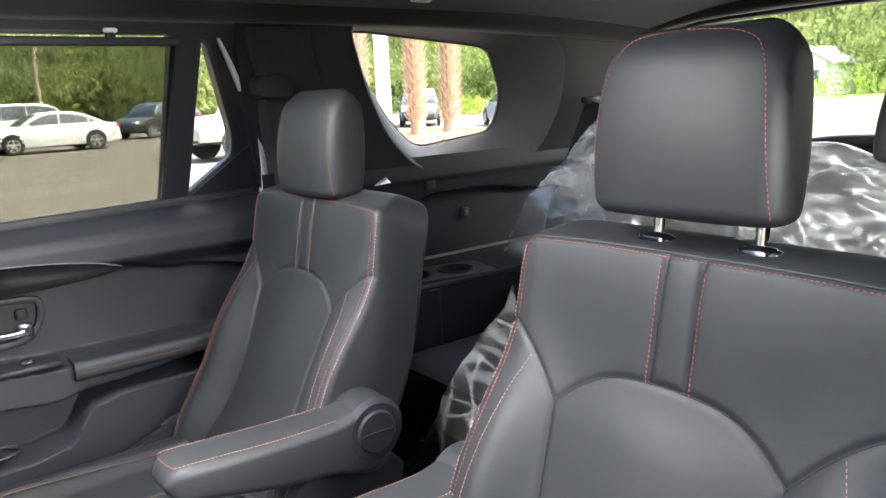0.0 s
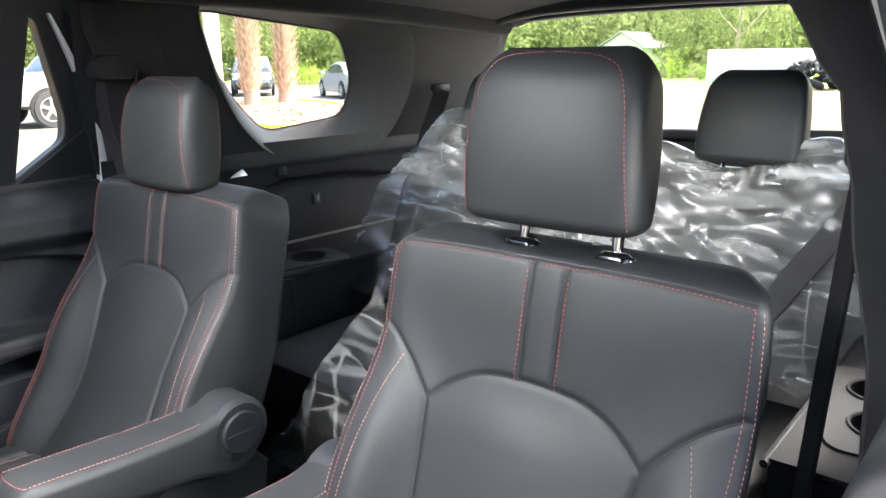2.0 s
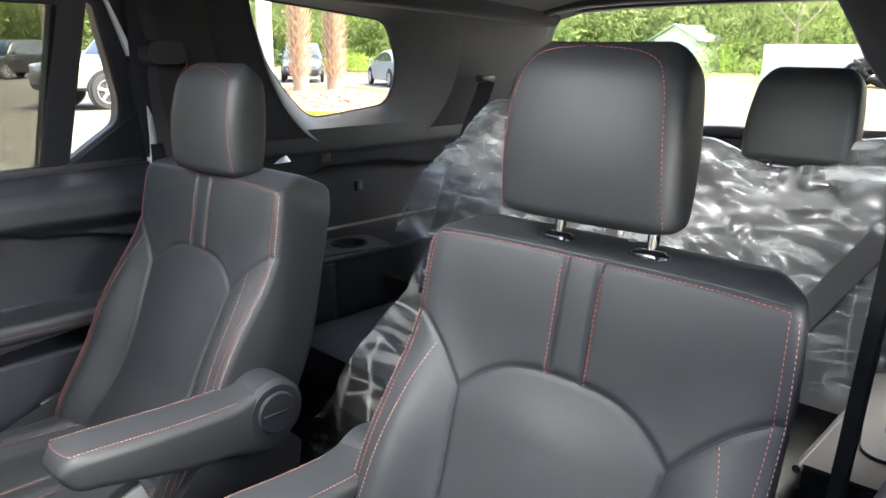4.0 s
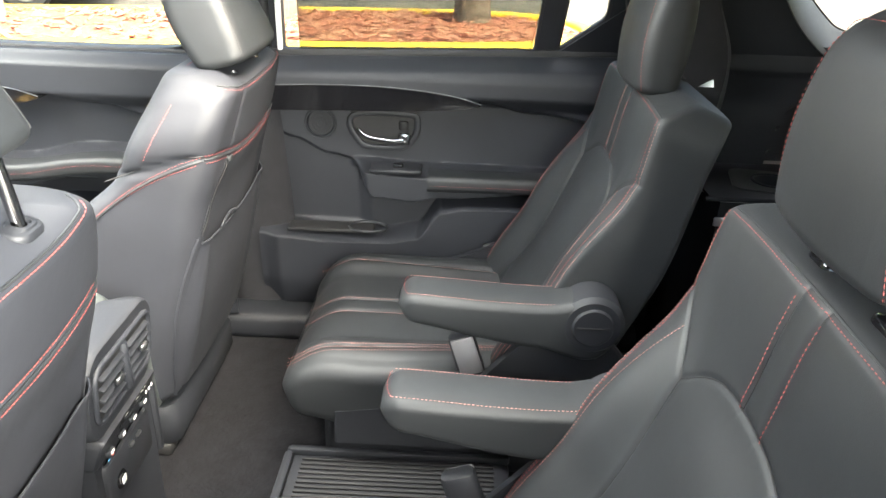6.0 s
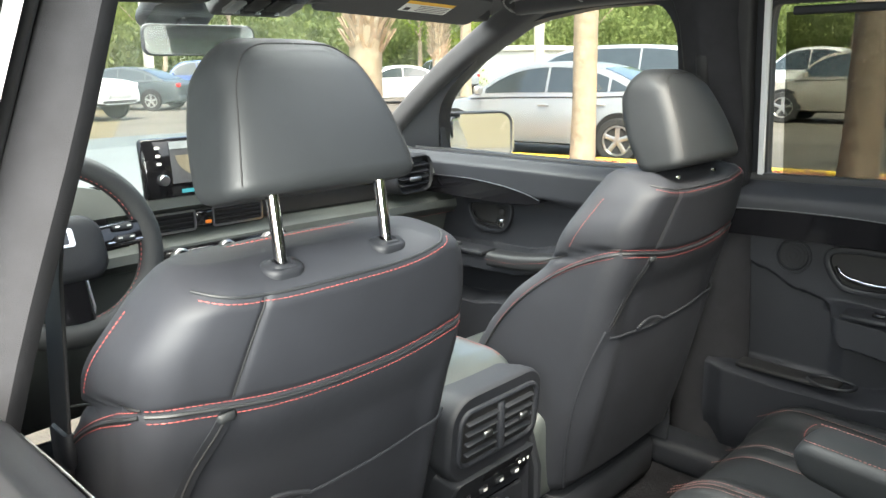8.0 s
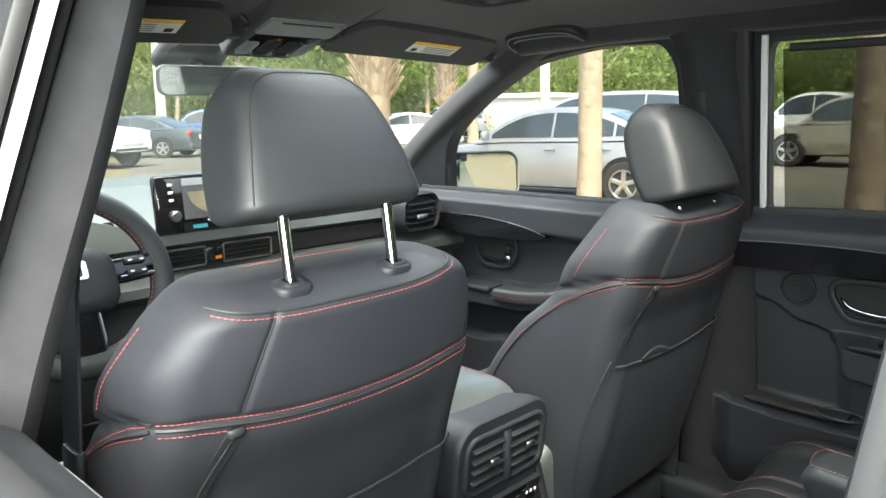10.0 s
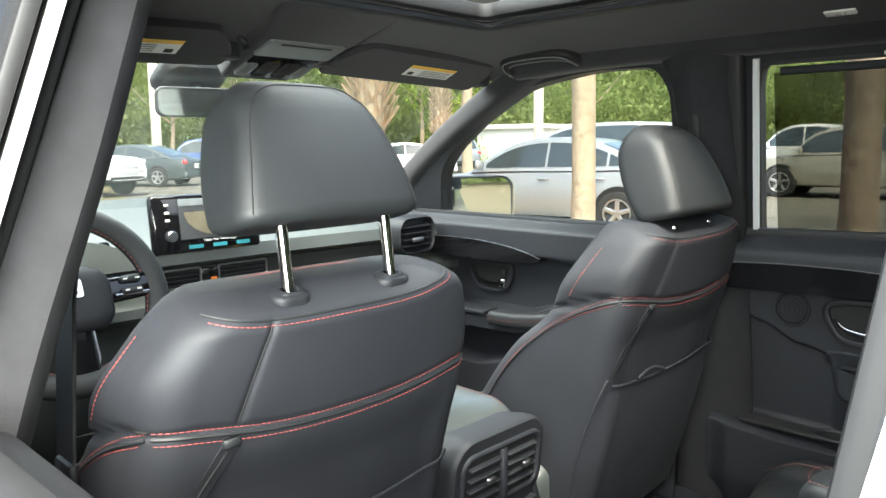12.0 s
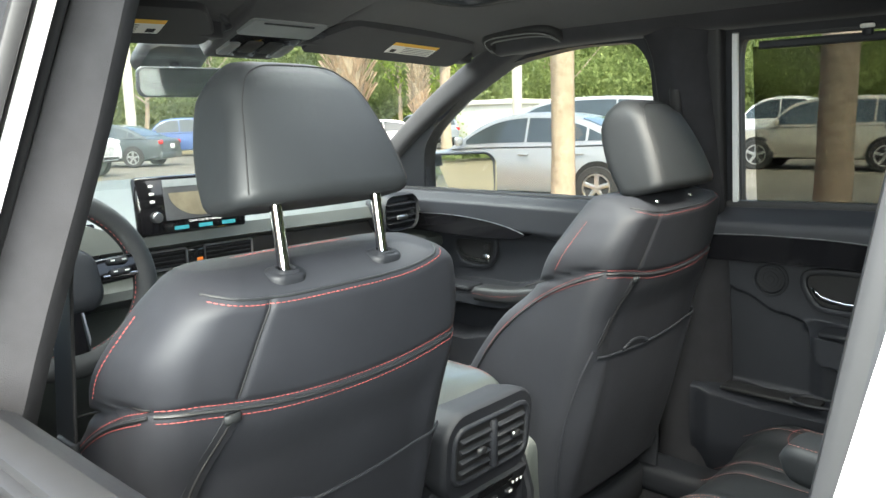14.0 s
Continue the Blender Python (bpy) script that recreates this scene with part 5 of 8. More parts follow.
# ---------------------------------------------------------------- console and dashboard
def build_console():
    con = thing("center_console", (0, 1.0, 0.585), "black centre console with leather lid and rear air vents", "centre console")
    # main body
    rows = []
    for y, top, w in ((0.772, 0.90, 0.095), (0.770, 0.985, 0.100), (0.80, 1.000, 0.105), (1.10, 1.015, 0.115), (1.45, 0.98, 0.13), (1.75, 0.95, 0.15)):
        rows.append([Vector((a, y, (0.58 + top) / 2 + b)) for a, b in rounded(w, (top - 0.58) / 2, 0.02, 4)])
    mesh_object("body", *rings(rows), PLASTIC, con)
    # padded lid
    def lplace(u, v, w):
        return Vector((u - 0.014, 0.782 + v, 1.014 + w))
    lid = Shell(lplace, 0, 0.36, lambda v: 0.104 - 0.01 * sstep(0.1, 0, v), lambda u, v: 0.034 - 0.008 * (u / 0.11) ** 2 - 0.012 * sstep(0.06, 0.0, v), lambda u, v: -0.022, edge=0.022, top=0.03, bottom=0.03)
    l = mesh_object("lid", *lid.build(26, 36), LIT_LEATHER, con, "padded black leather lid")
    for s in (1, -1):
        mesh_object("stitching", *stitches(between(lid.on_front, dense([(s * 0.080, 0.03), (s * 0.082, 0.33)]))), THREAD, l, "red stitching")
    mesh_object("stitching", *stitches([lplace(u, 0.0035, 0.002) for u in np.linspace(-0.075, 0.075, 8)]), THREAD, l, "red stitching")
    # rear vent pod: rounded housing leaning forwards
    def pod(dy, dz):
        """A place on the sloping rear face: dz up along it."""
        return Vector((0, 0.752 - 0.10 * (dz - 0.95) + dy, dz))
    rows = []
    for dy, s in ((0.06, 0.90), (0.02, 0.99), (0.0, 1.0), (-0.006, 0.985), (-0.010, 0.95)):
        rows.append([pod(dy, 0.965 + b * s) + Vector((a * s - 0.022, 0, 0)) for a, b in rounded(0.112, 0.074, 0.044, 7)])
    p = mesh_object("vent_housing", *rings(rows), PLASTIC, con)
    mesh_object("vent_cavity", *extrude([pod(-0.0115, 0.968 + b) + Vector((a - 0.022, 0, 0)) for a, b in rounded(0.088, 0.042, 0.020, 5)], (0, 0.004, 0)), DARK, p)
    mesh_object("vent_ring", *sweep([pod(-0.012, 0.968 + b) + Vector((a - 0.022, 0, 0)) for a, b in rounded(0.092, 0.046, 0.022, 5)], circle(0.0045, 8), up=(0, 1, 0), closed=True), SOFT, p)
    mesh_object("vent_divider", *box(-0.022, pod(-0.015, 0.968).y, 0.968, 0.014, 0.012, 0.080, 0.003), SOFT, p)
    for cx in (-0.066, 0.022):
        for k in range(4):
            z = 0.942 + 0.0175 * k
            mesh_object("vent_blade", *box(cx, pod(-0.014, z).y, z, 0.072, 0.010, 0.0045, 0.0015, pose(0, 0, 0, 25, 0, 0)), PLASTIC, p)
        mesh_object("vent_tab", *box(cx + 0.008, pod(-0.021, 0.968).y, 0.968, 0.020, 0.008, 0.011, 0.003), SATIN, p, "silver vent tab")
    # control panel under the vents
    def ctl(dy, z, x=0.0):
        return Vector((x - 0.020, 0.764 - 0.02 * (z - 0.86) / 0.05 + dy, z))
    mesh_object("control_panel", *rings([[ctl(dy, 0.868 + b * s, a * s) for a, b in rounded(0.098, 0.028, 0.010, 4)] for dy, s in ((0.04, 1.0), (-0.008, 1.0), (-0.012, 0.96))]), PLASTIC, con)
    mesh_object("display", *extrude([ctl(-0.013, 0.884 + b, a + 0.01) for a, b in rounded(0.045, 0.009, 0.003, 2)], (0, 0.003, 0)), PIANO, con, "small black climate display")
    for k in range(4):
        mesh_object("button", *box(*ctl(-0.016, 0.858, -0.066 + 0.040 * k), 0.020, 0.008, 0.010, 0.003), PLASTIC, con)
        mesh_object("button_mark", *box(*ctl(-0.0205, 0.859, -0.066 + 0.040 * k), 0.009, 0.001, 0.0045, 0.0003), LABEL_WHITE, con)
    for k in range(3):
        mesh_object("button_mark", *box(*ctl(-0.0165, 0.874, 0.058 + 0.011 * k), 0.005, 0.001, 0.005, 0.0003), LABEL_WHITE, con)
    mesh_object("temperature_mark", *box(*ctl(-0.021, 0.850, -0.075), 0.006, 0.001, 0.003, 0.0003), material("blue_mark", (0.1, 0.4, 0.6), 0.5, vary=0.05), con)
    mesh_object("temperature_mark", *box(*ctl(-0.021, 0.850, -0.062), 0.006, 0.001, 0.003, 0.0003), material("red_mark", (0.6, 0.08, 0.05), 0.5, vary=0.05), con)
    # sockets in a shallow tray lower down
    mesh_object("socket_plate", *box(0.0, 0.772, 0.775, 0.16, 0.02, 0.085, 0.012), PLASTIC, con)
    for k in (-0.012, 0.014):
        mesh_object("usb_socket", *box(0.012 + k, 0.761, 0.80, 0.013, 0.006, 0.006, 0.001), SATIN, con, "silver socket")
    mesh_object("power_socket", *disc((-0.045, 0.764, 0.768), (0, -1, 0), 0.016, 0.004, 22, 0.002), PIANO, con)
    mesh_object("socket_mark", *box(-0.045, 0.758, 0.768, 0.013, 0.002, 0.013, 0.001), LABEL_WHITE, con)
    # floor tray between the captain's chairs
    tray = thing("floor_tray", (0.05, 0.36, 0.585), "low black plastic tray with ribbed mat between the seats", "floor tray")
    mesh_object("tray_body", *box(0.06, 0.345, 0.615, 0.25, 0.42, 0.06, 0.012), PLASTIC, tray)
    for k in range(17):
        mesh_object("rib", *box(0.06 - 0.096 + 0.012 * k, 0.345, 0.647, 0.006, 0.36, 0.005, 0.0015), DARK, tray)
    for s in (-1, 1):
        mesh_object("rim", *box(0.06 + s * 0.115, 0.345, 0.650, 0.016, 0.42, 0.018, 0.005), PLASTIC, tray)
    mesh_object("rim", *box(0.06, 0.550, 0.650, 0.214, 0.016, 0.018, 0.005), PLASTIC, tray)


def build_dash():
    dash = thing("dashboard", (0, 1.6, 0.9), "black padded dashboard with air vents and stitched band", "dashboard")
    # cross-section along the car's width: (y, z) outline of the pad
    rows = []
    for x in np.linspace(-0.80, 0.80, 41):
        hood = 0.045 * math.exp(-((x + 0.41) / 0.17) ** 4)
        bow = 0.05 * (x / 0.8) ** 2
        prof = [(2.12, 1.20), (2.05, 1.350), (1.85, 1.318 + hood * 0.4), (1.62, 1.274 + hood), (1.545, 1.258 + hood), (1.53, 1.228), (1.555, 1.215), (1.565, 1.172), (1.545, 1.162),
                (1.525, 1.154), (1.505, 1.146), (1.500, 1.126), (1.515, 1.108), (1.545, 1.098), (1.56, 1.04), (1.55, 0.98), (1.60, 0.86), (1.72, 0.72), (2.12, 0.72)]
        rows.append([Vector((x, y - bow + (0.06 if False else 0), z)) for y, z in prof])
    mesh_object("dash_pad", *rings(rows), DASH_SKIN, dash)
    mesh_object("stitching", *stitches([(x, 1.5125 - 0.05 * (x / 0.8) ** 2, 1.106) for x in np.linspace(0.10, 0.76, 30)]), THREAD, dash, "red stitching")
    # dark slot with the wide vents
    mesh_object("vent_slot", *sweep([(x, 1.553 - 0.05 * (x / 0.8) ** 2, 1.192) for x in np.linspace(-0.22, 0.52, 16)], rounded(0.006, 0.023, 0.005, 2)), DARK, dash, "dark horizontal vent slot")
    for x0, x1 in ((-0.195, -0.065), (-0.01, 0.115)):
        for k in range(4):
            mesh_object("vent_blade", *box((x0 + x1) / 2, 1.540, 1.176 + 0.0105 * k, x1 - x0, 0.012, 0.003, 0.001), PLASTIC, dash)
        mesh_object("vent_frame", *sweep([Vector(((x0 + x1) / 2 + a, 1.538, 1.192 + b)) for a, b in rounded((x1 - x0) / 2 + 0.004, 0.022, 0.005, 3)], circle(0.003, 6), up=(0, 1, 0), closed=True), SATIN, dash, "thin satin vent frame")
    mesh_object("hazard_panel", *box(-0.038, 1.540, 1.192, 0.046, 0.014, 0.036, 0.004), PIANO, dash, "gloss hazard switch panel")
    mesh_object("hazard_light", *box(-0.030, 1.5325, 1.184, 0.016, 0.002, 0.008, 0.0005), material("amber_lamp", (0.8, 0.2, 0.02), 0.4, vary=0.05), dash, "small amber lamp")
    # right-hand round vent
    c = Vector((0.592, 1.49, 1.235))
    v = mesh_object("corner_vent", *rings([[c + Vector((a * s, dy + a * 0.12, b * s)) for a, b in rounded(0.085, 0.055, 0.040, 6)] for dy, s in ((0.06, 1.0), (-0.010, 1.0), (-0.020, 0.93), (-0.014, 0.85), (0.0, 0.84))]), PLASTIC, dash)
    for k in range(4):
        mesh_object("vent_blade", *box(c.x, c.y - 0.010, c.z - 0.027 + 0.018 * k, 0.125, 0.020, 0.004, 0.001, pose(0, 0, 0, 20, 0, 7)), PLASTIC, v)
    mesh_object("vent_tab", *box(c.x - 0.005, c.y - 0.024, c.z - 0.012, 0.045, 0.010, 0.014, 0.004), SATIN, v, "satin vent tab")
    # climate panel with three dials
    mesh_object("climate_panel", *box(-0.02, 1.495, 1.114, 0.36, 0.03, 0.055, 0.010, pose(0, 0, 0, -12)), PIANO, dash, "gloss black climate panel")
    for x in (-0.135, -0.02, 0.095):
        mesh_object("dial", *disc((x, 1.482, 1.124), (0, -1, 0.15), 0.021, 0.018, 28, 0.003), SATIN, dash, "silver-ringed climate dial")
        mesh_object("dial_face", *disc((x, 1.4635, 1.1268), (0, -1, 0.15), 0.016, 0.002, 24, 0.001), PIANO, dash)
    for k in range(8):
        if k not in (2, 5):
            mesh_object("button", *box(-0.175 + 0.045 * k, 1.478, 1.108, 0.018, 0.004, 0.007, 0.001), SATIN, dash)
    # instrument hood glass
    mesh_object("instrument_screen", *box(-0.41, 1.535, 1.245, 0.29, 0.012, 0.10, 0.010, pose(0, 0, 0, -14)), PIANO, dash, "dark instrument display")
    dash.location += Vector((0.03, 0.12, -0.02))
    # screen standing on the dash
    scr = thing("touch_screen", (-0.08, 1.50, 1.26), "dark touch screen showing a rear camera picture", "screen")
    cx, cz, w, h = -0.085, 1.318, 0.135, 0.066
    tilt = pose(0, 0, 0, -6)
    mesh_object("bezel", *box(cx, 1.50, cz, 2 * w, 0.022, 2 * h, 0.008, tilt), PIANO, scr, "gloss black screen bezel")
    def card(name, x0, x1, z0, z1, d, mat, lab=""):
        pts = [Vector((x, 1.4865 - d - (z - cz) * math.tan(radians(6)) * -1 * -1 + 0, z)) for x, z in ((x0, z0), (x1, z0), (x1, z1), (x0, z1))]
        pts = [Vector((p.x, 1.4868 - d + (p.z - cz) * math.tan(radians(6)), p.z)) for p in pts]
        return mesh_object(name, *extrude(pts, (0, 0.001, 0)), mat, scr, lab, smooth=False)
    def glow(name, color, power):
        m = material(name, color, 0.25, vary=0.15, vary_scale=25)
        b = m.node_tree.nodes["Principled BSDF"]
        b.inputs["Emission Color"].default_value = (*color, 1)
        b.inputs["Emission Strength"].default_value = power
        return m
    card("picture", cx - 0.072, cx + 0.125, cz - 0.033, cz + 0.058, 0.001, glow("screen_grey_picture", (0.05, 0.053, 0.058), 0.05), "lit camera picture")
    pts = [Vector((cx + 0.02 + 0.08 * math.cos(a), 0, cz + 0.028 + 0.055 * math.sin(a))) for a in np.linspace(math.pi, 2 * math.pi, 20)]
    pts = [Vector((p.x, 1.4868 - 0.0025 + (p.z - cz) * math.tan(radians(6)), p.z)) for p in pts]
    mesh_object("picture_ground", *extrude(pts, (0, 0.001, 0)), glow("screen_sand_picture", (0.13, 0.117, 0.085), 0.06), scr, "sandy ground in the picture", smooth=False)
    card("picture_sky", cx - 0.072, cx + 0.125, cz + 0.042, cz + 0.058, 0.0022, glow("screen_sky_picture", (0.16, 0.18, 0.19), 0.06))
    for k in range(3):
        card("picture_bar", cx - 0.055 + 0.06 * k, cx - 0.02 + 0.06 * k, cz - 0.055, cz - 0.0465, 0.001, glow("screen_button_blue", (0.03, 0.16, 0.19), 0.12), "lit blue soft key")
    txt = bpy.data.curves.new("caption", "FONT")
    txt.body = "Check Your Surroundings"
    txt.size, txt.align_x = 0.0078, "CENTER"
    to = new("caption", txt)
    to.matrix_world = pose(cx + 0.025, 1.4845, cz - 0.041, 84, 0, 0)
    bpy.context.view_layer.update()
    me = bpy.data.meshes.new_from_object(to.evaluated_get(bpy.context.evaluated_depsgraph_get()))
    me.transform(to.matrix_world)
    bpy.data.objects.remove(to)
    me.transform(Matrix.Translation(-ORIGIN[scr]))
    me.materials.clear()
    me.materials.append(glow("screen_text", (0.8, 0.8, 0.8), 0.2))
    cap = new("caption", me)
    cap.parent = scr
    scr.location += Vector((0.055, 0.12, -0.015))
    mesh_object("volume_knob", *disc((cx - 0.098, 1.482, cz - 0.022), (0, -1, 0), 0.012, 0.016, 24, 0.002), SATIN, scr, "silver volume knob")
    for k in range(3):
        mesh_object("key", *box(cx - 0.100, 1.485 + 0.002 * k, cz + 0.012 + 0.017 * k, 0.011, 0.002, 0.006, 0.001), LABEL_WHITE, scr)


def build_wheel():
    wheel = thing("steering_wheel", (-0.42, 1.45, 1.06), "black leather steering wheel with red stitching and satin spokes", "steering wheel")
    m = pose(-0.405, 1.45, 1.205, 90 - 24, 0, 0)
    at = lambda a, b, c=0.0: m @ Vector((a, b, c))
    R = 0.168
    pts = [at(R * math.cos(a), R * math.sin(a) * 0.97) for a in np.linspace(0, 2 * math.pi, 73)[:-1]]
    n = m.to_3x3() @ Vector((0, 0, 1))
    rim = mesh_object("rim", *sweep(pts, circle(0.0235, 16, 0.018), up=n, closed=True), LEATHER, wheel)
    inner = [at((R - 0.022) * math.cos(a), (R - 0.022) * math.sin(a) * 0.97, 0.007) for a in np.linspace(0, 2 * math.pi, 120)]
    mesh_object("stitching", *stitches(inner, 0.006, 0.004, 0.0009), THREAD, rim, "red stitching")
    rows = [[at(a * s, b * s - 0.01, c) for a, b in rounded(0.078, 0.062, 0.040, 6)] for c, s in ((-0.03, 0.8), (0.0, 1.0), (0.018, 0.97), (0.026, 0.86), (0.029, 0.6), (0.030, 0.2))]
    mesh_object("airbag_cover", *rings(rows), PLASTIC, wheel)
    # plain badge
    mesh_object("badge", *extrude([at(a, b + 0.008, 0.030) for a, b in rounded(0.021, 0.017, 0.005, 3)], n * 0.003), SATIN, wheel, "plain silver badge")
    mesh_object("badge_field", *extrude([at(a, b + 0.008, 0.033) for a, b in rounded(0.011, 0.012, 0.003, 3)], n * 0.0006), PIANO, wheel)
    for s in (-1, 1):
        sp = mesh_object("spoke", *sweep([at(s * 0.070, 0.0, 0.008), at(s * 0.12, 0.004, 0.004), at(s * 0.170, 0.010, 0.0)], rounded(0.024, 0.010, 0.007, 3), up=n), PIANO, wheel, "gloss black spoke")
        for k in (-0.010, 0.012):
            mesh_object("button", *box(*at(s * 0.115, k + 0.004, 0.016), 0.040, 0.012, 0.014, 0.003, pose(0, 0, 0, 66)), PLASTIC, sp)
            for q in (-0.011, 0.011):
                mesh_object("button_mark", *box(*at(s * 0.115 + q, k + 0.004, 0.0235), 0.008, 0.003, 0.001, 0.0003, pose(0, 0, 0, 66)), LABEL_WHITE, sp)
        mesh_object("spoke_trim", *sweep([at(s * 0.082, -0.012, 0.016), at(s * 0.150, -0.010, 0.010)], rounded(0.004, 0.003, 0.002, 2), up=n), CHROME, sp, "bright trim edge")
    mesh_object("spoke", *sweep([at(0, -0.055, 0.008), at(0, -0.165, 0.0)], rounded(0.030, 0.009, 0.006, 3), up=n), PIANO, wheel, "gloss dark lower spoke")
    for s in (-1, 1):
        mesh_object("spoke_edge", *sweep([at(s * 0.030, -0.07, 0.012), at(s * 0.032, -0.12, 0.008), at(s * 0.022, -0.150, 0.004)], circle(0.002, 6), up=n), SATIN, wheel, "bright spoke edge")
    mesh_object("column_cover", *sweep([at(0, -0.005, -0.02), at(0, -0.005, -0.25)], rounded(0.055, 0.065, 0.03, 4), up=(1, 0, 0)), PLASTIC, wheel)
    for s in (-1, 1):
        mesh_object("stalk", *sweep([at(s * 0.05, 0.0, -0.05), at(s * 0.17, 0.012, -0.045)], circle(0.008, 8), up=n), PLASTIC, wheel)


# ---------------------------------------------------------------- overhead
def build_overhead():
    con = thing("overhead_console", (0.0, 1.3, 1.66), "black overhead console with lamps and moonroof switches", "overhead console")
    # the underside slopes down towards the windscreen
    zp = lambda y: 1.676 - 0.30 * (y - 1.225)
    rows = []
    for y, w, low in ((1.09, 0.150, 1.728), (1.15, 0.135, 1.706), (1.20, 0.118, 1.687), (1.23, 0.110, zp(1.23)), (1.30, 0.102, zp(1.30)), (1.40, 0.088, zp(1.40)), (1.43, 0.084, zp(1.42)), (1.47, 0.075, 1.655)):
        rows.append([Vector((a, y, low + 0.035 + b)) for a, b in rounded(w, 0.035, 0.012, 4)])
    mesh_object("housing", *rings(rows), LINER, con)
    def plate(name, x0, x1, y0, y1, proud, r, mat, lab=""):
        pts = [Vector(((x0 + x1) / 2 + a, (y0 + y1) / 2 + b, zp((y0 + y1) / 2 + b) - 0.0005)) for a, b in rounded((x1 - x0) / 2, (y1 - y0) / 2, r, 4)]
        return mesh_object(name, *extrude(pts, (0, 0, -proud), 0.0015), mat, con, lab)
    plate("glasses_door", -0.088, 0.088, 1.236, 1.300, 0.005, 0.008, GREY_PLASTIC, "satin grey flap")
    plate("door_slot", -0.06, 0.06, 1.242, 1.247, 0.006, 0.002, DARK)
    plate("switch_field", -0.076, 0.076, 1.306, 1.402, 0.004, 0.010, PIANO, "gloss black switch field")
    for s in (-1, 1):
        plate("map_lamp", min(s * 0.078, s * 0.050), max(s * 0.078, s * 0.050), 1.335, 1.395, 0.007, 0.010, GREY_PLASTIC, "clear map lamp lens")
        plate("roof_switch", min(s * 0.006, s * 0.040), max(s * 0.006, s * 0.040), 1.325, 1.375, 0.008, 0.005, DARK)
        plate("switch_lip", min(s * 0.008, s * 0.038), max(s * 0.008, s * 0.038), 1.378, 1.392, 0.009, 0.003, PLASTIC)
    # rear-view mirror on its stalk
    mir = thing("rear_view_mirror", (-0.02, 1.62, 1.55), "black rear-view mirror hanging from the windscreen", "mirror")
    c = Vector((-0.015, 1.60, 1.575))
    yaw = pose(0, 0, 0, 0.2, 0, -13).to_3x3()
    rows = []
    for dy, s in ((0.035, 0.6), (0.02, 0.95), (-0.004, 1.0), (-0.010, 0.985), (-0.012, 0.95)):
        rows.append([c + yaw @ Vector((a * (s if s > 0.9 else 0.85), dy, b * s)) for a, b in rounded(0.122, 0.033, 0.018, 5)])
    mesh_object("housing", *rings(rows), PLASTIC, mir)
    mesh_object("mirror_glass", *extrude([c + yaw @ Vector((a * 0.95, -0.014, b * 0.90)) for a, b in rounded(0.122, 0.033, 0.018, 5)], yaw @ Vector((0, 0.002, 0))), material("dimmed_mirror", (0.20, 0.21, 0.21), 0.03, metal=1.0, vary=0.03), mir, "dark dimmed mirror glass", smooth=False)
    mesh_object("stalk", *sweep([c + Vector((0, 0.02, 0)), c + Vector((0, 0.06, 0.03)), c + Vector((0, 0.10, 0.07))], circle(0.012, 10)), PLASTIC, mir)
    mesh_object("sensor_cover", *box(c.x, c.y + 0.085, c.z + 0.068, 0.16, 0.13, 0.055, 0.020, pose(0, 0, 0, -30)), PLASTIC, mir, "black sensor cover")
    # sun visors folded up, with warning labels
    for s in (1, -1):
        vis = thing("sun_visor", (s * 0.35, 1.30, 1.64), "black sun visor folded up with a warning label", "sun visor", "sun visors")
        vz = lambda x, y: 1.685 - 0.033 * (x - 0.17) - 0.42 * (y - 1.26)
        outline = fillet([(0.112, 1.372), (0.112, 1.33), (0.175, 1.252), (0.575, 1.258), (0.600, 1.30), (0.600, 1.372)], 0.022, 5)
        top = [Vector((s * a, b, vz(a, b) + 0.008)) for a, b in outline]
        ccx = sum(p.x for p in top) / len(top)
        ccy = sum(p.y for p in top) / len(top)
        ring = []
        for k, g in ((0.008, 0.985), (0.004, 1.0), (-0.004, 1.0), (-0.008, 0.985), (-0.0085, 0.6), (-0.0085, 0.2)):
            ring.append([Vector((ccx + (s * a - ccx) * g, ccy + (b - ccy) * g, vz(ccx / s + (a - ccx / s) * g, ccy + (b - ccy) * g) + k)) for a, b in outline])
        mesh_object("visor_board", *rings(ring), LINER, vis)
        def lab(x0, x1, y0, y1, name, mat, d):
            pts = [Vector((s * a, b, vz(a, b) - 0.0095 - d)) for a, b in ((x0, y0), (x1, y0), (x1, y1), (x0, y1))]
            return mesh_object(name, *extrude(pts, (0, 0, 0.0008)), mat, vis, "", smooth=False)
        x0, x1 = (0.328, 0.474) if s > 0 else (0.226, 0.372)
        lab(x0, x1, 1.303, 1.334, "warning_label", LABEL_WHITE, 0.0)
        lab(x0, x1, 1.292, 1.303, "label_band", LABEL_YELLOW, 0.0)
        for k in range(4):
            lab(x0 + 0.045, x1 - 0.008, 1.3070 + 0.0066 * k, 1.3082 + 0.0066 * k, "text_bar", GREY_PLASTIC, 0.001)
        lab(x0 + 0.010, x0 + 0.026, 1.318, 1.329, "text_bar", DARK, 0.001)
        mesh_object("visor_clip", *sweep(smooth_line([(s * 0.118, 1.300, vz(0.12, 1.30) + 0.012), (s * 0.095, 1.295, vz(0.12, 1.30) - 0.006), (s * 0.118, 1.29, vz(0.12, 1.30) - 0.014)], 2), circle(0.006, 8)), PLASTIC, vis)
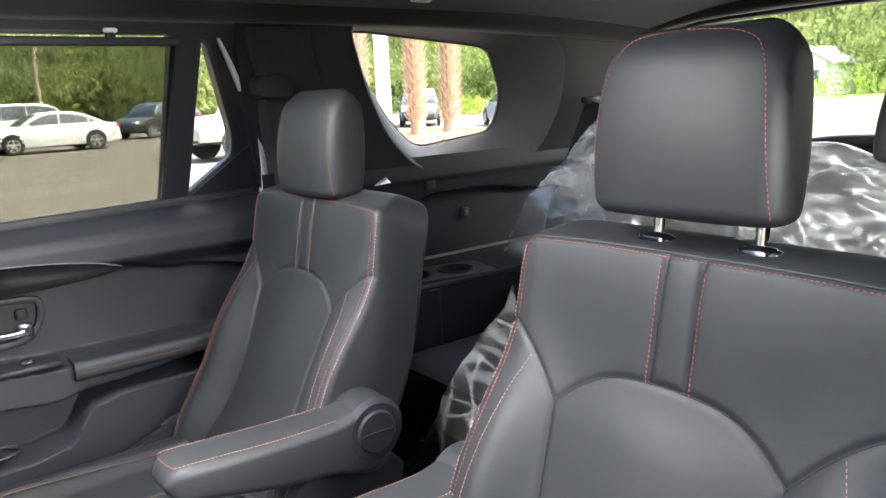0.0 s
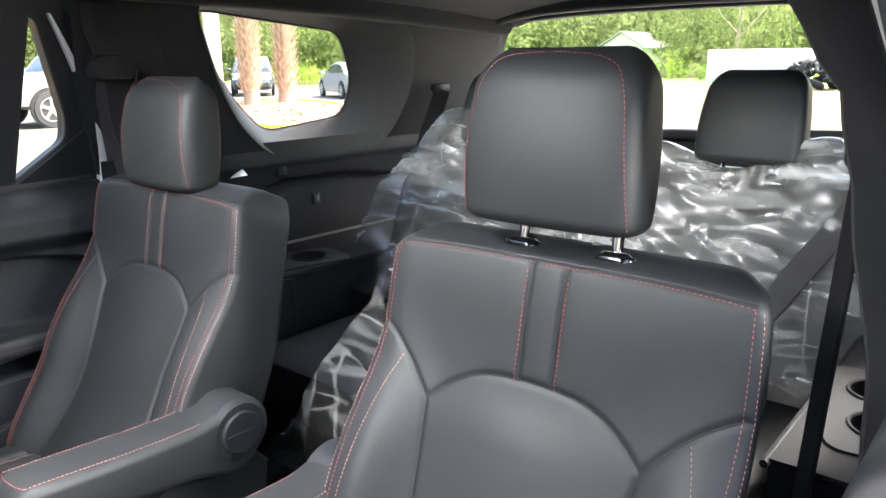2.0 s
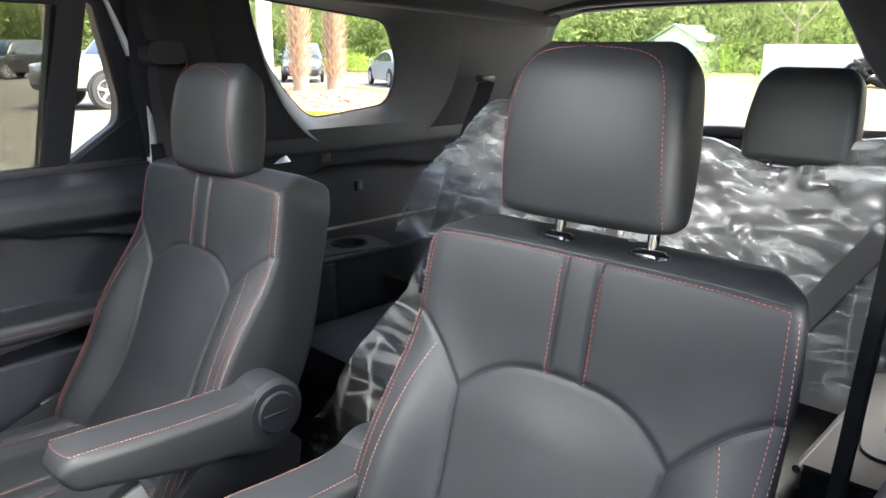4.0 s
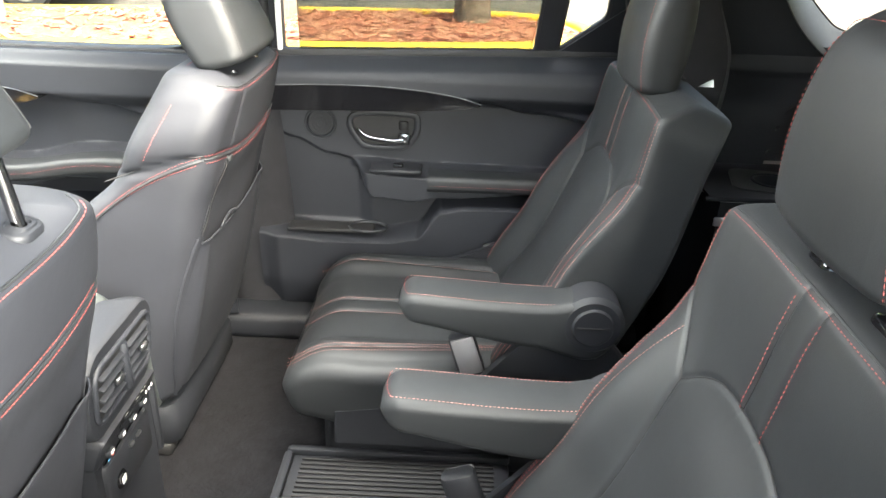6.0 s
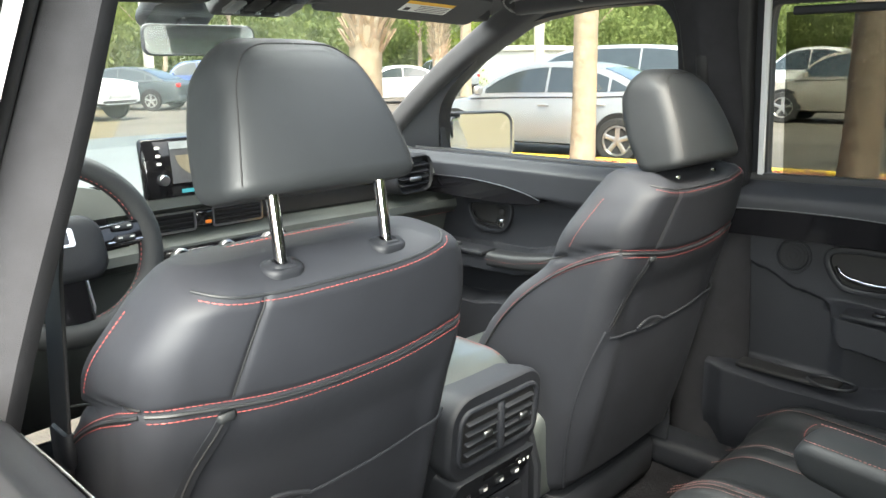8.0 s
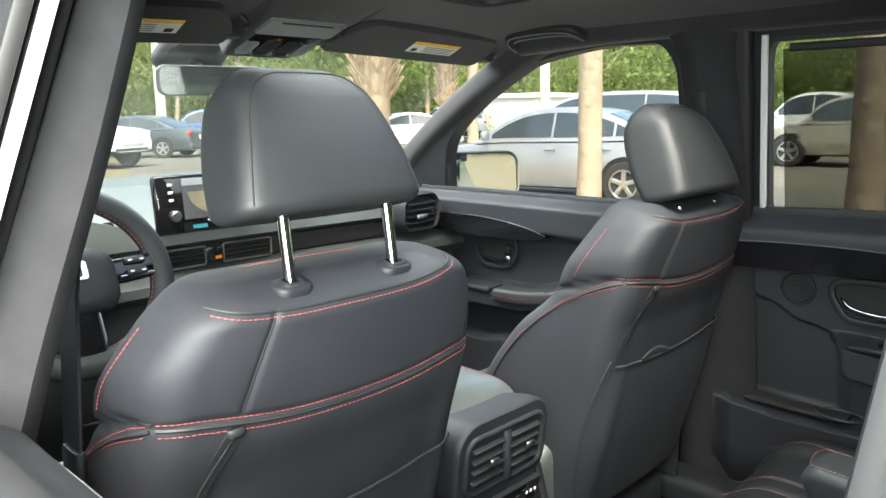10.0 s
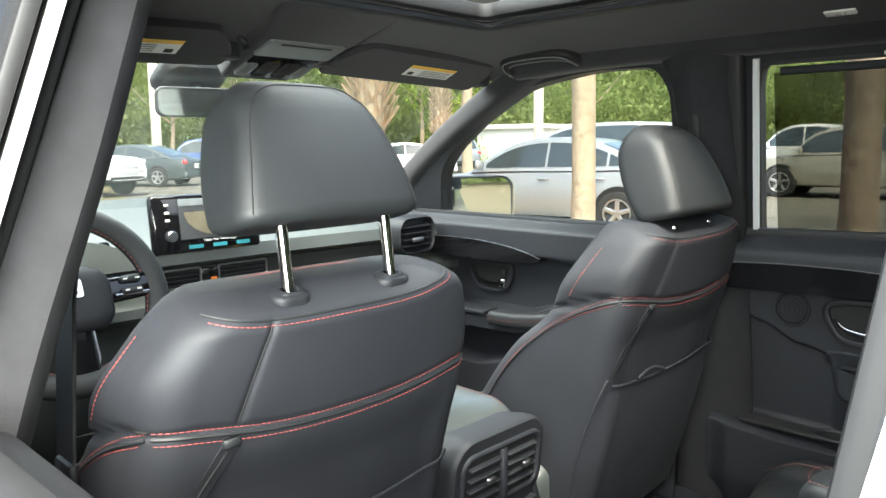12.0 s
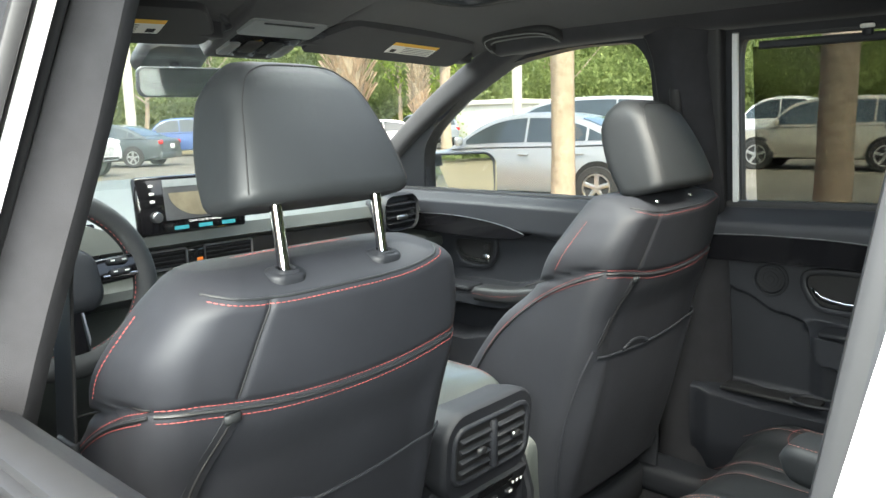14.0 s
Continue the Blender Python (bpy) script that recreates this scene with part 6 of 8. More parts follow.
    # grab handle over the front passenger's door
    for s in (1,):
        g = thing("grab_handle", (s * 0.62, 1.12, 1.66), "black folding grab handle on the roof rail", "grab handle")
        pts = smooth_line([(0.606, 1.222, 1.650), (0.576, 1.222, 1.662), (0.550, 1.205, 1.676), (0.546, 1.13, 1.680), (0.547, 1.05, 1.680), (0.572, 1.026, 1.672), (0.606, 1.026, 1.662)], 2)
        mesh_object("grip", *sweep(pts, rounded(0.013, 0.010, 0.006, 3), up=(0.5, 0, 0.85)), DARK, g)
        mesh_object("grip_edge", *sweep([p + Vector((0.010, 0, -0.013)) for p in pts], circle(0.0026, 6), up=(0.7, 0, 0.7)), GREY_PLASTIC, g, "pale parting edge")
        mesh_object("grip_edge", *sweep([p + Vector((-0.012, 0, -0.009)) for p in pts], circle(0.0018, 6), up=(0.7, 0, 0.7)), GREY_PLASTIC, g, "pale parting edge")
        for y, zz in ((1.222, 1.656), (1.026, 1.668)):
            mesh_object("handle_foot", *box(0.608, y, zz, 0.034, 0.042, 0.02, 0.008), PLASTIC, g)
    # small roof lamps
    for x, y in ((0.527, 0.453), (0.527, -0.42)):
        lamp = thing("roof_lamp", (x, y, 1.67), "small white reading lamp in the headliner", "roof lamp", "roof lamps")
        zz = roof_z(x, y)
        mesh_object("lens", *box(x, y, zz - 0.001, 0.020, 0.050, 0.006, 0.0025, pose(0, 0, 0, 0, 16, 0)), LABEL_WHITE, lamp, "white lens")
        mesh_object("switch", *box(x, y, zz - 0.0045, 0.009, 0.016, 0.003, 0.002, pose(0, 0, 0, 0, 22, 0)), SATIN, lamp)
    # windscreen
    pts = [Vector((-0.78, 2.24, 1.22)), Vector((0.78, 2.24, 1.22)), Vector((0.63, 1.30, 1.685)), Vector((-0.63, 1.30, 1.685))]
    ob = mesh_object("windscreen", *extrude(pts, (0, 0.002, 0.003)), GLASS, smooth=False)
    ob.visible_shadow = False
    tagged(ob, "clear curved windscreen glass", "windscreen", kind="structure")
    ob = mesh_object("header_trim", *sweep([(x, 1.36, roof_z(x, 1.36) - 0.005) for x in np.linspace(-0.64, 0.64, 15)], rounded(0.03, 0.018, 0.012, 3)), LINER)
    tagged(ob, "black padded trim above the windscreen", "header trim", kind="structure")


build_console()
build_dash()
build_wheel()
build_overhead()


# ---------------------------------------------------------------- rear of the cabin


def film_material(name, clear_part, milky_part):
    """Thin clear plastic sheet: see-through with sharp gloss, white only along its creases."""
    m = bpy.data.materials.new(name)
    m.use_nodes = True
    n, l = m.node_tree.nodes, m.node_tree.links
    b = n["Principled BSDF"]
    b.inputs["Base Color"].default_value = (0.85, 0.87, 0.85, 1)
    b.inputs["Roughness"].default_value = 0.3
    tr = n.new("ShaderNodeBsdfTransparent")
    tr.inputs[0].default_value = (0.93, 0.95, 0.94, 1)
    gl = n.new("ShaderNodeBsdfGlossy")
    gl.inputs["Roughness"].default_value = 0.24
    tc = n.new("ShaderNodeTexCoord")
    ridges, heights = [], []
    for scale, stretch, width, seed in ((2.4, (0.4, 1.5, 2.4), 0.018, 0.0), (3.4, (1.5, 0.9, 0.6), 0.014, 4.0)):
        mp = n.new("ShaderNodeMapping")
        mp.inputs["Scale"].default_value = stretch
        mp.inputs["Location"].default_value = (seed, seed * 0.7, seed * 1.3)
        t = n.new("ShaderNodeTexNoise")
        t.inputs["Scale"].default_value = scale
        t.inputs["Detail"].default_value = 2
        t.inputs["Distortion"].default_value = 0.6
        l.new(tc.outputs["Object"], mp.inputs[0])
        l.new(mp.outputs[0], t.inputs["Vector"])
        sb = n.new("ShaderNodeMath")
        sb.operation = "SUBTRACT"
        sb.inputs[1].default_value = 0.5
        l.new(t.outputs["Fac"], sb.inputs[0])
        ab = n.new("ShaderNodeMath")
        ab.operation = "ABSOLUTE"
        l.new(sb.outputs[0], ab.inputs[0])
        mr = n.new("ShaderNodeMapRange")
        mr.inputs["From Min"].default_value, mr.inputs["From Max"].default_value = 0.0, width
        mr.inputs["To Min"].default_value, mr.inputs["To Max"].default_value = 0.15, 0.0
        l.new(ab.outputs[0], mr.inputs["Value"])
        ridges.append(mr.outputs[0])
        heights.append(ab.outputs[0])
    def chain(items, op):
        out = items[0]
        for q in items[1:]:
            k = n.new("ShaderNodeMath")
            k.operation = op
            l.new(out, k.inputs[0])
            l.new(q, k.inputs[1])
            out = k.outputs[0]
        return out
    bp = n.new("ShaderNodeBump")
    bp.inputs["Strength"].default_value = 1.0
    bp.inputs["Distance"].default_value = 0.03
    l.new(chain(heights, "ADD"), bp.inputs["Height"])
    l.new(bp.outputs[0], b.inputs["Normal"])
    l.new(bp.outputs[0], gl.inputs["Normal"])
    fr = n.new("ShaderNodeFresnel")
    fr.inputs["IOR"].default_value = 1.6
    l.new(bp.outputs[0], fr.inputs["Normal"])
    clear = n.new("ShaderNodeMixShader")
    l.new(fr.outputs[0], clear.inputs[0])
    l.new(tr.outputs[0], clear.inputs[1])
    l.new(gl.outputs[0], clear.inputs[2])
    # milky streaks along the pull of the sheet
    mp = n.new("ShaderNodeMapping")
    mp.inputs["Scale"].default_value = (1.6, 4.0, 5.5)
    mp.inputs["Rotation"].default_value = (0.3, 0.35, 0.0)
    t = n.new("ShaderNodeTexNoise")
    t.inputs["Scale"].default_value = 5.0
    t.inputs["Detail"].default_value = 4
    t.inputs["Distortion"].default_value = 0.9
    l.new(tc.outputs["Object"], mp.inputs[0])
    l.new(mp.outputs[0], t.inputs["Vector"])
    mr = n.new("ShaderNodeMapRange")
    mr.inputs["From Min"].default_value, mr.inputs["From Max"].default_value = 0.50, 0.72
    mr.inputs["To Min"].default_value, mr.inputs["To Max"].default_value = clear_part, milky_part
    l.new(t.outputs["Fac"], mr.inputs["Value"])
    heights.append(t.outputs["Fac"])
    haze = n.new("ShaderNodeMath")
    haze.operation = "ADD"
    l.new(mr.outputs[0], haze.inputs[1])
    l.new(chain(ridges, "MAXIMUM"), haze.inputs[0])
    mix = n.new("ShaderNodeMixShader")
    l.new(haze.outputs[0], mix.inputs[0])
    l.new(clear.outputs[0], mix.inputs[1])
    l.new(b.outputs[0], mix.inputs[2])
    l.new(mix.outputs[0], n["Material Output"].inputs[0])
    return m


def build_quarter_panel(side):
    q = thing("quarter_panel", (side * 0.77, -0.7, 0.80), "moulded black side panel with cup holders beside the third row", "side panel", "rear side panels")
    ys, n = np.linspace(-0.10, -1.44, 120), 110
    verts = []
    for y in ys:
        for k in range(n):
            z = 0.62 + (1.34 - 0.62) * k / (n - 1)
            x = 0.765 - 0.006 * sstep(1.272, 1.280, z)
            shelf = sstep(-0.25, -0.30, y)
            d = 0.02 * sstep(1.20, 1.30, z)
            # recess above the arm rest shelf
            rim = curve_z([(-1.30, 1.20), (-0.976, 1.211), (-0.80, 1.232), (-0.612, 1.236), (-0.55, 1.222), (-0.50, 1.199), (-0.455, 1.05)], y)
            rec = sstep(rim + 0.005, rim - 0.007, z) * sstep(-0.455, -0.475, y)
            d -= 0.030 * rec
            # arm rest bulge
            arm = sstep(1.062, 1.045, z) * shelf
            d += 0.207 * arm
            d += 0.03 * sstep(-0.30, -0.12, y)
            verts.append((side * (x - d), y, z))
    faces = []
    for j in range(len(ys) - 1):
        for k in range(n - 1):
            quad = (j * n + k, j * n + k + 1, (j + 1) * n + k + 1, (j + 1) * n + k)
            zs = [verts[i][2] for i in quad]
            xs = [abs(verts[i][0]) for i in quad]
            # the shelf's top is a sheet of its own
            if not (ys[j + 1] < -0.29 and max(zs) > 1.046 and min(zs) < 1.062 and min(xs) < 0.75):
                faces.append(quad)
    mesh_object("panel", verts, faces, PLASTIC, q)
    # cup holder tray with two wells and a lighter rim
    turn = pose(0, 0, 0, 0, 0, -side * 12).to_3x3()
    tray = lambda a, b, z: Vector((side * 0.648, -0.505, z)) + turn @ Vector((a, b, 0))
    def hole(b0, r):
        c = tray(0, b0, 0)
        return [(c.x + r * math.cos(a), c.y + r * 1.04 * math.sin(a)) for a in np.linspace(0, 2 * math.pi, 33)[:-1]]
    flat_at = lambda z: (lambda a, b: Vector((a, b, z)))
    sheet("shelf_top", [(side * 0.556, -0.28), (side * 0.80, -0.28), (side * 0.80, -1.44), (side * 0.556, -1.44)], [hole(0.060, 0.0425), hole(-0.062, 0.0425)], flat_at(1.053), (0, 0, -0.006), PLASTIC, q, "black shelf top")
    mesh_object("shelf_edge", *sweep([(side * 0.560, y, 1.0485) for y in (-0.27, -0.7, -1.1, -1.44)], circle(0.0055, 10)), PLASTIC, q)
    outline = [(tray(a, b, 0).x, tray(a, b, 0).y) for a, b in rounded(0.072, 0.150, 0.030, 6)]
    sheet("tray_plate", outline, [hole(0.060, 0.0425), hole(-0.062, 0.0425)], flat_at(1.0575), (0, 0, -0.004), TRAY_GREY, q, "grey cup holder plate")
    for b0 in (0.060, -0.062):
        c = tray(0, b0, 1.058)
        mesh_object("cup_rim", *sweep([Vector((a, b, 1.0585)) for a, b in hole(b0, 0.0435)], circle(0.0030, 6), closed=True), PLASTIC, q, "cup holder rim")
        turn_ring = lambda k, z: [Vector((c.x + (a - c.x) * k, c.y + (b - c.y) * k, z)) for a, b in hole(b0, 0.0425)]
        wall = [turn_ring(k, z) for k, z in ((1.0, 1.058), (0.97, 1.02), (0.90, 0.985), (0.80, 0.980), (0.2, 0.980))]
        v, f = rings(wall, caps=False)
        mesh_object("cup_well", v, f + [tuple(range(4 * 32, 5 * 32))], PLASTIC, q, "deep dark cup well")
    # child-seat tether mark, socket and vent
    mesh_object("tether_badge", *box(side * 0.790, -0.730, 1.167, 0.010, 0.024, 0.030, 0.002), SOFT, q)
    mesh_object("badge_mark", *box(side * 0.7845, -0.730, 1.167, 0.002, 0.011, 0.015, 0.001), GREY_PLASTIC, q)
    mesh_object("vent_block", *box(side * 0.792, -0.545, 1.16, 0.02, 0.022, 0.075, 0.004), DARK, q)
    mesh_object("coat_hook", *box(side * 0.752, -0.584, 1.262, 0.014, 0.034, 0.026, 0.004), DARK, q)
    mesh_object("usb_socket", *box(side * 0.556, -0.312, 0.998, 0.006, 0.034, 0.020, 0.002), SATIN if side > 0 else DARK, q, "small square socket")
    # padded pillar cover that carries the belt
    rows = []
    for z in np.linspace(0.95, 1.64, 26):
        xi = lerp_table([(0.95, 0.692), (1.20, 0.684), (1.40, 0.672), (1.50, 0.652), (1.64, 0.605)] if side > 0 else [(0.95, 0.692), (1.20, 0.672), (1.40, 0.643), (1.494, 0.628), (1.537, 0.603), (1.582, 0.578), (1.64, 0.545)], z)
        y0 = lerp_table([(0.95, -0.13), (1.28, -0.135), (1.50, -0.095), (1.64, -0.06)], z)
        y1 = y0 - lerp_table([(0.95, 0.16), (1.30, 0.19), (1.64, 0.15)], z)
        ring = [(0.78, y0 + 0.004), (xi + 0.03, y0), (xi + 0.008, y0 - 0.010), (xi, y0 - 0.035), (xi, y1 + 0.05), (xi + 0.015, y1 + 0.015), (xi + 0.05, y1), (0.78, y1 - 0.03)]
        rows.append([Vector((side * a, b, z)) for a, b in ring])
    mesh_object("pillar_cover", *rings(rows), LINER, q, "black padded pillar cover")
    # belt anchor and webbing
    belt = thing("seat_belt", (side * 0.63, -0.2, 0.70), "black seat belt hanging from the rear pillar", "seat belt", "second row seat belts")
    by, bz, bw, bh = (-0.115, 1.525, 0.042, 0.024) if side > 0 else (-0.20, 1.475, 0.058, 0.045)
    mesh_object("shoulder_box", *rings([[Vector((side * (0.632 + 0.02 * s2), by + a * s, bz + b * s)) for a, b in rounded(bw, bh, 0.018, 4)] for s, s2 in ((1.0, 2.6), (1.0, 0.4), (0.92, 0.0))]), PLASTIC, belt)
    run = [(0.636, -0.172, 1.515), (0.650, -0.150, 1.40), (0.650, -0.130, 1.29), (0.604, -0.12, 0.86)] if side > 0 else [(0.634, -0.245, 1.48), (0.622, -0.241, 1.23), (0.604, -0.235, 0.86)]
    mesh_object("webbing", *sweep([Vector((side * a, b, c)) for a, b, c in run], rounded(0.0025, 0.023, 0.001, 1), up=(0.5, -0.87, 0)), PILLAR_CLOTH, belt, "black woven webbing")
    mesh_object("tongue", *box(side * 0.620, -0.225, 1.02, 0.012, 0.05, 0.03, 0.004), PLASTIC, belt)


def build_tailgate():
    gate = [(-0.84, 0.62), (0.84, 0.62), (0.82, 1.30), (0.70, 1.74), (-0.70, 1.74), (-0.82, 1.30)]
    hole = [(-0.70, 1.315), (-0.24, 1.310), (-0.10, 1.330), (0.10, 1.330), (0.24, 1.310), (0.70, 1.315), (0.735, 1.42), (0.70, 1.60), (0.62, 1.678), (-0.62, 1.678), (-0.70, 1.60), (-0.735, 1.42)]
    place = lambda a, b: Vector((a, -1.50 + 0.18 * max(0, b - 1.28), b))
    ob = sheet("tailgate_lining", gate, [loop2(hole, 2)], place, (0, -0.05, 0), PLASTIC)
    tagged(ob, "black plastic lining of the tailgate round the rear window", "tailgate", kind="structure")
    pts = [place(a * 1.03, 1.46 + (b - 1.46) * 1.05) + Vector((0, -0.03, 0)) for a, b in loop2(hole, 2)]
    ob = mesh_object("rear_window", *extrude(pts, (0, -0.003, 0)), GLASS, smooth=False)
    ob.visible_shadow = False
    tagged(ob, "clear rear window glass", "window", kind="structure")
    # padded frame that stands round the opening
    line = [place(a * 1.01, 1.46 + (b - 1.46) * 1.01) + Vector((0, 0.02, 0)) for a, b in loop2(hole, 2)]
    ob = mesh_object("window_reveal", *sweep(line, rounded(0.016, 0.03, 0.010, 3), up=(0, 1, 0), closed=True), SOFT)
    tagged(ob, "grey-black moulded reveal of the rear window", "window trim", kind="structure")
    # wiper housing and rail low in the window
    w = thing("rear_wiper", (-0.2, -1.56, 1.30), "black rear wiper at rest across the rear window", "wiper")
    mesh_object("arm", *sweep([(0.05, -1.575, 1.315), (-0.25, -1.565, 1.335), (-0.52, -1.565, 1.345)], rounded(0.006, 0.010, 0.003, 2)), DARK, w)
    mesh_object("blade", *sweep([(-0.02, -1.565, 1.335), (-0.56, -1.560, 1.352)], rounded(0.004, 0.006, 0.002, 2)), RUBBER, w)
    # roof-side padding towards the tail
    for s in (1, -1):
        line = smooth_line([(s * 0.83, -1.36, 1.26), (s * 0.81, -1.35, 1.42), (s * 0.76, -1.33, 1.58), (s * 0.66, -1.31, 1.68), (s * 0.45, -1.32, 1.715), (0, -1.33, 1.72)], 2)
        ob = mesh_object("pillar_trim", *sweep(line, rounded(0.05, 0.035, 0.03, 5), up=(0, 1, 0)), SOFT)
        tagged(ob, "black moulded trim of the tail pillar", "pillar trim", kind="structure")


def build_third_row():
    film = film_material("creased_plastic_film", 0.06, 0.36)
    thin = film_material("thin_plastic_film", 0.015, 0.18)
    row = thing("rear_bench", (0, -0.85, 0.80), "black third row bench under clear plastic film", "car seat")
    for s in (1, -1):
        def place(u, v, w, s=s):
            return Vector((s * 0.31 + u, -0.78 - v * 0.36 + w, 0.86 + v))
        sh = Shell(place, 0, 0.45, lambda v: 0.305 - 0.05 * sstep(0.33, 0.45, v), lambda u, v: 0.01 + 0.02 * sstep(0.18, 0.28, abs(u)), lambda u, v: -0.11, edge=0.03, top=0.05)
        mesh_object("backrest", *sh.build(24, 26), LEATHER, row)
        headrest(row, s * 0.305, -0.915, 1.330, 0.108, 0.182, 0.085, 12, 0.17, True, LEATHER, "black headrest of the third row")
        posts(row, s * 0.305, -0.925, 1.305, 0.055, 0.05, 14)
    mesh_object("cushion", *box(0, -0.52, 0.86, 1.09, 0.50, 0.14, 0.05), LEATHER, row)
    # film: draped over backs and down over the cushion, creased
    cover = thing("plastic_cover", (0, -0.7, 0.95), "crumpled clear plastic film draped over the third row", "plastic film")
    for s, x0, x1 in ((1, 0.015, 0.645), (-1, -0.645, -0.015)):
        prof = [(-0.985, 1.06), (-0.975, 1.25), (-0.965, 1.335), (-0.925, 1.352), (-0.895, 1.34), (-0.86, 1.22), (-0.80, 1.06), (-0.745, 0.965), (-0.66, 0.955)]
        line = [(p.x, p.y) for p in smooth_line([(a, b, 0) for a, b in prof], 2)]
        line = dense(line, 0.007)
        xs = np.linspace(x0 - 0.03, x1 + 0.03, 96)
        verts = []
        for a, b in line:
            for x in xs:
                p = Vector((x, a, b))
                w = noise.noise(Vector((x * 4, b * 9 + a * 4, s * 4.0))) * 0.022 + (0.5 - abs(noise.noise(Vector((x * 4 + b * 10, b * 17 - x * 7, 3.3 + s))))) * 0.024 + (0.5 - abs(noise.noise(Vector((x * 9 - b * 9, b * 30 + x * 8, 7.3 + s))))) * 0.008
                bulge = 0.02 * sstep(1.30, 1.35, b) * math.sin((x - x0) * 9)
                side = sstep(x1 - 0.02, x1 + 0.03, x) + sstep(x0 + 0.02, x0 - 0.03, x)
                fx = min(max((x - s * 0.305) / 0.305, -1), 1)
                drop = 0.05 * abs(fx) ** 6 * sstep(1.25, 1.33, b) + 0.045 * sstep(1.24, 1.34, b) * math.exp(-((x + 0.31) / 0.085) ** 2) - 0.055 * sstep(1.20, 1.34, b) * (math.exp(-((x - 0.45) / 0.12) ** 2) + 0.55 * math.exp(-((x + 0.50) / 0.08) ** 2) + 0.3 * math.exp(-((x + 0.08) / 0.08) ** 2))
                slant = 1 - 0.10 * sstep(1.06, 1.32, b)
                verts.append((x * slant, a + w + 0.012, b + w * 0.8 + bulge * 0.5 - drop + 0.006 - side * 0.02))
        n = len(xs)
        faces = [(j * n + i, j * n + i + 1, (j + 1) * n + i + 1, (j + 1) * n + i) for j in range(len(line) - 1) for i in range(n - 1)]
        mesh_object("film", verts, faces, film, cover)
    # loose sheet hanging by the aisle
    loose = thing("plastic_sheet", (-0.1, -0.35, 0.62), "loose clear plastic sheet hanging behind the captain's chair", "plastic film")
    A, B, C = Vector((-0.03, -0.155, 1.215)), Vector((0.44, -0.175, 0.65)), Vector((-0.13, -0.20, 0.66))
    verts, faces, n = [], [], 26
    for i in range(n):
        for j in range(n):
            u, v = i / (n - 1), j / (n - 1)
            p = A.lerp(B.lerp(C, v), u)
            w = 0.02 * noise.noise(p * 11) + 0.010 * (0.5 - abs(noise.noise(p * 25)))
            verts.append(p + Vector((w * 0.5, w, 0)))
    faces = [(i * n + j, i * n + j + 1, (i + 1) * n + j + 1, (i + 1) * n + j) for i in range(n - 1) for j in range(n - 1)]
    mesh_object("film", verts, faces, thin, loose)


build_quarter_panel(1)
build_quarter_panel(-1)
build_tailgate()
build_third_row()


# belt of the front seat, hanging on the near middle pillar
belt = thing("front_seat_belt", (-0.67, 0.74, 0.62), "black front seat belt hanging from the middle pillar", "seat belt")
mesh_object("webbing", *sweep([(-0.575, 0.83, 1.55), (-0.612, 0.83, 1.32), (-0.624, 0.83, 1.15), (-0.645, 0.83, 0.66)], rounded(0.002, 0.024, 0.001, 1), up=(0, 1, 0)), RUBBER, belt)
mesh_object("tongue", *box(-0.625, 0.825, 1.135, 0.012, 0.045, 0.04, 0.004), PLASTIC, belt)

# belt lying over the covered third row
belt = thing("third_row_belt", (-0.5, -0.9, 1.0), "black seat belt running across the covered third row", "seat belt")
mesh_object("webbing", *sweep(smooth_line([(-0.60, -0.88, 1.385), (-0.555, -0.855, 1.33), (-0.44, -0.80, 1.14), (-0.36, -0.74, 1.00)], 2), rounded(0.024, 0.002, 0.001, 1), up=(0, 1, 0.4)), RUBBER, belt, "black woven webbing")
# far belt of the third row, from the tail pillar down behind the film
belt = thing("third_row_belt", (0.62, -0.95, 1.0), "black seat belt hanging from the far tail pillar", "seat belt")
mesh_object("webbing", *sweep(smooth_line([(0.640, -1.10, 1.452), (0.635, -1.06, 1.385), (0.625, -0.995, 1.30), (0.60, -0.94, 1.08)], 2), rounded(0.023, 0.002, 0.001, 1), up=(-0.6, 0.8, 0)), PILLAR_CLOTH, belt, "black woven webbing")
mesh_object("belt_guide", *box(0.652, -1.105, 1.458, 0.024, 0.075, 0.022, 0.007), PLASTIC, belt)
# bright card on the passenger's side of the console
tag = thing("yellow_card", (0.30, 1.45, 1.06), "small yellow card standing on the front passenger seat side", "card")
mesh_object("card", *box(0.315, 1.45, 1.085, 0.085, 0.002, 0.045, 0.0008, pose(0, 0, 0, -8, 4, 0)), LABEL_YELLOW, tag)
mesh_object("card_foot", *box(0.315, 1.47, 1.061, 0.085, 0.045, 0.002, 0.0008), LABEL_YELLOW, tag)

# small loose things
tag = thing("paper_tag", (-0.41, -0.09, 1.335), "small white paper tag tucked by a headrest post", "paper tag")
mesh_object("paper", [(-0.424, -0.092, 1.330), (-0.404, -0.088, 1.332), (-0.407, -0.102, 1.339), (-0.426, -0.106, 1.334), (-0.415, -0.095, 1.3355)], [(0, 1, 4), (1, 2, 4), (2, 3, 4), (3, 0, 4)], LABEL_WHITE, tag, smooth=False)
tag = thing("paper_tag", (0.33, -0.13, 1.335), "small white paper tag behind the far headrest", "paper tag")
mesh_object("paper", [(0.325, -0.14, 1.336), (0.292, -0.155, 1.343), (0.310, -0.158, 1.352), (0.318, -0.15, 1.346)], [(0, 1, 3), (1, 2, 3), (2, 0, 3)], LABEL_WHITE, tag, smooth=False)
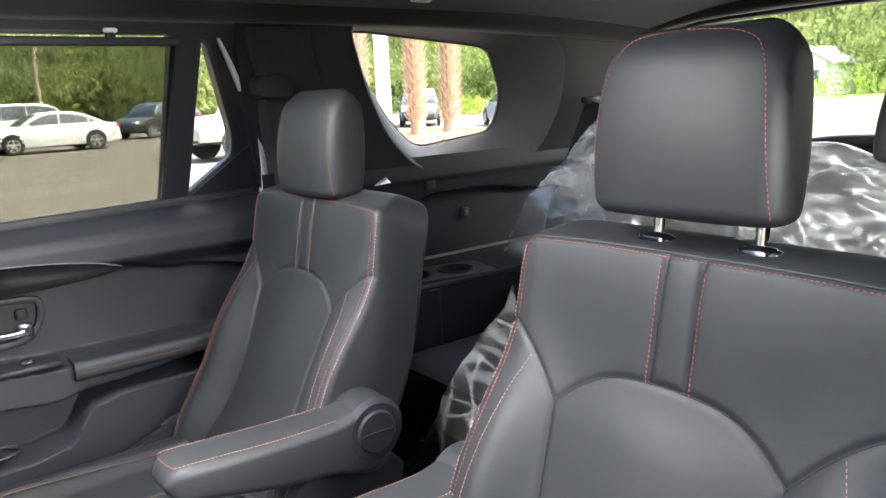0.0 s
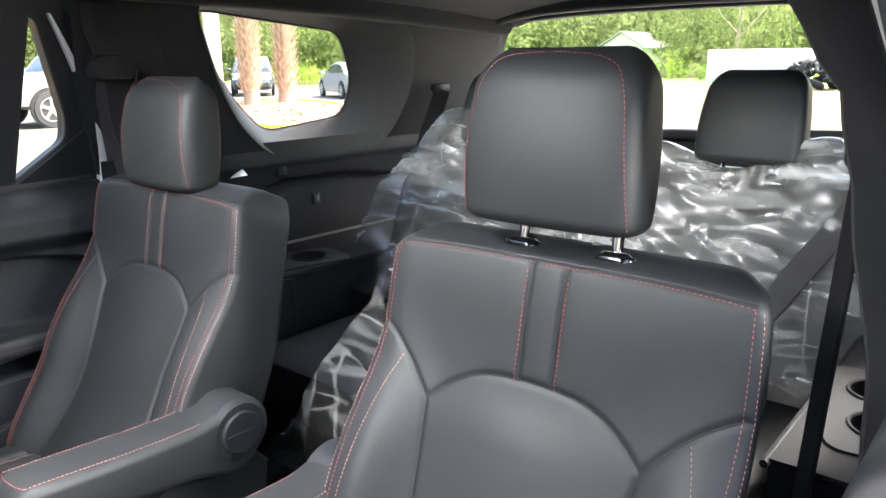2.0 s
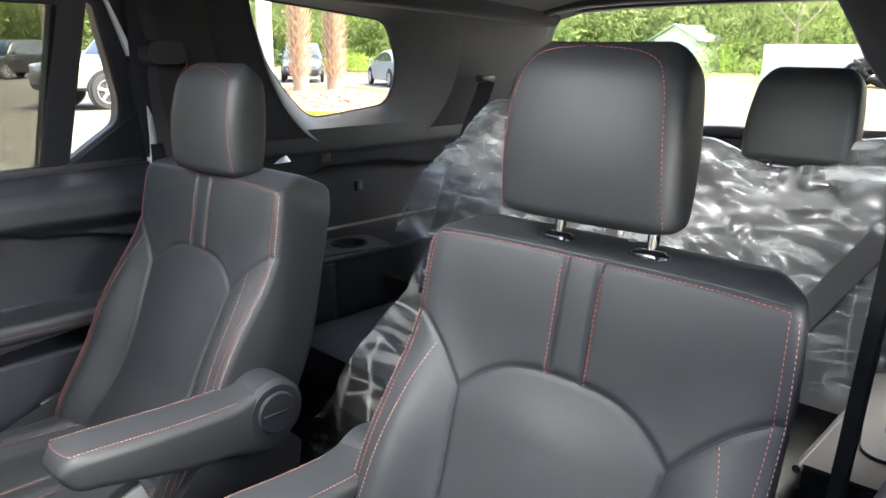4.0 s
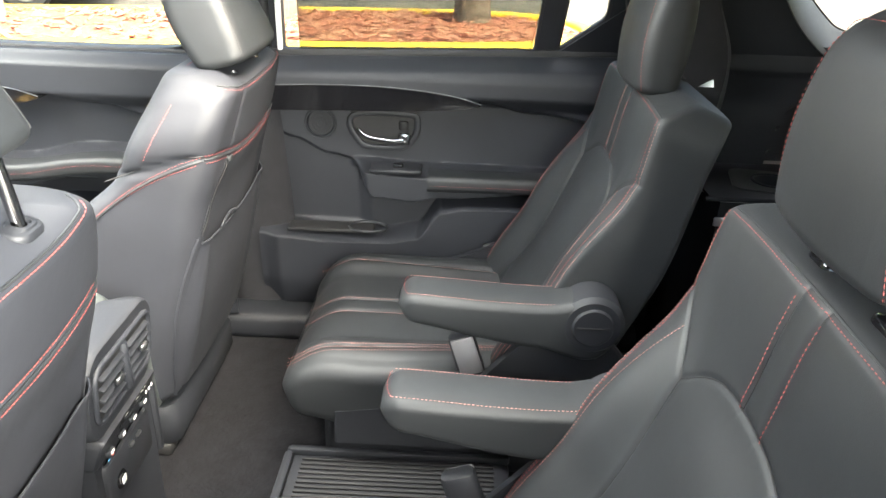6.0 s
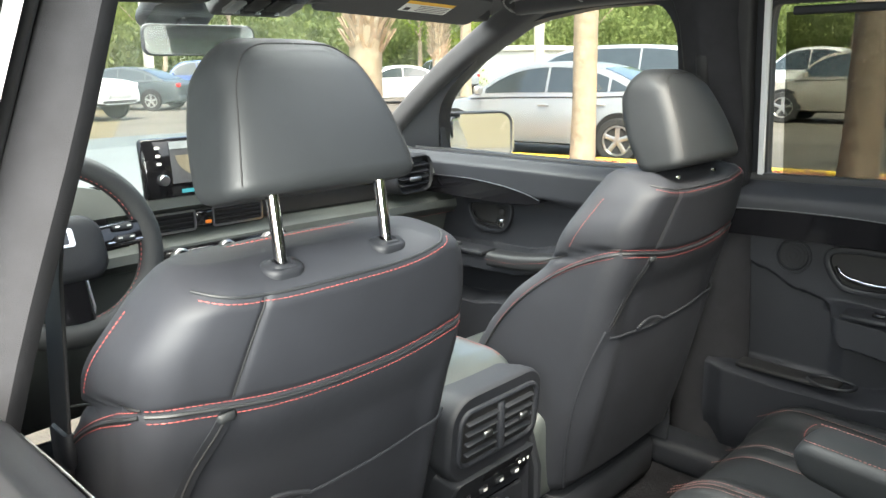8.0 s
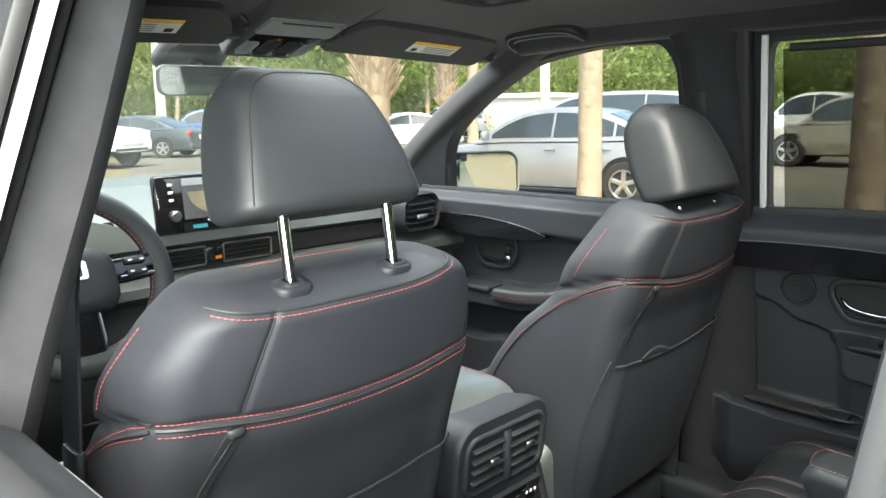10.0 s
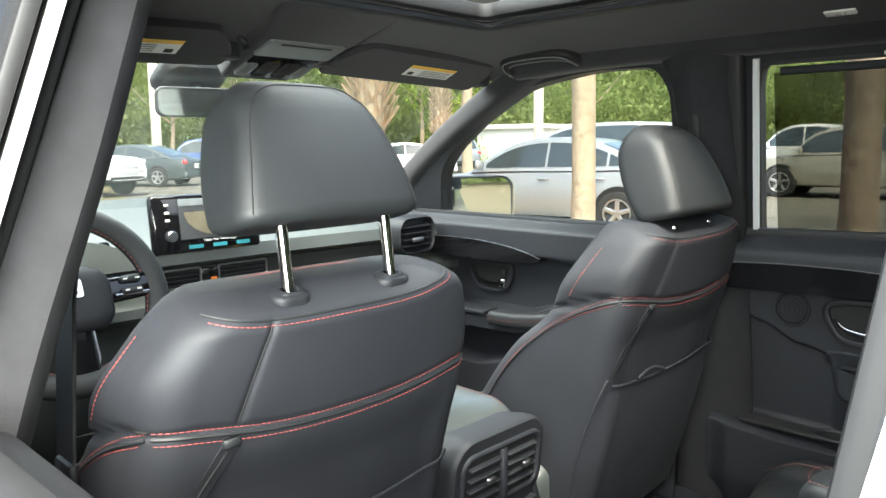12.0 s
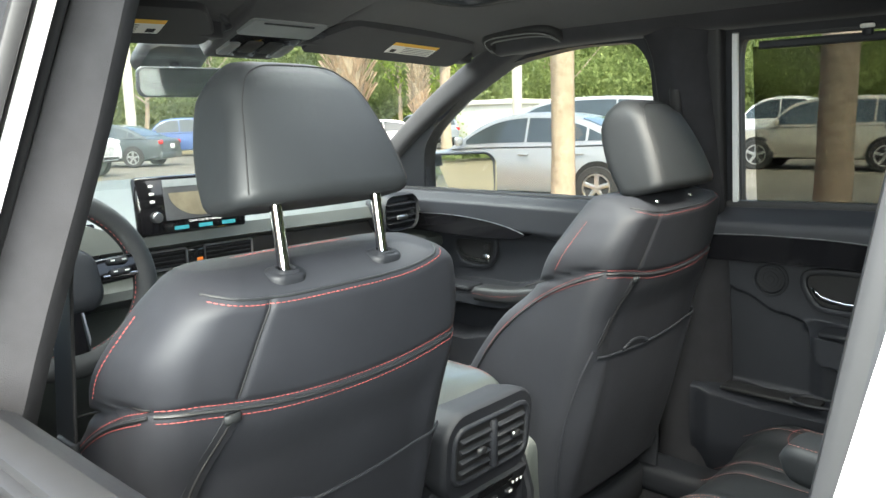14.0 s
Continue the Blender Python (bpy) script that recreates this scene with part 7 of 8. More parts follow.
tag = thing("warning_tag", (-0.17, 0.06, 0.90), "orange paper tag in a clear bag beside the arm rest", "paper tag")
rag = []
for j in range(9):
    for i in range(5):
        rag.append((-0.165 + 0.012 * i + 0.006 * noise.noise(Vector((i, j * 0.7, 0))), 0.045 + 0.004 * i + 0.006 * noise.noise(Vector((i * 0.9, j, 3))), 0.85 + 0.013 * j))
mesh_object("paper", rag, [(j * 5 + i, j * 5 + i + 1, j * 5 + i + 6, j * 5 + i + 5) for j in range(8) for i in range(4)], material("orange_print", (0.75, 0.13, 0.04), 0.5, color2=(0.8, 0.55, 0.45), vary_scale=60), tag)


# ---------------------------------------------------------------- car park
ASPHALT = material("weathered_asphalt", (0.080, 0.073, 0.060), 0.9, spec=0.2, color2=(0.115, 0.106, 0.088), vary_scale=0.6, grain=0.6, grain_scale=90, bump=0.3, bump_scale=8)
CONCRETE = material("pale_concrete", (0.092, 0.076, 0.040), 0.9, spec=0.2, color2=(0.118, 0.098, 0.054), vary_scale=0.35, grain=0.4, grain_scale=60)
KERB_YELLOW = material("yellow_kerb_paint", (0.72, 0.47, 0.03), 0.7, vary=0.22, vary_scale=3, grain=0.4, grain_scale=40)
MULCH = material("red_bark_mulch", (0.20, 0.055, 0.030), 0.95, color2=(0.30, 0.11, 0.06), vary_scale=9, bump=1.0, bump_scale=14, grain=0.8, grain_scale=60)
CHIP = material("bark_chip", (0.22, 0.075, 0.045), 0.9, color2=(0.42, 0.22, 0.14), vary_scale=3)
BARK = material("palm_bark", (0.24, 0.19, 0.13), 0.9, color2=(0.32, 0.265, 0.19), vary_scale=5, bump=0.45, bump_scale=10, grain=0.5, grain_scale=60)
# copy of the bark with the shade on two backlit trunks in its colour
BARK_SHADED = material("shaded_palm_bark", (0.10, 0.080, 0.060), 0.9, color2=(0.16, 0.13, 0.10), vary_scale=5, bump=0.6, bump_scale=10, grain=0.5, grain_scale=60)
BOOT = material("palm_boots", (0.34, 0.25, 0.16), 0.85, color2=(0.52, 0.42, 0.30), vary_scale=6, bump=0.5, bump_scale=14)


def leaf_material(name, dark, light, scale):
    """Thin leaves: half of the light is thrown back, half comes through."""
    m = material(name, dark, 0.6, color2=light, vary_scale=scale, per_object=0.12)
    n, l = m.node_tree.nodes, m.node_tree.links
    b = n["Principled BSDF"]
    through_leaf = n.new("ShaderNodeBsdfTranslucent")
    l.new(b.inputs["Base Color"].links[0].from_socket, through_leaf.inputs["Color"])
    b.inputs["Specular IOR Level"].default_value = 0.15
    mix = n.new("ShaderNodeMixShader")
    mix.inputs[0].default_value = 0.5
    l.new(b.outputs[0], mix.inputs[1])
    l.new(through_leaf.outputs[0], mix.inputs[2])
    l.new(mix.outputs[0], n["Material Output"].inputs[0])
    return m


LEAF = leaf_material("tree_leaves", (0.105, 0.145, 0.045), (0.23, 0.27, 0.10), 0.25)
LEAF_BRIGHT = leaf_material("bright_leaves", (0.15, 0.22, 0.035), (0.30, 0.38, 0.08), 0.3)
GRASS = material("mown_grass", (0.10, 0.19, 0.03), 0.9, color2=(0.17, 0.27, 0.05), vary_scale=0.8, grain=0.8, grain_scale=30)
STEEL_POLE = material("pale_painted_steel", (0.55, 0.52, 0.42), 0.5, vary=0.08, vary_scale=2)
TYRE = material("tyre_rubber", (0.02, 0.02, 0.02), 0.8, vary=0.2)
ALLOY = material("alloy_wheel", (0.5, 0.5, 0.5), 0.3, metal=0.9, vary=0.1)
CAR_GLASS = material("dark_car_glass", (0.03, 0.04, 0.045), 0.05, spec=0.6, vary=0.1)
LAMP_RED = material("red_tail_lamp", (0.55, 0.02, 0.02), 0.2, vary=0.05, coat=0.5)
LAMP_CLEAR = material("clear_head_lamp", (0.7, 0.72, 0.74), 0.12, vary=0.05, coat=0.5)


def paint(name, c, metal=0.0):
    return material(name, c, 0.32, metal=metal, coat=0.45, vary=0.05, vary_scale=2)


PAINTS = {
    "white": paint("white_paint", (0.55, 0.56, 0.56)), "silver": paint("silver_paint", (0.27, 0.28, 0.29), 0.3), "gold": paint("pale_gold_paint", (0.30, 0.28, 0.24), 0.3),
    "dark": paint("dark_green_grey_paint", (0.035, 0.045, 0.05)), "black": paint("black_paint", (0.012, 0.012, 0.014)), "blue": paint("blue_paint", (0.03, 0.07, 0.20)), "grey": paint("grey_paint", (0.20, 0.22, 0.24), 0.2),
    "red": paint("red_paint", (0.45, 0.02, 0.02)),
}

# ground: one sheet to the horizon, finer near the car
gs = [-900, -300, -120, -60, -30, -12, 0, 12, 30, 60, 120, 300, 900]
verts = [(x, y, GROUND) for y in gs for x in gs]
faces = [(j * 13 + i, j * 13 + i + 1, (j + 1) * 13 + i + 1, (j + 1) * 13 + i) for j in range(12) for i in range(12)]
tagged(mesh_object("ground", verts, faces, ASPHALT, smooth=False), "grey weathered asphalt of a car park", "ground", kind="structure")


def slab(name, outline, z, h, mat, label, category):
    pts = [Vector((a, b, z)) for a, b in outline]
    v, f = extrude(pts, (0, 0, h), min(0.02, h * 0.4))
    return tagged(mesh_object(name, v, f, mat), label, category, kind="structure")


slab("pavement", [(-60, -14.0), (10.5, -14.5), (14, -19.0), (60, -40), (60, -75), (-60, -75)], GROUND - 0.02, 0.026, CONCRETE, "pale sandy concrete yard behind the car", "pavement")
slab("pavement", [(-40, 13), (4.5, 13.5), (13, 32), (60, 36), (60, 60), (-40, 60)], GROUND - 0.02, 0.026, CONCRETE, "pale concrete lane ahead of the car", "pavement")


def kerb_island(outline, label, chips, seed):
    """A raised bed of bark mulch inside a painted kerb."""
    loop = [Vector((a, b, 0)) for a, b in loop2(outline, 3)]
    isl = thing("kerb_island", (loop[0].x, loop[0].y, GROUND), label, "kerb island", "kerb islands")
    mesh_object("kerb", *sweep([p + Vector((0, 0, GROUND + 0.07)) for p in loop], rounded(0.085, 0.075, 0.03, 3), closed=True), KERB_YELLOW, isl, "yellow painted kerb")
    c = sum(loop, Vector()) / len(loop)
    rows = []
    for k, t in enumerate(np.linspace(0.985, 0.02, 16)):
        rows.append([Vector((c.x + (p.x - c.x) * t, c.y + (p.y - c.y) * t, GROUND + 0.09 + 0.10 * (1 - t) + 0.03 * noise.noise(Vector((p.x * t * 3, p.y * 3, k))))) for p in loop])
    mesh_object("mulch_bed", *rings(rows), MULCH, isl, "red bark mulch")
    rnd = random.Random(seed)
    out = []
    for _ in range(chips):
        a, b = rnd.choice(loop), rnd.random() ** 0.5 * 0.94
        x, y = c.x + (a.x - c.x) * b + rnd.uniform(-0.1, 0.1), c.y + (a.y - c.y) * b + rnd.uniform(-0.3, 0.3)
        m = pose(0, 0, 0, rnd.uniform(-25, 25), rnd.uniform(-25, 25), rnd.uniform(0, 180))
        out.append(box(x, y, GROUND + 0.12 + 0.09 * (1 - b), rnd.uniform(0.02, 0.05), rnd.uniform(0.06, 0.16), 0.012, 0.003, m))
    tagged(mesh_object("bark_chips", *join(*out), CHIP, isl, smooth=False), "loose red and tan bark chips", kind="stuff")


kerb_island([(6.75, -0.2), (7.3, -1.0), (8.2, -1.25), (9.0, -0.75), (9.15, 0.3), (8.9, 2.2), (8.0, 6.3), (6.6, 13.0), (5.2, 13.2), (5.4, 9.0), (6.3, 3.0)], "long kerbed island with red mulch and palm trees", 1500, 3)
kerb_island([(12.2, -9.3), (14.6, -9.4), (19.5, -11.0), (23.0, -15.0), (22.5, -18.0), (18.0, -16.8), (14.2, -13.9), (12.0, -10.6)], "yellow kerbed island with palms by the lane", 300, 5)


def palm(x, y, r, height, seed, booted, dark=False):
    """A cabbage palm: ringed trunk, leaf boots crossing below a crown of arching fronds."""
    p = thing("palm_tree", (x, y, GROUND), "tall palm tree with " + ("criss-crossed leaf bases on its trunk" if booted else ("a trunk darkened for shade" if dark else "rough grey-brown trunk")), "palm tree", "palm trees")
    rnd = random.Random(seed)
    rows = []
    n = 18
    for z in np.linspace(0, height, 60):
        k = r * (1 + 0.25 * math.exp(-z * 3) + (0.10 * sstep(height * 0.5, height, z)))
        rows.append([Vector((x + 0.05 * math.sin(z * 0.9 + seed) + k * (1 + 0.045 * noise.noise(Vector((math.cos(a) * 2, math.sin(a) * 2, z * 5 + seed)))) * math.cos(a),
                             y + k * (1 + 0.045 * noise.noise(Vector((math.cos(a) * 2 + 9, math.sin(a) * 2, z * 5 + seed)))) * math.sin(a), GROUND + z)) for a in np.linspace(0, 2 * math.pi, n + 1)[:-1]])
    mesh_object("trunk", *rings(rows), BARK_SHADED if dark else BARK, p)
    if booted:
        out = []
        z0 = 1.6 if booted == 1 else 0.5
        k = 0
        for z in np.arange(z0, height - 0.2, 0.16):
            k += 1
            for j in range(7):
                a = 2 * math.pi * (j + 0.5 * (k % 2)) / 7 + rnd.uniform(-0.08, 0.08)
                c, s = math.cos(a), math.sin(a)
                base = Vector((x + r * 0.9 * c, y + r * 0.9 * s, GROUND + z))
                tip = base + Vector((c * 0.20 + s * 0.12, s * 0.20 - c * 0.12, 0.34))
                tip2 = base + Vector((c * 0.20 - s * 0.12, s * 0.20 + c * 0.12, 0.34))
                for t in (tip, tip2):
                    d = Vector((-s, c, 0)) * 0.045
                    v = [base - d, base + d, base + Vector((0, 0, -0.03)), t - d * 0.45, t + d * 0.45, t - Vector((c, s, 0)) * 0.03]
                    out.append((v, [(0, 1, 4, 3), (1, 2, 5, 4), (2, 0, 3, 5), (0, 2, 1), (3, 4, 5)]))
        tagged(mesh_object("leaf_bases", *join(*out), BOOT, p, smooth=False), "pale criss-crossed old leaf bases", kind="stuff")
    out = []
    for k in range(26):
        a = rnd.uniform(0, 2 * math.pi)
        el = rnd.uniform(-0.4, 1.1)
        L = rnd.uniform(1.2, 1.7)
        d = Vector((math.cos(a), math.sin(a), 0))
        q = Vector((x, y, GROUND + height))
        line = [q + d * (t * L) + Vector((0, 0, math.sin(el) * t * L - 0.7 * t * t * L)) for t in np.linspace(0, 1, 5)]
        s = Vector((-d.y, d.x, 0))
        for t in range(14):
            b = (t - 6.5) / 6.5
            base, tipd = line[3], (line[4] - line[3]).normalized() * 0.9 + s * b * 1.0
            tip = base + tipd.normalized() * rnd.uniform(0.6, 0.8) + Vector((0, 0, -0.12 * abs(b)))
            w = s * 0.02
            out.append(([base - w, base + w, (base + tip) / 2 + w * 1.6 + Vector((0, 0, 0.03)), tip], [(0, 1, 2), (0, 2, 3)]))
        out.append(sweep(line[:4], circle(0.018, 5)))
    tagged(mesh_object("fronds", *join(*out), LEAF_BRIGHT, p, smooth=False), "arching green fan fronds", kind="stuff")


palm(6.95, 5.25, 0.145, 7.0, 1, 0)
palm(7.95, 2.40, 0.185, 7.0, 2, 0, True)
palm(8.45, 0.18, 0.20, 7.0, 3, 0, True)
palm(6.5, 8.7, 0.24, 5.5, 4, 1)
palm(19.4, -14.1, 0.24, 6.5, 5, 2)
palm(19.6, -15.7, 0.27, 6.0, 6, 2)
palm(19.6, -12.0, 0.26, 6.5, 7, 1)
palm(17.0, 17.5, 0.22, 6.0, 8, 1)
palm(26.0, 24.5, 0.25, 6.0, 9, 0)


def crown(rnd, c, r, n, size):
    out = []
    lobes = [(c + Vector((rnd.gauss(0, r * 0.45), rnd.gauss(0, r * 0.45), rnd.gauss(0, r * 0.30))), r * rnd.uniform(0.35, 0.6)) for _ in range(9)]
    for _ in range(n):
        lc, lr = rnd.choice(lobes)
        d = Vector((rnd.gauss(0, 1), rnd.gauss(0, 1), rnd.gauss(0, 1))).normalized()
        p = lc + d * lr * rnd.uniform(0.75, 1.05)
        m = pose(0, 0, 0, rnd.uniform(0, 360), rnd.uniform(0, 360), rnd.uniform(0, 360)).to_3x3()
        s = size * rnd.uniform(0.6, 1.3)
        out.append(([p + m @ Vector(q) * s for q in ((-0.5, 0, 0), (0, -0.28, 0.06), (0.5, 0, 0), (0, 0.28, 0.06))], [(0, 1, 2, 3)]))
    return out


def tree(x, y, h, r, seed, mat=LEAF, n=900, size=0.42):
    rnd = random.Random(seed)
    t = thing("tree", (x, y, GROUND), "leafy green tree with uneven open crown", "tree", "trees round the car park")
    base = Vector((x, y, GROUND))
    top = base + Vector((rnd.uniform(-0.5, 0.5), rnd.uniform(-0.5, 0.5), h * 0.6))
    pieces = [sweep(smooth_line([base, base.lerp(top, 0.5) + Vector((0.2, 0.1, 0)), top], 2), circle(0.22, 8), up=(1, 0, 0), scale=lambda q: 1 - 0.55 * q)]
    for k in range(6):
        a = rnd.uniform(0, 6.28)
        s = base.lerp(top, rnd.uniform(0.55, 0.95))
        pieces.append(sweep([s, s + Vector((math.cos(a) * r * 0.3, math.sin(a) * r * 0.3, r * 0.25)), s + Vector((math.cos(a) * r * 0.6, math.sin(a) * r * 0.6, r * 0.6))], circle(0.08, 6), up=(0.3, 0.2, 1), scale=lambda q: 1 - 0.7 * q))
    mesh_object("trunk", *join(*pieces), BARK, t)
    tagged(mesh_object("crown", *join(*crown(rnd, base + Vector((0, 0, h * 0.68)), r, n, size)), mat, t, smooth=False), "green leaves", kind="stuff")


rnd_t = random.Random(11)
for k in range(22):
    ang = radians(8 + 172 * k / 21 + rnd_t.uniform(-3, 3))
    dist = rnd_t.uniform(54, 64)
    if 148 < math.degrees(ang) < 161:
        continue
    tree(dist * math.sin(ang), dist * math.cos(ang), rnd_t.uniform(9, 13), rnd_t.uniform(4.5, 6.5), 40 + k, LEAF_BRIGHT if k % 5 == 0 else LEAF, 3200, 0.30)


def woods():
    """Dense belt of far trees and undergrowth behind the car park."""
    rnd = random.Random(21)
    out = []
    for k in range(80):
        ang = radians(0 + 182 * k / 79)
        for d, h, r, n in ((76, 10, 6.5, 1000), (69, 3.0, 3.4, 600)):
            dd = d + rnd.uniform(-3, 3)
            out += crown(rnd, Vector((dd * math.sin(ang), dd * math.cos(ang), GROUND + h + rnd.uniform(-1, 1))), r, n, 0.6)
    ob = mesh_object("woods", *join(*out), LEAF, smooth=False)
    tagged(ob, "dense belt of far green woods", "woods", kind="stuff")
    # deep shade between the far trunks
    rows = [[Vector((84 * math.sin(a), 84 * math.cos(a), z)) for z in (GROUND, 6, 12 + 1.5 * math.sin(a * 23))] for a in np.linspace(radians(-4), radians(186), 90)]
    ob = mesh_object("woods_backdrop", *rings(rows, closed=False), LEAF)
    tagged(ob, "dark wooded distance", "backdrop", kind="structure")


woods()


def hedge(x0, y0, x1, y1, h, seed):
    rnd = random.Random(seed)
    out = []
    L = math.hypot(x1 - x0, y1 - y0)
    for k in range(int(L * 1.2) + 1):
        t = k / max(1, int(L * 1.2))
        out += crown(rnd, Vector((x0 + (x1 - x0) * t, y0 + (y1 - y0) * t, GROUND + h * 0.5)), h * 0.75, 130, 0.2)
    ob = mesh_object("hedge", *join(*out), LEAF_BRIGHT, smooth=False)
    tagged(ob, "low bright green hedge beside the lane", "hedge", group="hedges", kind="stuff")


hedge(38, -33, 48, -38, 1.3, 1)
hedge(22, -48, 30, -52, 1.6, 2)
hedge(12, -52, 20, -53, 1.0, 3)
hedge(36, 36, 48, 24, 2.0, 4)
hedge(22.5, -55, 25.0, -55.5, 2.4, 4)
slab("lawn", [(8, -46), (26, -44), (50, -34), (58, -40), (40, -60), (8, -64)], GROUND - 0.01, 0.03, GRASS, "green mown lawn beyond the yard", "lawn")


# ---------------------------------------------------------------- vehicles
STYLES = {
    # stations of (y, half width, shoulder height); cabin (y of screen foot, roof front, roof rear, tail foot), roof height
    "sedan": dict(body=[(-2.38, 0.70, 0.86), (-2.30, 0.80, 0.96), (-1.75, 0.90, 1.0), (-0.9, 0.91, 0.97), (0.4, 0.91, 0.95), (1.15, 0.90, 0.92), (1.9, 0.86, 0.80), (2.25, 0.78, 0.68), (2.40, 0.60, 0.58)], cabin=(1.15, 0.35, -0.95, -1.85), roof=1.45, ground=0.20, wheel=0.33, base=1.40),
    "suv": dict(body=[(-2.35, 0.78, 0.95), (-2.28, 0.88, 1.08), (-1.6, 0.93, 1.10), (0.4, 0.93, 1.06), (1.15, 0.92, 1.05), (1.9, 0.88, 0.98), (2.25, 0.82, 0.85), (2.36, 0.70, 0.70)], cabin=(1.20, 0.55, -1.85, -2.25), roof=1.74, ground=0.26, wheel=0.37, base=1.42),
    "pickup": dict(body=[(-2.85, 0.93, 1.10), (-2.80, 0.96, 1.20), (-1.0, 0.98, 1.20), (0.6, 0.98, 1.18), (1.4, 0.97, 1.17), (2.2, 0.95, 1.12), (2.65, 0.90, 1.05), (2.78, 0.80, 0.85)], cabin=(1.45, 0.75, -0.75, -1.10), roof=1.92, ground=0.36, wheel=0.42, base=1.80),
    "van": dict(body=[(-2.45, 0.88, 1.10), (-2.40, 0.95, 1.18), (-1.6, 0.98, 1.18), (0.6, 0.98, 1.12), (1.5, 0.97, 1.08), (2.1, 0.92, 0.95), (2.45, 0.80, 0.80)], cabin=(1.85, 1.05, -2.10, -2.40), roof=1.85, ground=0.24, wheel=0.36, base=1.50),
}


def vehicle(style, color, x, y, heading, label, category="car", group="parked cars"):
    """heading: degrees that the nose is turned from straight ahead towards the right-hand side."""
    s, mat = STYLES[style], PAINTS[color]
    car = thing(category.replace(" ", "_") if category != "car" else "car", (x, y, GROUND), label, category, group)
    m = Matrix.Translation((x, y, GROUND)) @ pose(0, 0, 0, 0, 0, -heading)
    at = lambda a, b, c: m @ Vector((a, b, c))
    g = s["ground"]
    rows = []
    st = s["body"]
    fine = [(p.x, p.y, p.z) for p in smooth_line(st, 2)]
    for yy, w, t in fine:
        lo = g + 0.10 * sstep(1.6, 2.4, abs(yy))
        prof = [(0.70, lo), (0.96, lo + 0.05), (1.0, lo + 0.22), (1.0, lo + (t - lo) * 0.55), (0.985, lo + (t - lo) * 0.72), (0.95, t - 0.045), (0.88, t - 0.008), (0.5, t + 0.012), (0, t + 0.018)]
        half = [(a * w, c) for a, c in prof]
        ring = [at(a, yy, c) for a, c in half] + [at(-a, yy, c) for a, c in half[-2::-1]]
        rows.append(ring)
    mesh_object("body", *rings(rows), mat, car)
    yf, rf, rr, yb = s["cabin"]
    R = s["roof"]
    bw = lambda yy: np.interp(yy, [p[0] for p in st], [p[1] for p in st])
    bt = lambda yy: np.interp(yy, [p[0] for p in st], [p[2] for p in st])
    crest = [(p.x, p.y) for p in smooth_line([(yf, bt(yf), 0), (rf + 0.12, R - 0.06, 0), ((rf + rr) / 2, R + 0.035, 0), (rr - 0.10, R - 0.06, 0), (yb, bt(yb), 0)], 3)][::-1]
    top_at = lambda yy: np.interp(yy, [p[0] for p in crest], [p[1] for p in crest])
    def wide(yy, z):
        """half width of the cabin at a height"""
        return bw(yy) * (0.955 - 0.20 * (z - bt(yy)) / (R - bt(yy)))
    rows = []
    for yy in np.linspace(yf, yb, 30):
        h, lo = top_at(yy), bt(yy) - 0.02
        half = [(wide(yy, lo + (h - lo) * k) * q, lo + (h - lo) * k) for k, q in ((0, 1), (0.4, 1), (0.8, 1), (0.93, 0.985), (0.985, 0.94), (1.0, 0.80))]
        rows.append([at(p, yy, q) for p, q in half] + [at(0, yy, h + 0.008)] + [at(-p, yy, q) for p, q in half[::-1]])
    mesh_object("cabin", *rings(rows), mat, car)
    # side glass: panes between the pillars, cut to the roofline
    cuts = {"sedan": (0.0, 0.46, 0.88, 1.0), "suv": (0.0, 0.36, 0.68, 1.0), "pickup": (0.0, 0.50, 0.98), "van": (0.0, 0.34, 0.66, 1.0)}[style]
    span = [yy for yy in np.linspace(yf, yb, 120) if top_at(yy) - bt(yy) > 0.17]
    y0, y1 = span[0], span[-1]
    for sd in (1, -1):
        for c0, c1 in zip(cuts, cuts[1:]):
            ys = np.linspace(y0 + (y1 - y0) * c0 - 0.022, y0 + (y1 - y0) * c1 + 0.022, 9)
            low = [(yy, bt(yy) + 0.045) for yy in ys]
            high = [(yy, max(top_at(yy) - 0.085, bt(yy) + 0.06)) for yy in ys]
            pts = [at(sd * (wide(yy, z) + 0.009), yy, z) for yy, z in low + high[::-1]]
            mesh_object("side_window", *extrude(pts, m.to_3x3() @ Vector((-sd * 0.02, 0, 0))), CAR_GLASS, car, "dark side glass", smooth=False)
    for ya, yb_, n in ((yf, rf, "windscreen"), (yb, rr, "rear_screen")):
        line = [ya + (yb_ - ya) * t for t in np.linspace(0.10, 0.88, 7)]
        edge = [(wide(yy, top_at(yy)) * 0.84, yy, top_at(yy) + 0.010) for yy in line]
        rows = [[at(p, yy, z), at(p * 0.5, yy, z + 0.010), at(-p * 0.5, yy, z + 0.010), at(-p, yy, z), at(-p, yy, z - 0.02), at(p, yy, z - 0.02)] for p, yy, z in edge]
        mesh_object(n, *rings(rows), CAR_GLASS, car, "dark screen glass")
    wr = s["wheel"]
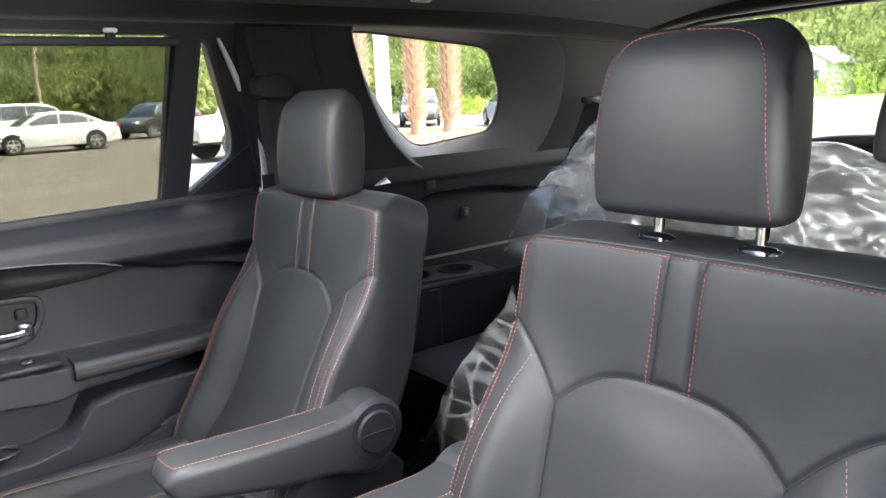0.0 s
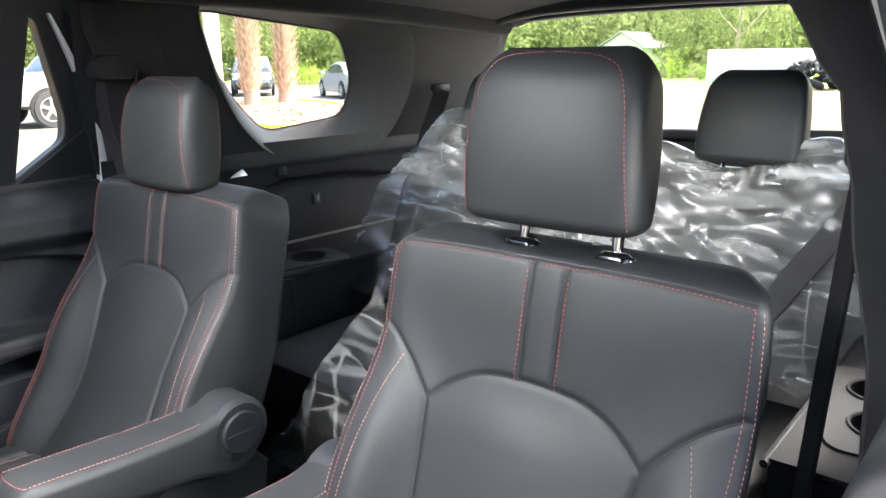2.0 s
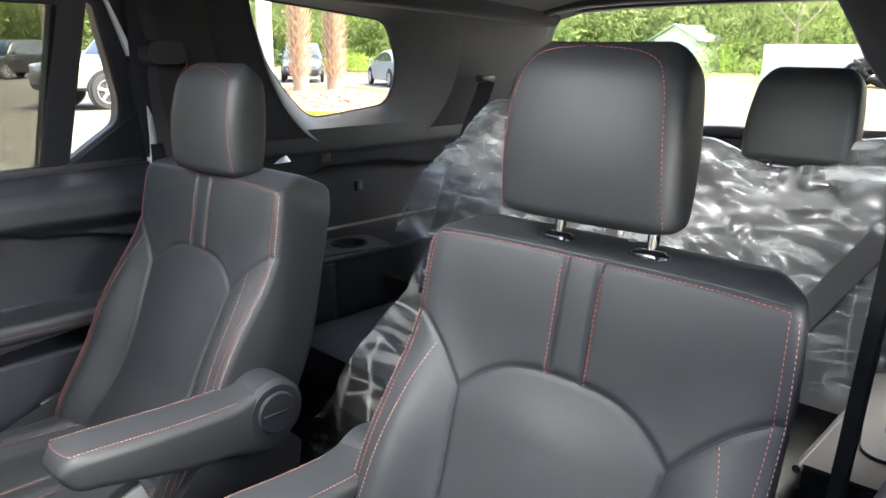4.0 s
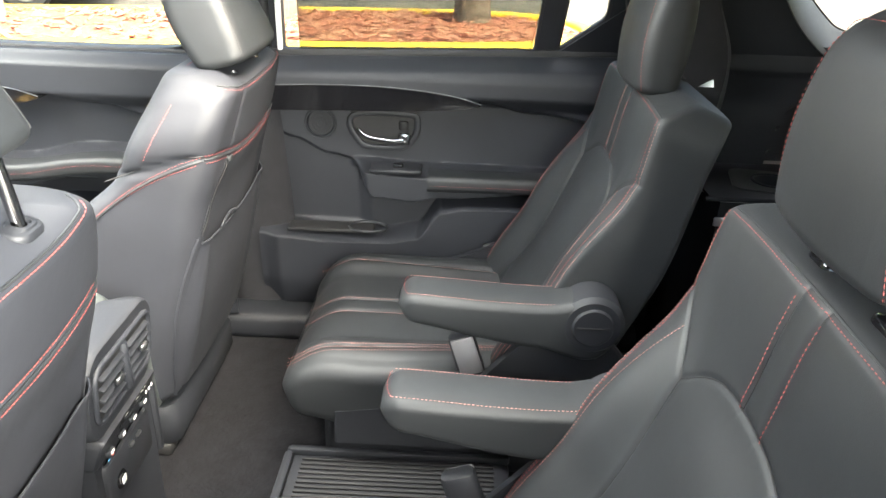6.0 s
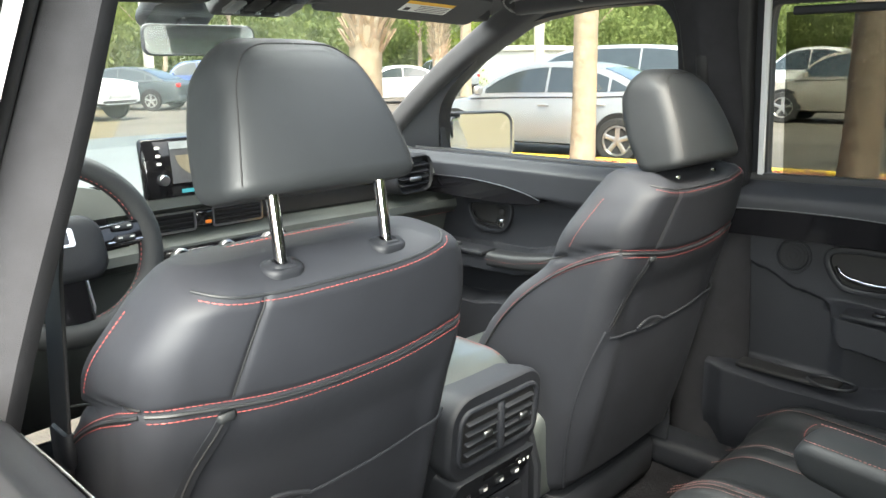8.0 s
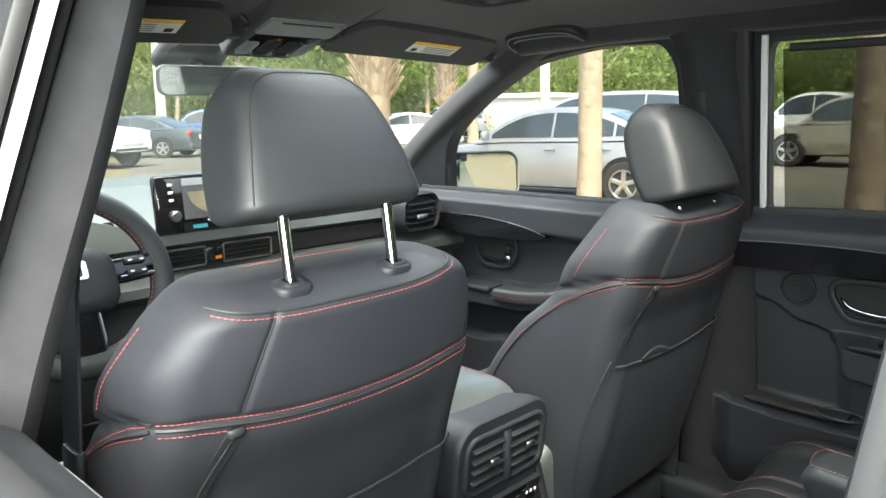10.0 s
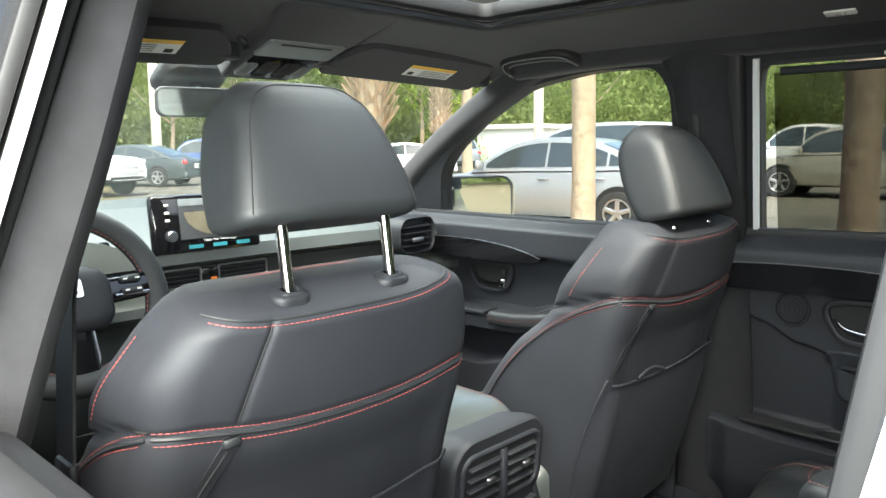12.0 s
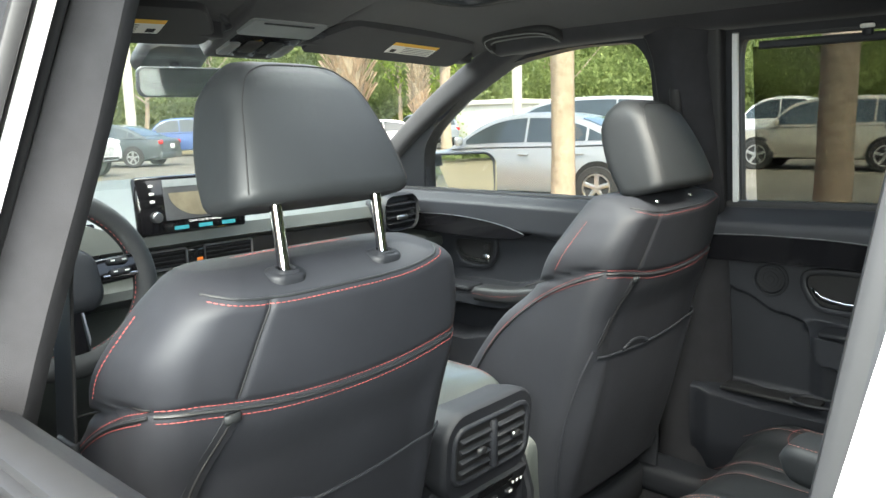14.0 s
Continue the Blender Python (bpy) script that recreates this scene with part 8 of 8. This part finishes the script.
    for yy in (s["base"], -s["base"]):
        for sd in (1, -1):
            xx = sd * (bw(yy) - 0.10)
            c = at(xx, yy, wr)
            ax = m.to_3x3() @ Vector((sd, 0, 0))
            mesh_object("wheel_arch", *disc(at(sd * (bw(yy) - 0.04), yy, wr + 0.03), ax, wr * 1.13, 0.048, 28), DARK, car, "dark wheel arch")
            mm = ax.to_track_quat("Z", "Y").to_matrix()
            rows = []
            for h, rad in ((0.0, wr * 0.62), (0.0, wr * 0.94), (0.03, wr), (0.10, wr), (0.135, wr * 0.95), (0.14, wr * 0.70), (0.115, wr * 0.66)):
                rows.append([c + mm @ Vector((rad * math.cos(a), rad * math.sin(a), h)) for a in np.linspace(0, 2 * math.pi, 29)[:-1]])
            w = mesh_object("wheel", *rings(rows), TYRE, car, "black tyre")
            pieces = [sweep([c + mm @ Vector((wr * 0.63 * math.cos(a), wr * 0.63 * math.sin(a), 0.128)) for a in np.linspace(0, 2 * math.pi, 29)[:-1]], circle(0.016, 6), up=ax, closed=True), disc(c + ax * 0.10, ax, wr * 0.17, 0.03, 14, 0.006)]
            for k in range(5):
                a = 2 * math.pi * k / 5 + 0.3
                pieces.append(sweep([c + mm @ Vector((wr * r0 * math.cos(a), wr * r0 * math.sin(a), 0.12)) for r0 in (0.12, 0.62)], rounded(0.035, 0.010, 0.006, 2), up=ax))
            mesh_object("rim", *join(*pieces), ALLOY, w, "spoked alloy rim")
    yn, yt = st[-1][0], st[0][0]
    for sd in (1, -1):
        hy = yn - 0.17
        mesh_object("headlight", *box(*at(sd * bw(hy) * 0.80, hy + 0.02, bt(hy) - 0.09), 0.30, 0.20, 0.13, 0.05, pose(0, 0, 0, 0, 0, -heading + sd * 22)), LAMP_CLEAR, car, "clear headlight")
        ty = yt + 0.06
        mesh_object("tail_light", *box(*at(sd * bw(ty) * 0.86, ty + 0.02, bt(ty) - 0.09), 0.26, 0.16, 0.15, 0.05, pose(0, 0, 0, 0, 0, -heading - sd * 22)), LAMP_RED, car, "red tail light")
        my = yf - 0.25
        mesh_object("door_mirror", *box(*at(sd * (bw(my) + 0.09), my, bt(my) + 0.10), 0.20, 0.10, 0.14, 0.04, pose(0, 0, 0, 0, 0, -heading)), mat, car)
        for dy in (rf - 0.55, rf - 1.45):
            if style != "van" or dy > -0.5:
                mesh_object("door_handle", *box(*at(sd * (bw(dy) + 0.006), dy, bt(dy) - 0.14), 0.03, 0.18, 0.03, 0.01, pose(0, 0, 0, 0, 0, -heading)), mat, car)
    mesh_object("grille", *box(*at(0, yn - 0.05, g + 0.36), 1.0 if style == "pickup" else 0.8, 0.10, 0.30 if style == "pickup" else 0.20, 0.03, pose(0, 0, 0, 0, 0, -heading)), CHROME if style == "pickup" else DARK, car, "grille")
    mesh_object("front_bumper", *box(*at(0, yn - 0.12, g + 0.16), 1.5, 0.24, 0.20, 0.06, pose(0, 0, 0, 0, 0, -heading)), DARK if style in ("pickup", "suv") else mat, car)
    mesh_object("rear_bumper", *box(*at(0, yt + 0.10, g + 0.20), 1.55, 0.24, 0.24, 0.06, pose(0, 0, 0, 0, 0, -heading)), DARK if style in ("pickup", "suv") else mat, car)
    mesh_object("number_plate", *box(*at(0, yt - 0.025, g + 0.50), 0.32, 0.02, 0.16, 0.005, pose(0, 0, 0, 0, 0, -heading)), LABEL_WHITE, car, "blank white plate")
    return car


vehicle("sedan", "silver", 9.35, 7.35, -11, "silver saloon car parked beyond the mulch island")
vehicle("van", "silver", 15.3, 10.0, -11, "silver minivan parked behind the saloon")
vehicle("suv", "gold", 19.2, 5.6, -4, "pale gold off-road car parked across the lane", "suv")
vehicle("pickup", "white", 25.5, 8.5, -4, "white crew-cab pickup parked far off", "pickup truck")
vehicle("sedan", "dark", 10.6, 26.7, -38, "dark green-grey saloon with red tail lamps")
vehicle("pickup", "white", 6.6, 23.2, 152, "white pickup truck with chrome grille", "pickup truck")
vehicle("suv", "blue", 16.5, 33.0, -70, "blue off-road car in the far row", "suv")
vehicle("sedan", "white", 12.5, 37.0, -65, "white saloon in the far row")
vehicle("suv", "grey", 7.5, 34.0, -60, "grey car in the far row", "suv")
vehicle("sedan", "white", 19.5, 22.5, -60, "white saloon parked by the lane")
vehicle("suv", "grey", 27.0, 27.0, 20, "grey car parked beyond the palms", "suv")
vehicle("sedan", "grey", 31.0, 31.0, 20, "grey saloon parked beyond the palms")
vehicle("sedan", "white", 30.1, -5.0, -6, "white saloon crossing the car park")
vehicle("van", "white", 36.0, -4.2, -6, "white van parked far off", "van")
vehicle("pickup", "gold", 18.4, -8.7, -6, "pale beige pickup truck", "pickup truck")
vehicle("suv", "black", 38.0, -11.5, -30, "black car parked by the woods", "suv")
vehicle("suv", "dark", 29.0, -21.3, -52, "dark blue-grey car parked by the hedge", "suv")
vehicle("suv", "silver", 31.5, -19.0, -45, "silver car parked by the hedge", "suv")
vehicle("sedan", "silver", 23.0, -21.9, 115, "silver saloon coming along the lane")


# ---------------------------------------------------------------- far things
def build_far():
    pole = thing("light_pole", (18.6, -12.3, GROUND), "pale square light pole on a concrete foot", "light pole", "light poles")
    mesh_object("shaft", *box(18.6, -12.3, GROUND + 4.0, 0.34, 0.34, 8.0, 0.02), STEEL_POLE, pole)
    mesh_object("foot", *disc((18.6, -12.3, GROUND), (0, 0, 1), 0.3, 0.7, 20, 0.03), CONCRETE, pole)
    copy_thing(pole, Matrix.Translation((14.5, 33.0, GROUND)))
    copy_thing(pole, Matrix.Translation((27.0, 21.0, GROUND)))
    copy_thing(pole, Matrix.Translation((8.6, 30.0, GROUND)))
    tent = thing("canopy_tent", (38, 2.0, GROUND), "red pop-up canopy on thin white legs", "canopy")
    red = material("red_canopy_cloth", (0.62, 0.03, 0.03), 0.8, vary=0.1)
    c = Vector((38, 2.0, GROUND + 3.4))
    corners = [Vector((38 + a, 2.0 + b, GROUND + 2.3)) for a, b in ((-2, -2), (2, -2), (2, 2), (-2, 2))]
    low = [p - Vector((0, 0, 0.35)) for p in corners]
    mesh_object("cloth_roof", *join(([c, *corners], [(0, 1, 2), (0, 2, 3), (0, 3, 4), (0, 4, 1)]), rings([corners, low], caps=False)), red, tent, smooth=False)
    for p in corners:
        mesh_object("leg", *box(p.x, p.y, GROUND + 1.1, 0.05, 0.05, 2.2, 0.01), WHITE_PAINT, tent)
    # white house beyond the lawn
    house = thing("house", (28.4, -60.0, GROUND), "small white timber house with gabled roof", "house")
    siding = material("white_siding", (0.66, 0.65, 0.60), 0.7, vary=0.08, vary_scale=2)
    tile = material("grey_shingles", (0.28, 0.27, 0.25), 0.9, vary=0.2, vary_scale=3)
    hx, hy = 28.4, -60.0
    mesh_object("wall", *box(hx, hy, GROUND + 1.3, 3.6, 5, 2.6, 0.03), siding, house)
    gab = [Vector((hx + a, hy + 2.55, GROUND + 3.2 + b)) for a, b in ((-1.9, -0.65), (1.9, -0.65), (0, 0.45))]
    mesh_object("gable", *extrude(gab, (0, -5.1, 0)), siding, house, smooth=False)
    for s in (1, -1):
        mesh_object("roof_slope", *extrude([Vector((hx + s * 2.2, hy + 2.9, GROUND + 2.42)), Vector((hx, hy + 2.9, GROUND + 3.67)), Vector((hx, hy + 2.9, GROUND + 3.8)), Vector((hx + s * 2.2, hy + 2.9, GROUND + 2.55))], (0, -5.8, 0)), tile, house, smooth=False)
    for a in (-0.9, 0.9):
        w = mesh_object("window", *box(hx + a, hy + 2.52, GROUND + 1.5, 0.8, 0.08, 1.1, 0.02), WHITE_PAINT, house, "white framed window")
        mesh_object("pane", *box(hx + a, hy + 2.57, GROUND + 1.5, 0.64, 0.04, 0.92, 0.01), CAR_GLASS, w)
    for a in (-1.8, 1.8):
        mesh_object("porch_post", *box(hx + a, hy + 2.8, GROUND + 1.25, 0.12, 0.12, 2.5, 0.02), WHITE_PAINT, house)
    # white box trailer and heap of dark scrap
    tr = thing("box_trailer", (12.3, -41.4, GROUND), "plain white box trailer parked in the yard", "trailer")
    mesh_object("box_body", *box(12.3, -41.4, GROUND + 1.12, 4.9, 2.1, 1.7, 0.06), siding, tr)
    for a in (-1.0, 1.0):
        mesh_object("wheel", *disc((12.3 + a, -40.4, GROUND + 0.30), (0, 1, 0), 0.30, 0.2, 24, 0.03), TYRE, tr)
    heap = thing("scrap_heap", (8.6, -40.3, GROUND), "heap of dark scrap and tyres in the yard", "heap")
    rnd = random.Random(5)
    out = []
    for k in range(60):
        c = Vector((8.6 + rnd.gauss(0, 1.0), -40.3 + rnd.gauss(0, 0.8), 0))
        c.z = GROUND + 0.3 + rnd.uniform(0, 1) * max(0.1, 1.6 - abs(c.x - 8.6) * 0.7)
        mm = pose(0, 0, 0, rnd.uniform(-60, 60), rnd.uniform(-60, 60), rnd.uniform(0, 180)).to_3x3()
        out.append(sweep([c + mm @ Vector((0.33 * math.cos(a), 0.33 * math.sin(a), 0)) for a in np.linspace(0, 2 * math.pi, 15)[:-1]], circle(0.11, 7), up=mm @ Vector((0, 0, 1)), closed=True))
    tagged(mesh_object("old_tyres", *join(*out), TYRE, heap), "dark tyres", kind="stuff")
    # yellow pallets
    wood = material("yellow_pallet_wood", (0.62, 0.40, 0.07), 0.8, vary=0.15)
    for px, py in ((20.4, -31.2), (19.2, -31.6)):
        pal = thing("pallet_stack", (px, py, GROUND), "stack of yellow wooden pallets", "pallets", "pallet stacks")
        for k in range(5):
            for j in range(5):
                mesh_object("board", *box(px, py - 0.5 + 0.25 * j, GROUND + 0.15 + 0.16 * k, 1.1, 0.10, 0.022, 0.004), wood, pal)
            for j in (-0.5, 0, 0.5):
                mesh_object("bearer", *box(px + j, py, GROUND + 0.09 + 0.16 * k, 0.09, 1.1, 0.09, 0.005), wood, pal)
    # low white building seen past the far palms
    b = thing("building", (41, 32, GROUND), "low white building behind the trees", "building")
    mesh_object("wall", *box(41.2, 32, GROUND + 1.2, 6.5, 5.0, 2.4, 0.05), siding, b)
    mesh_object("roof", *box(41.2, 32, GROUND + 2.5, 7.0, 5.5, 0.3, 0.05), siding, b)


build_far()
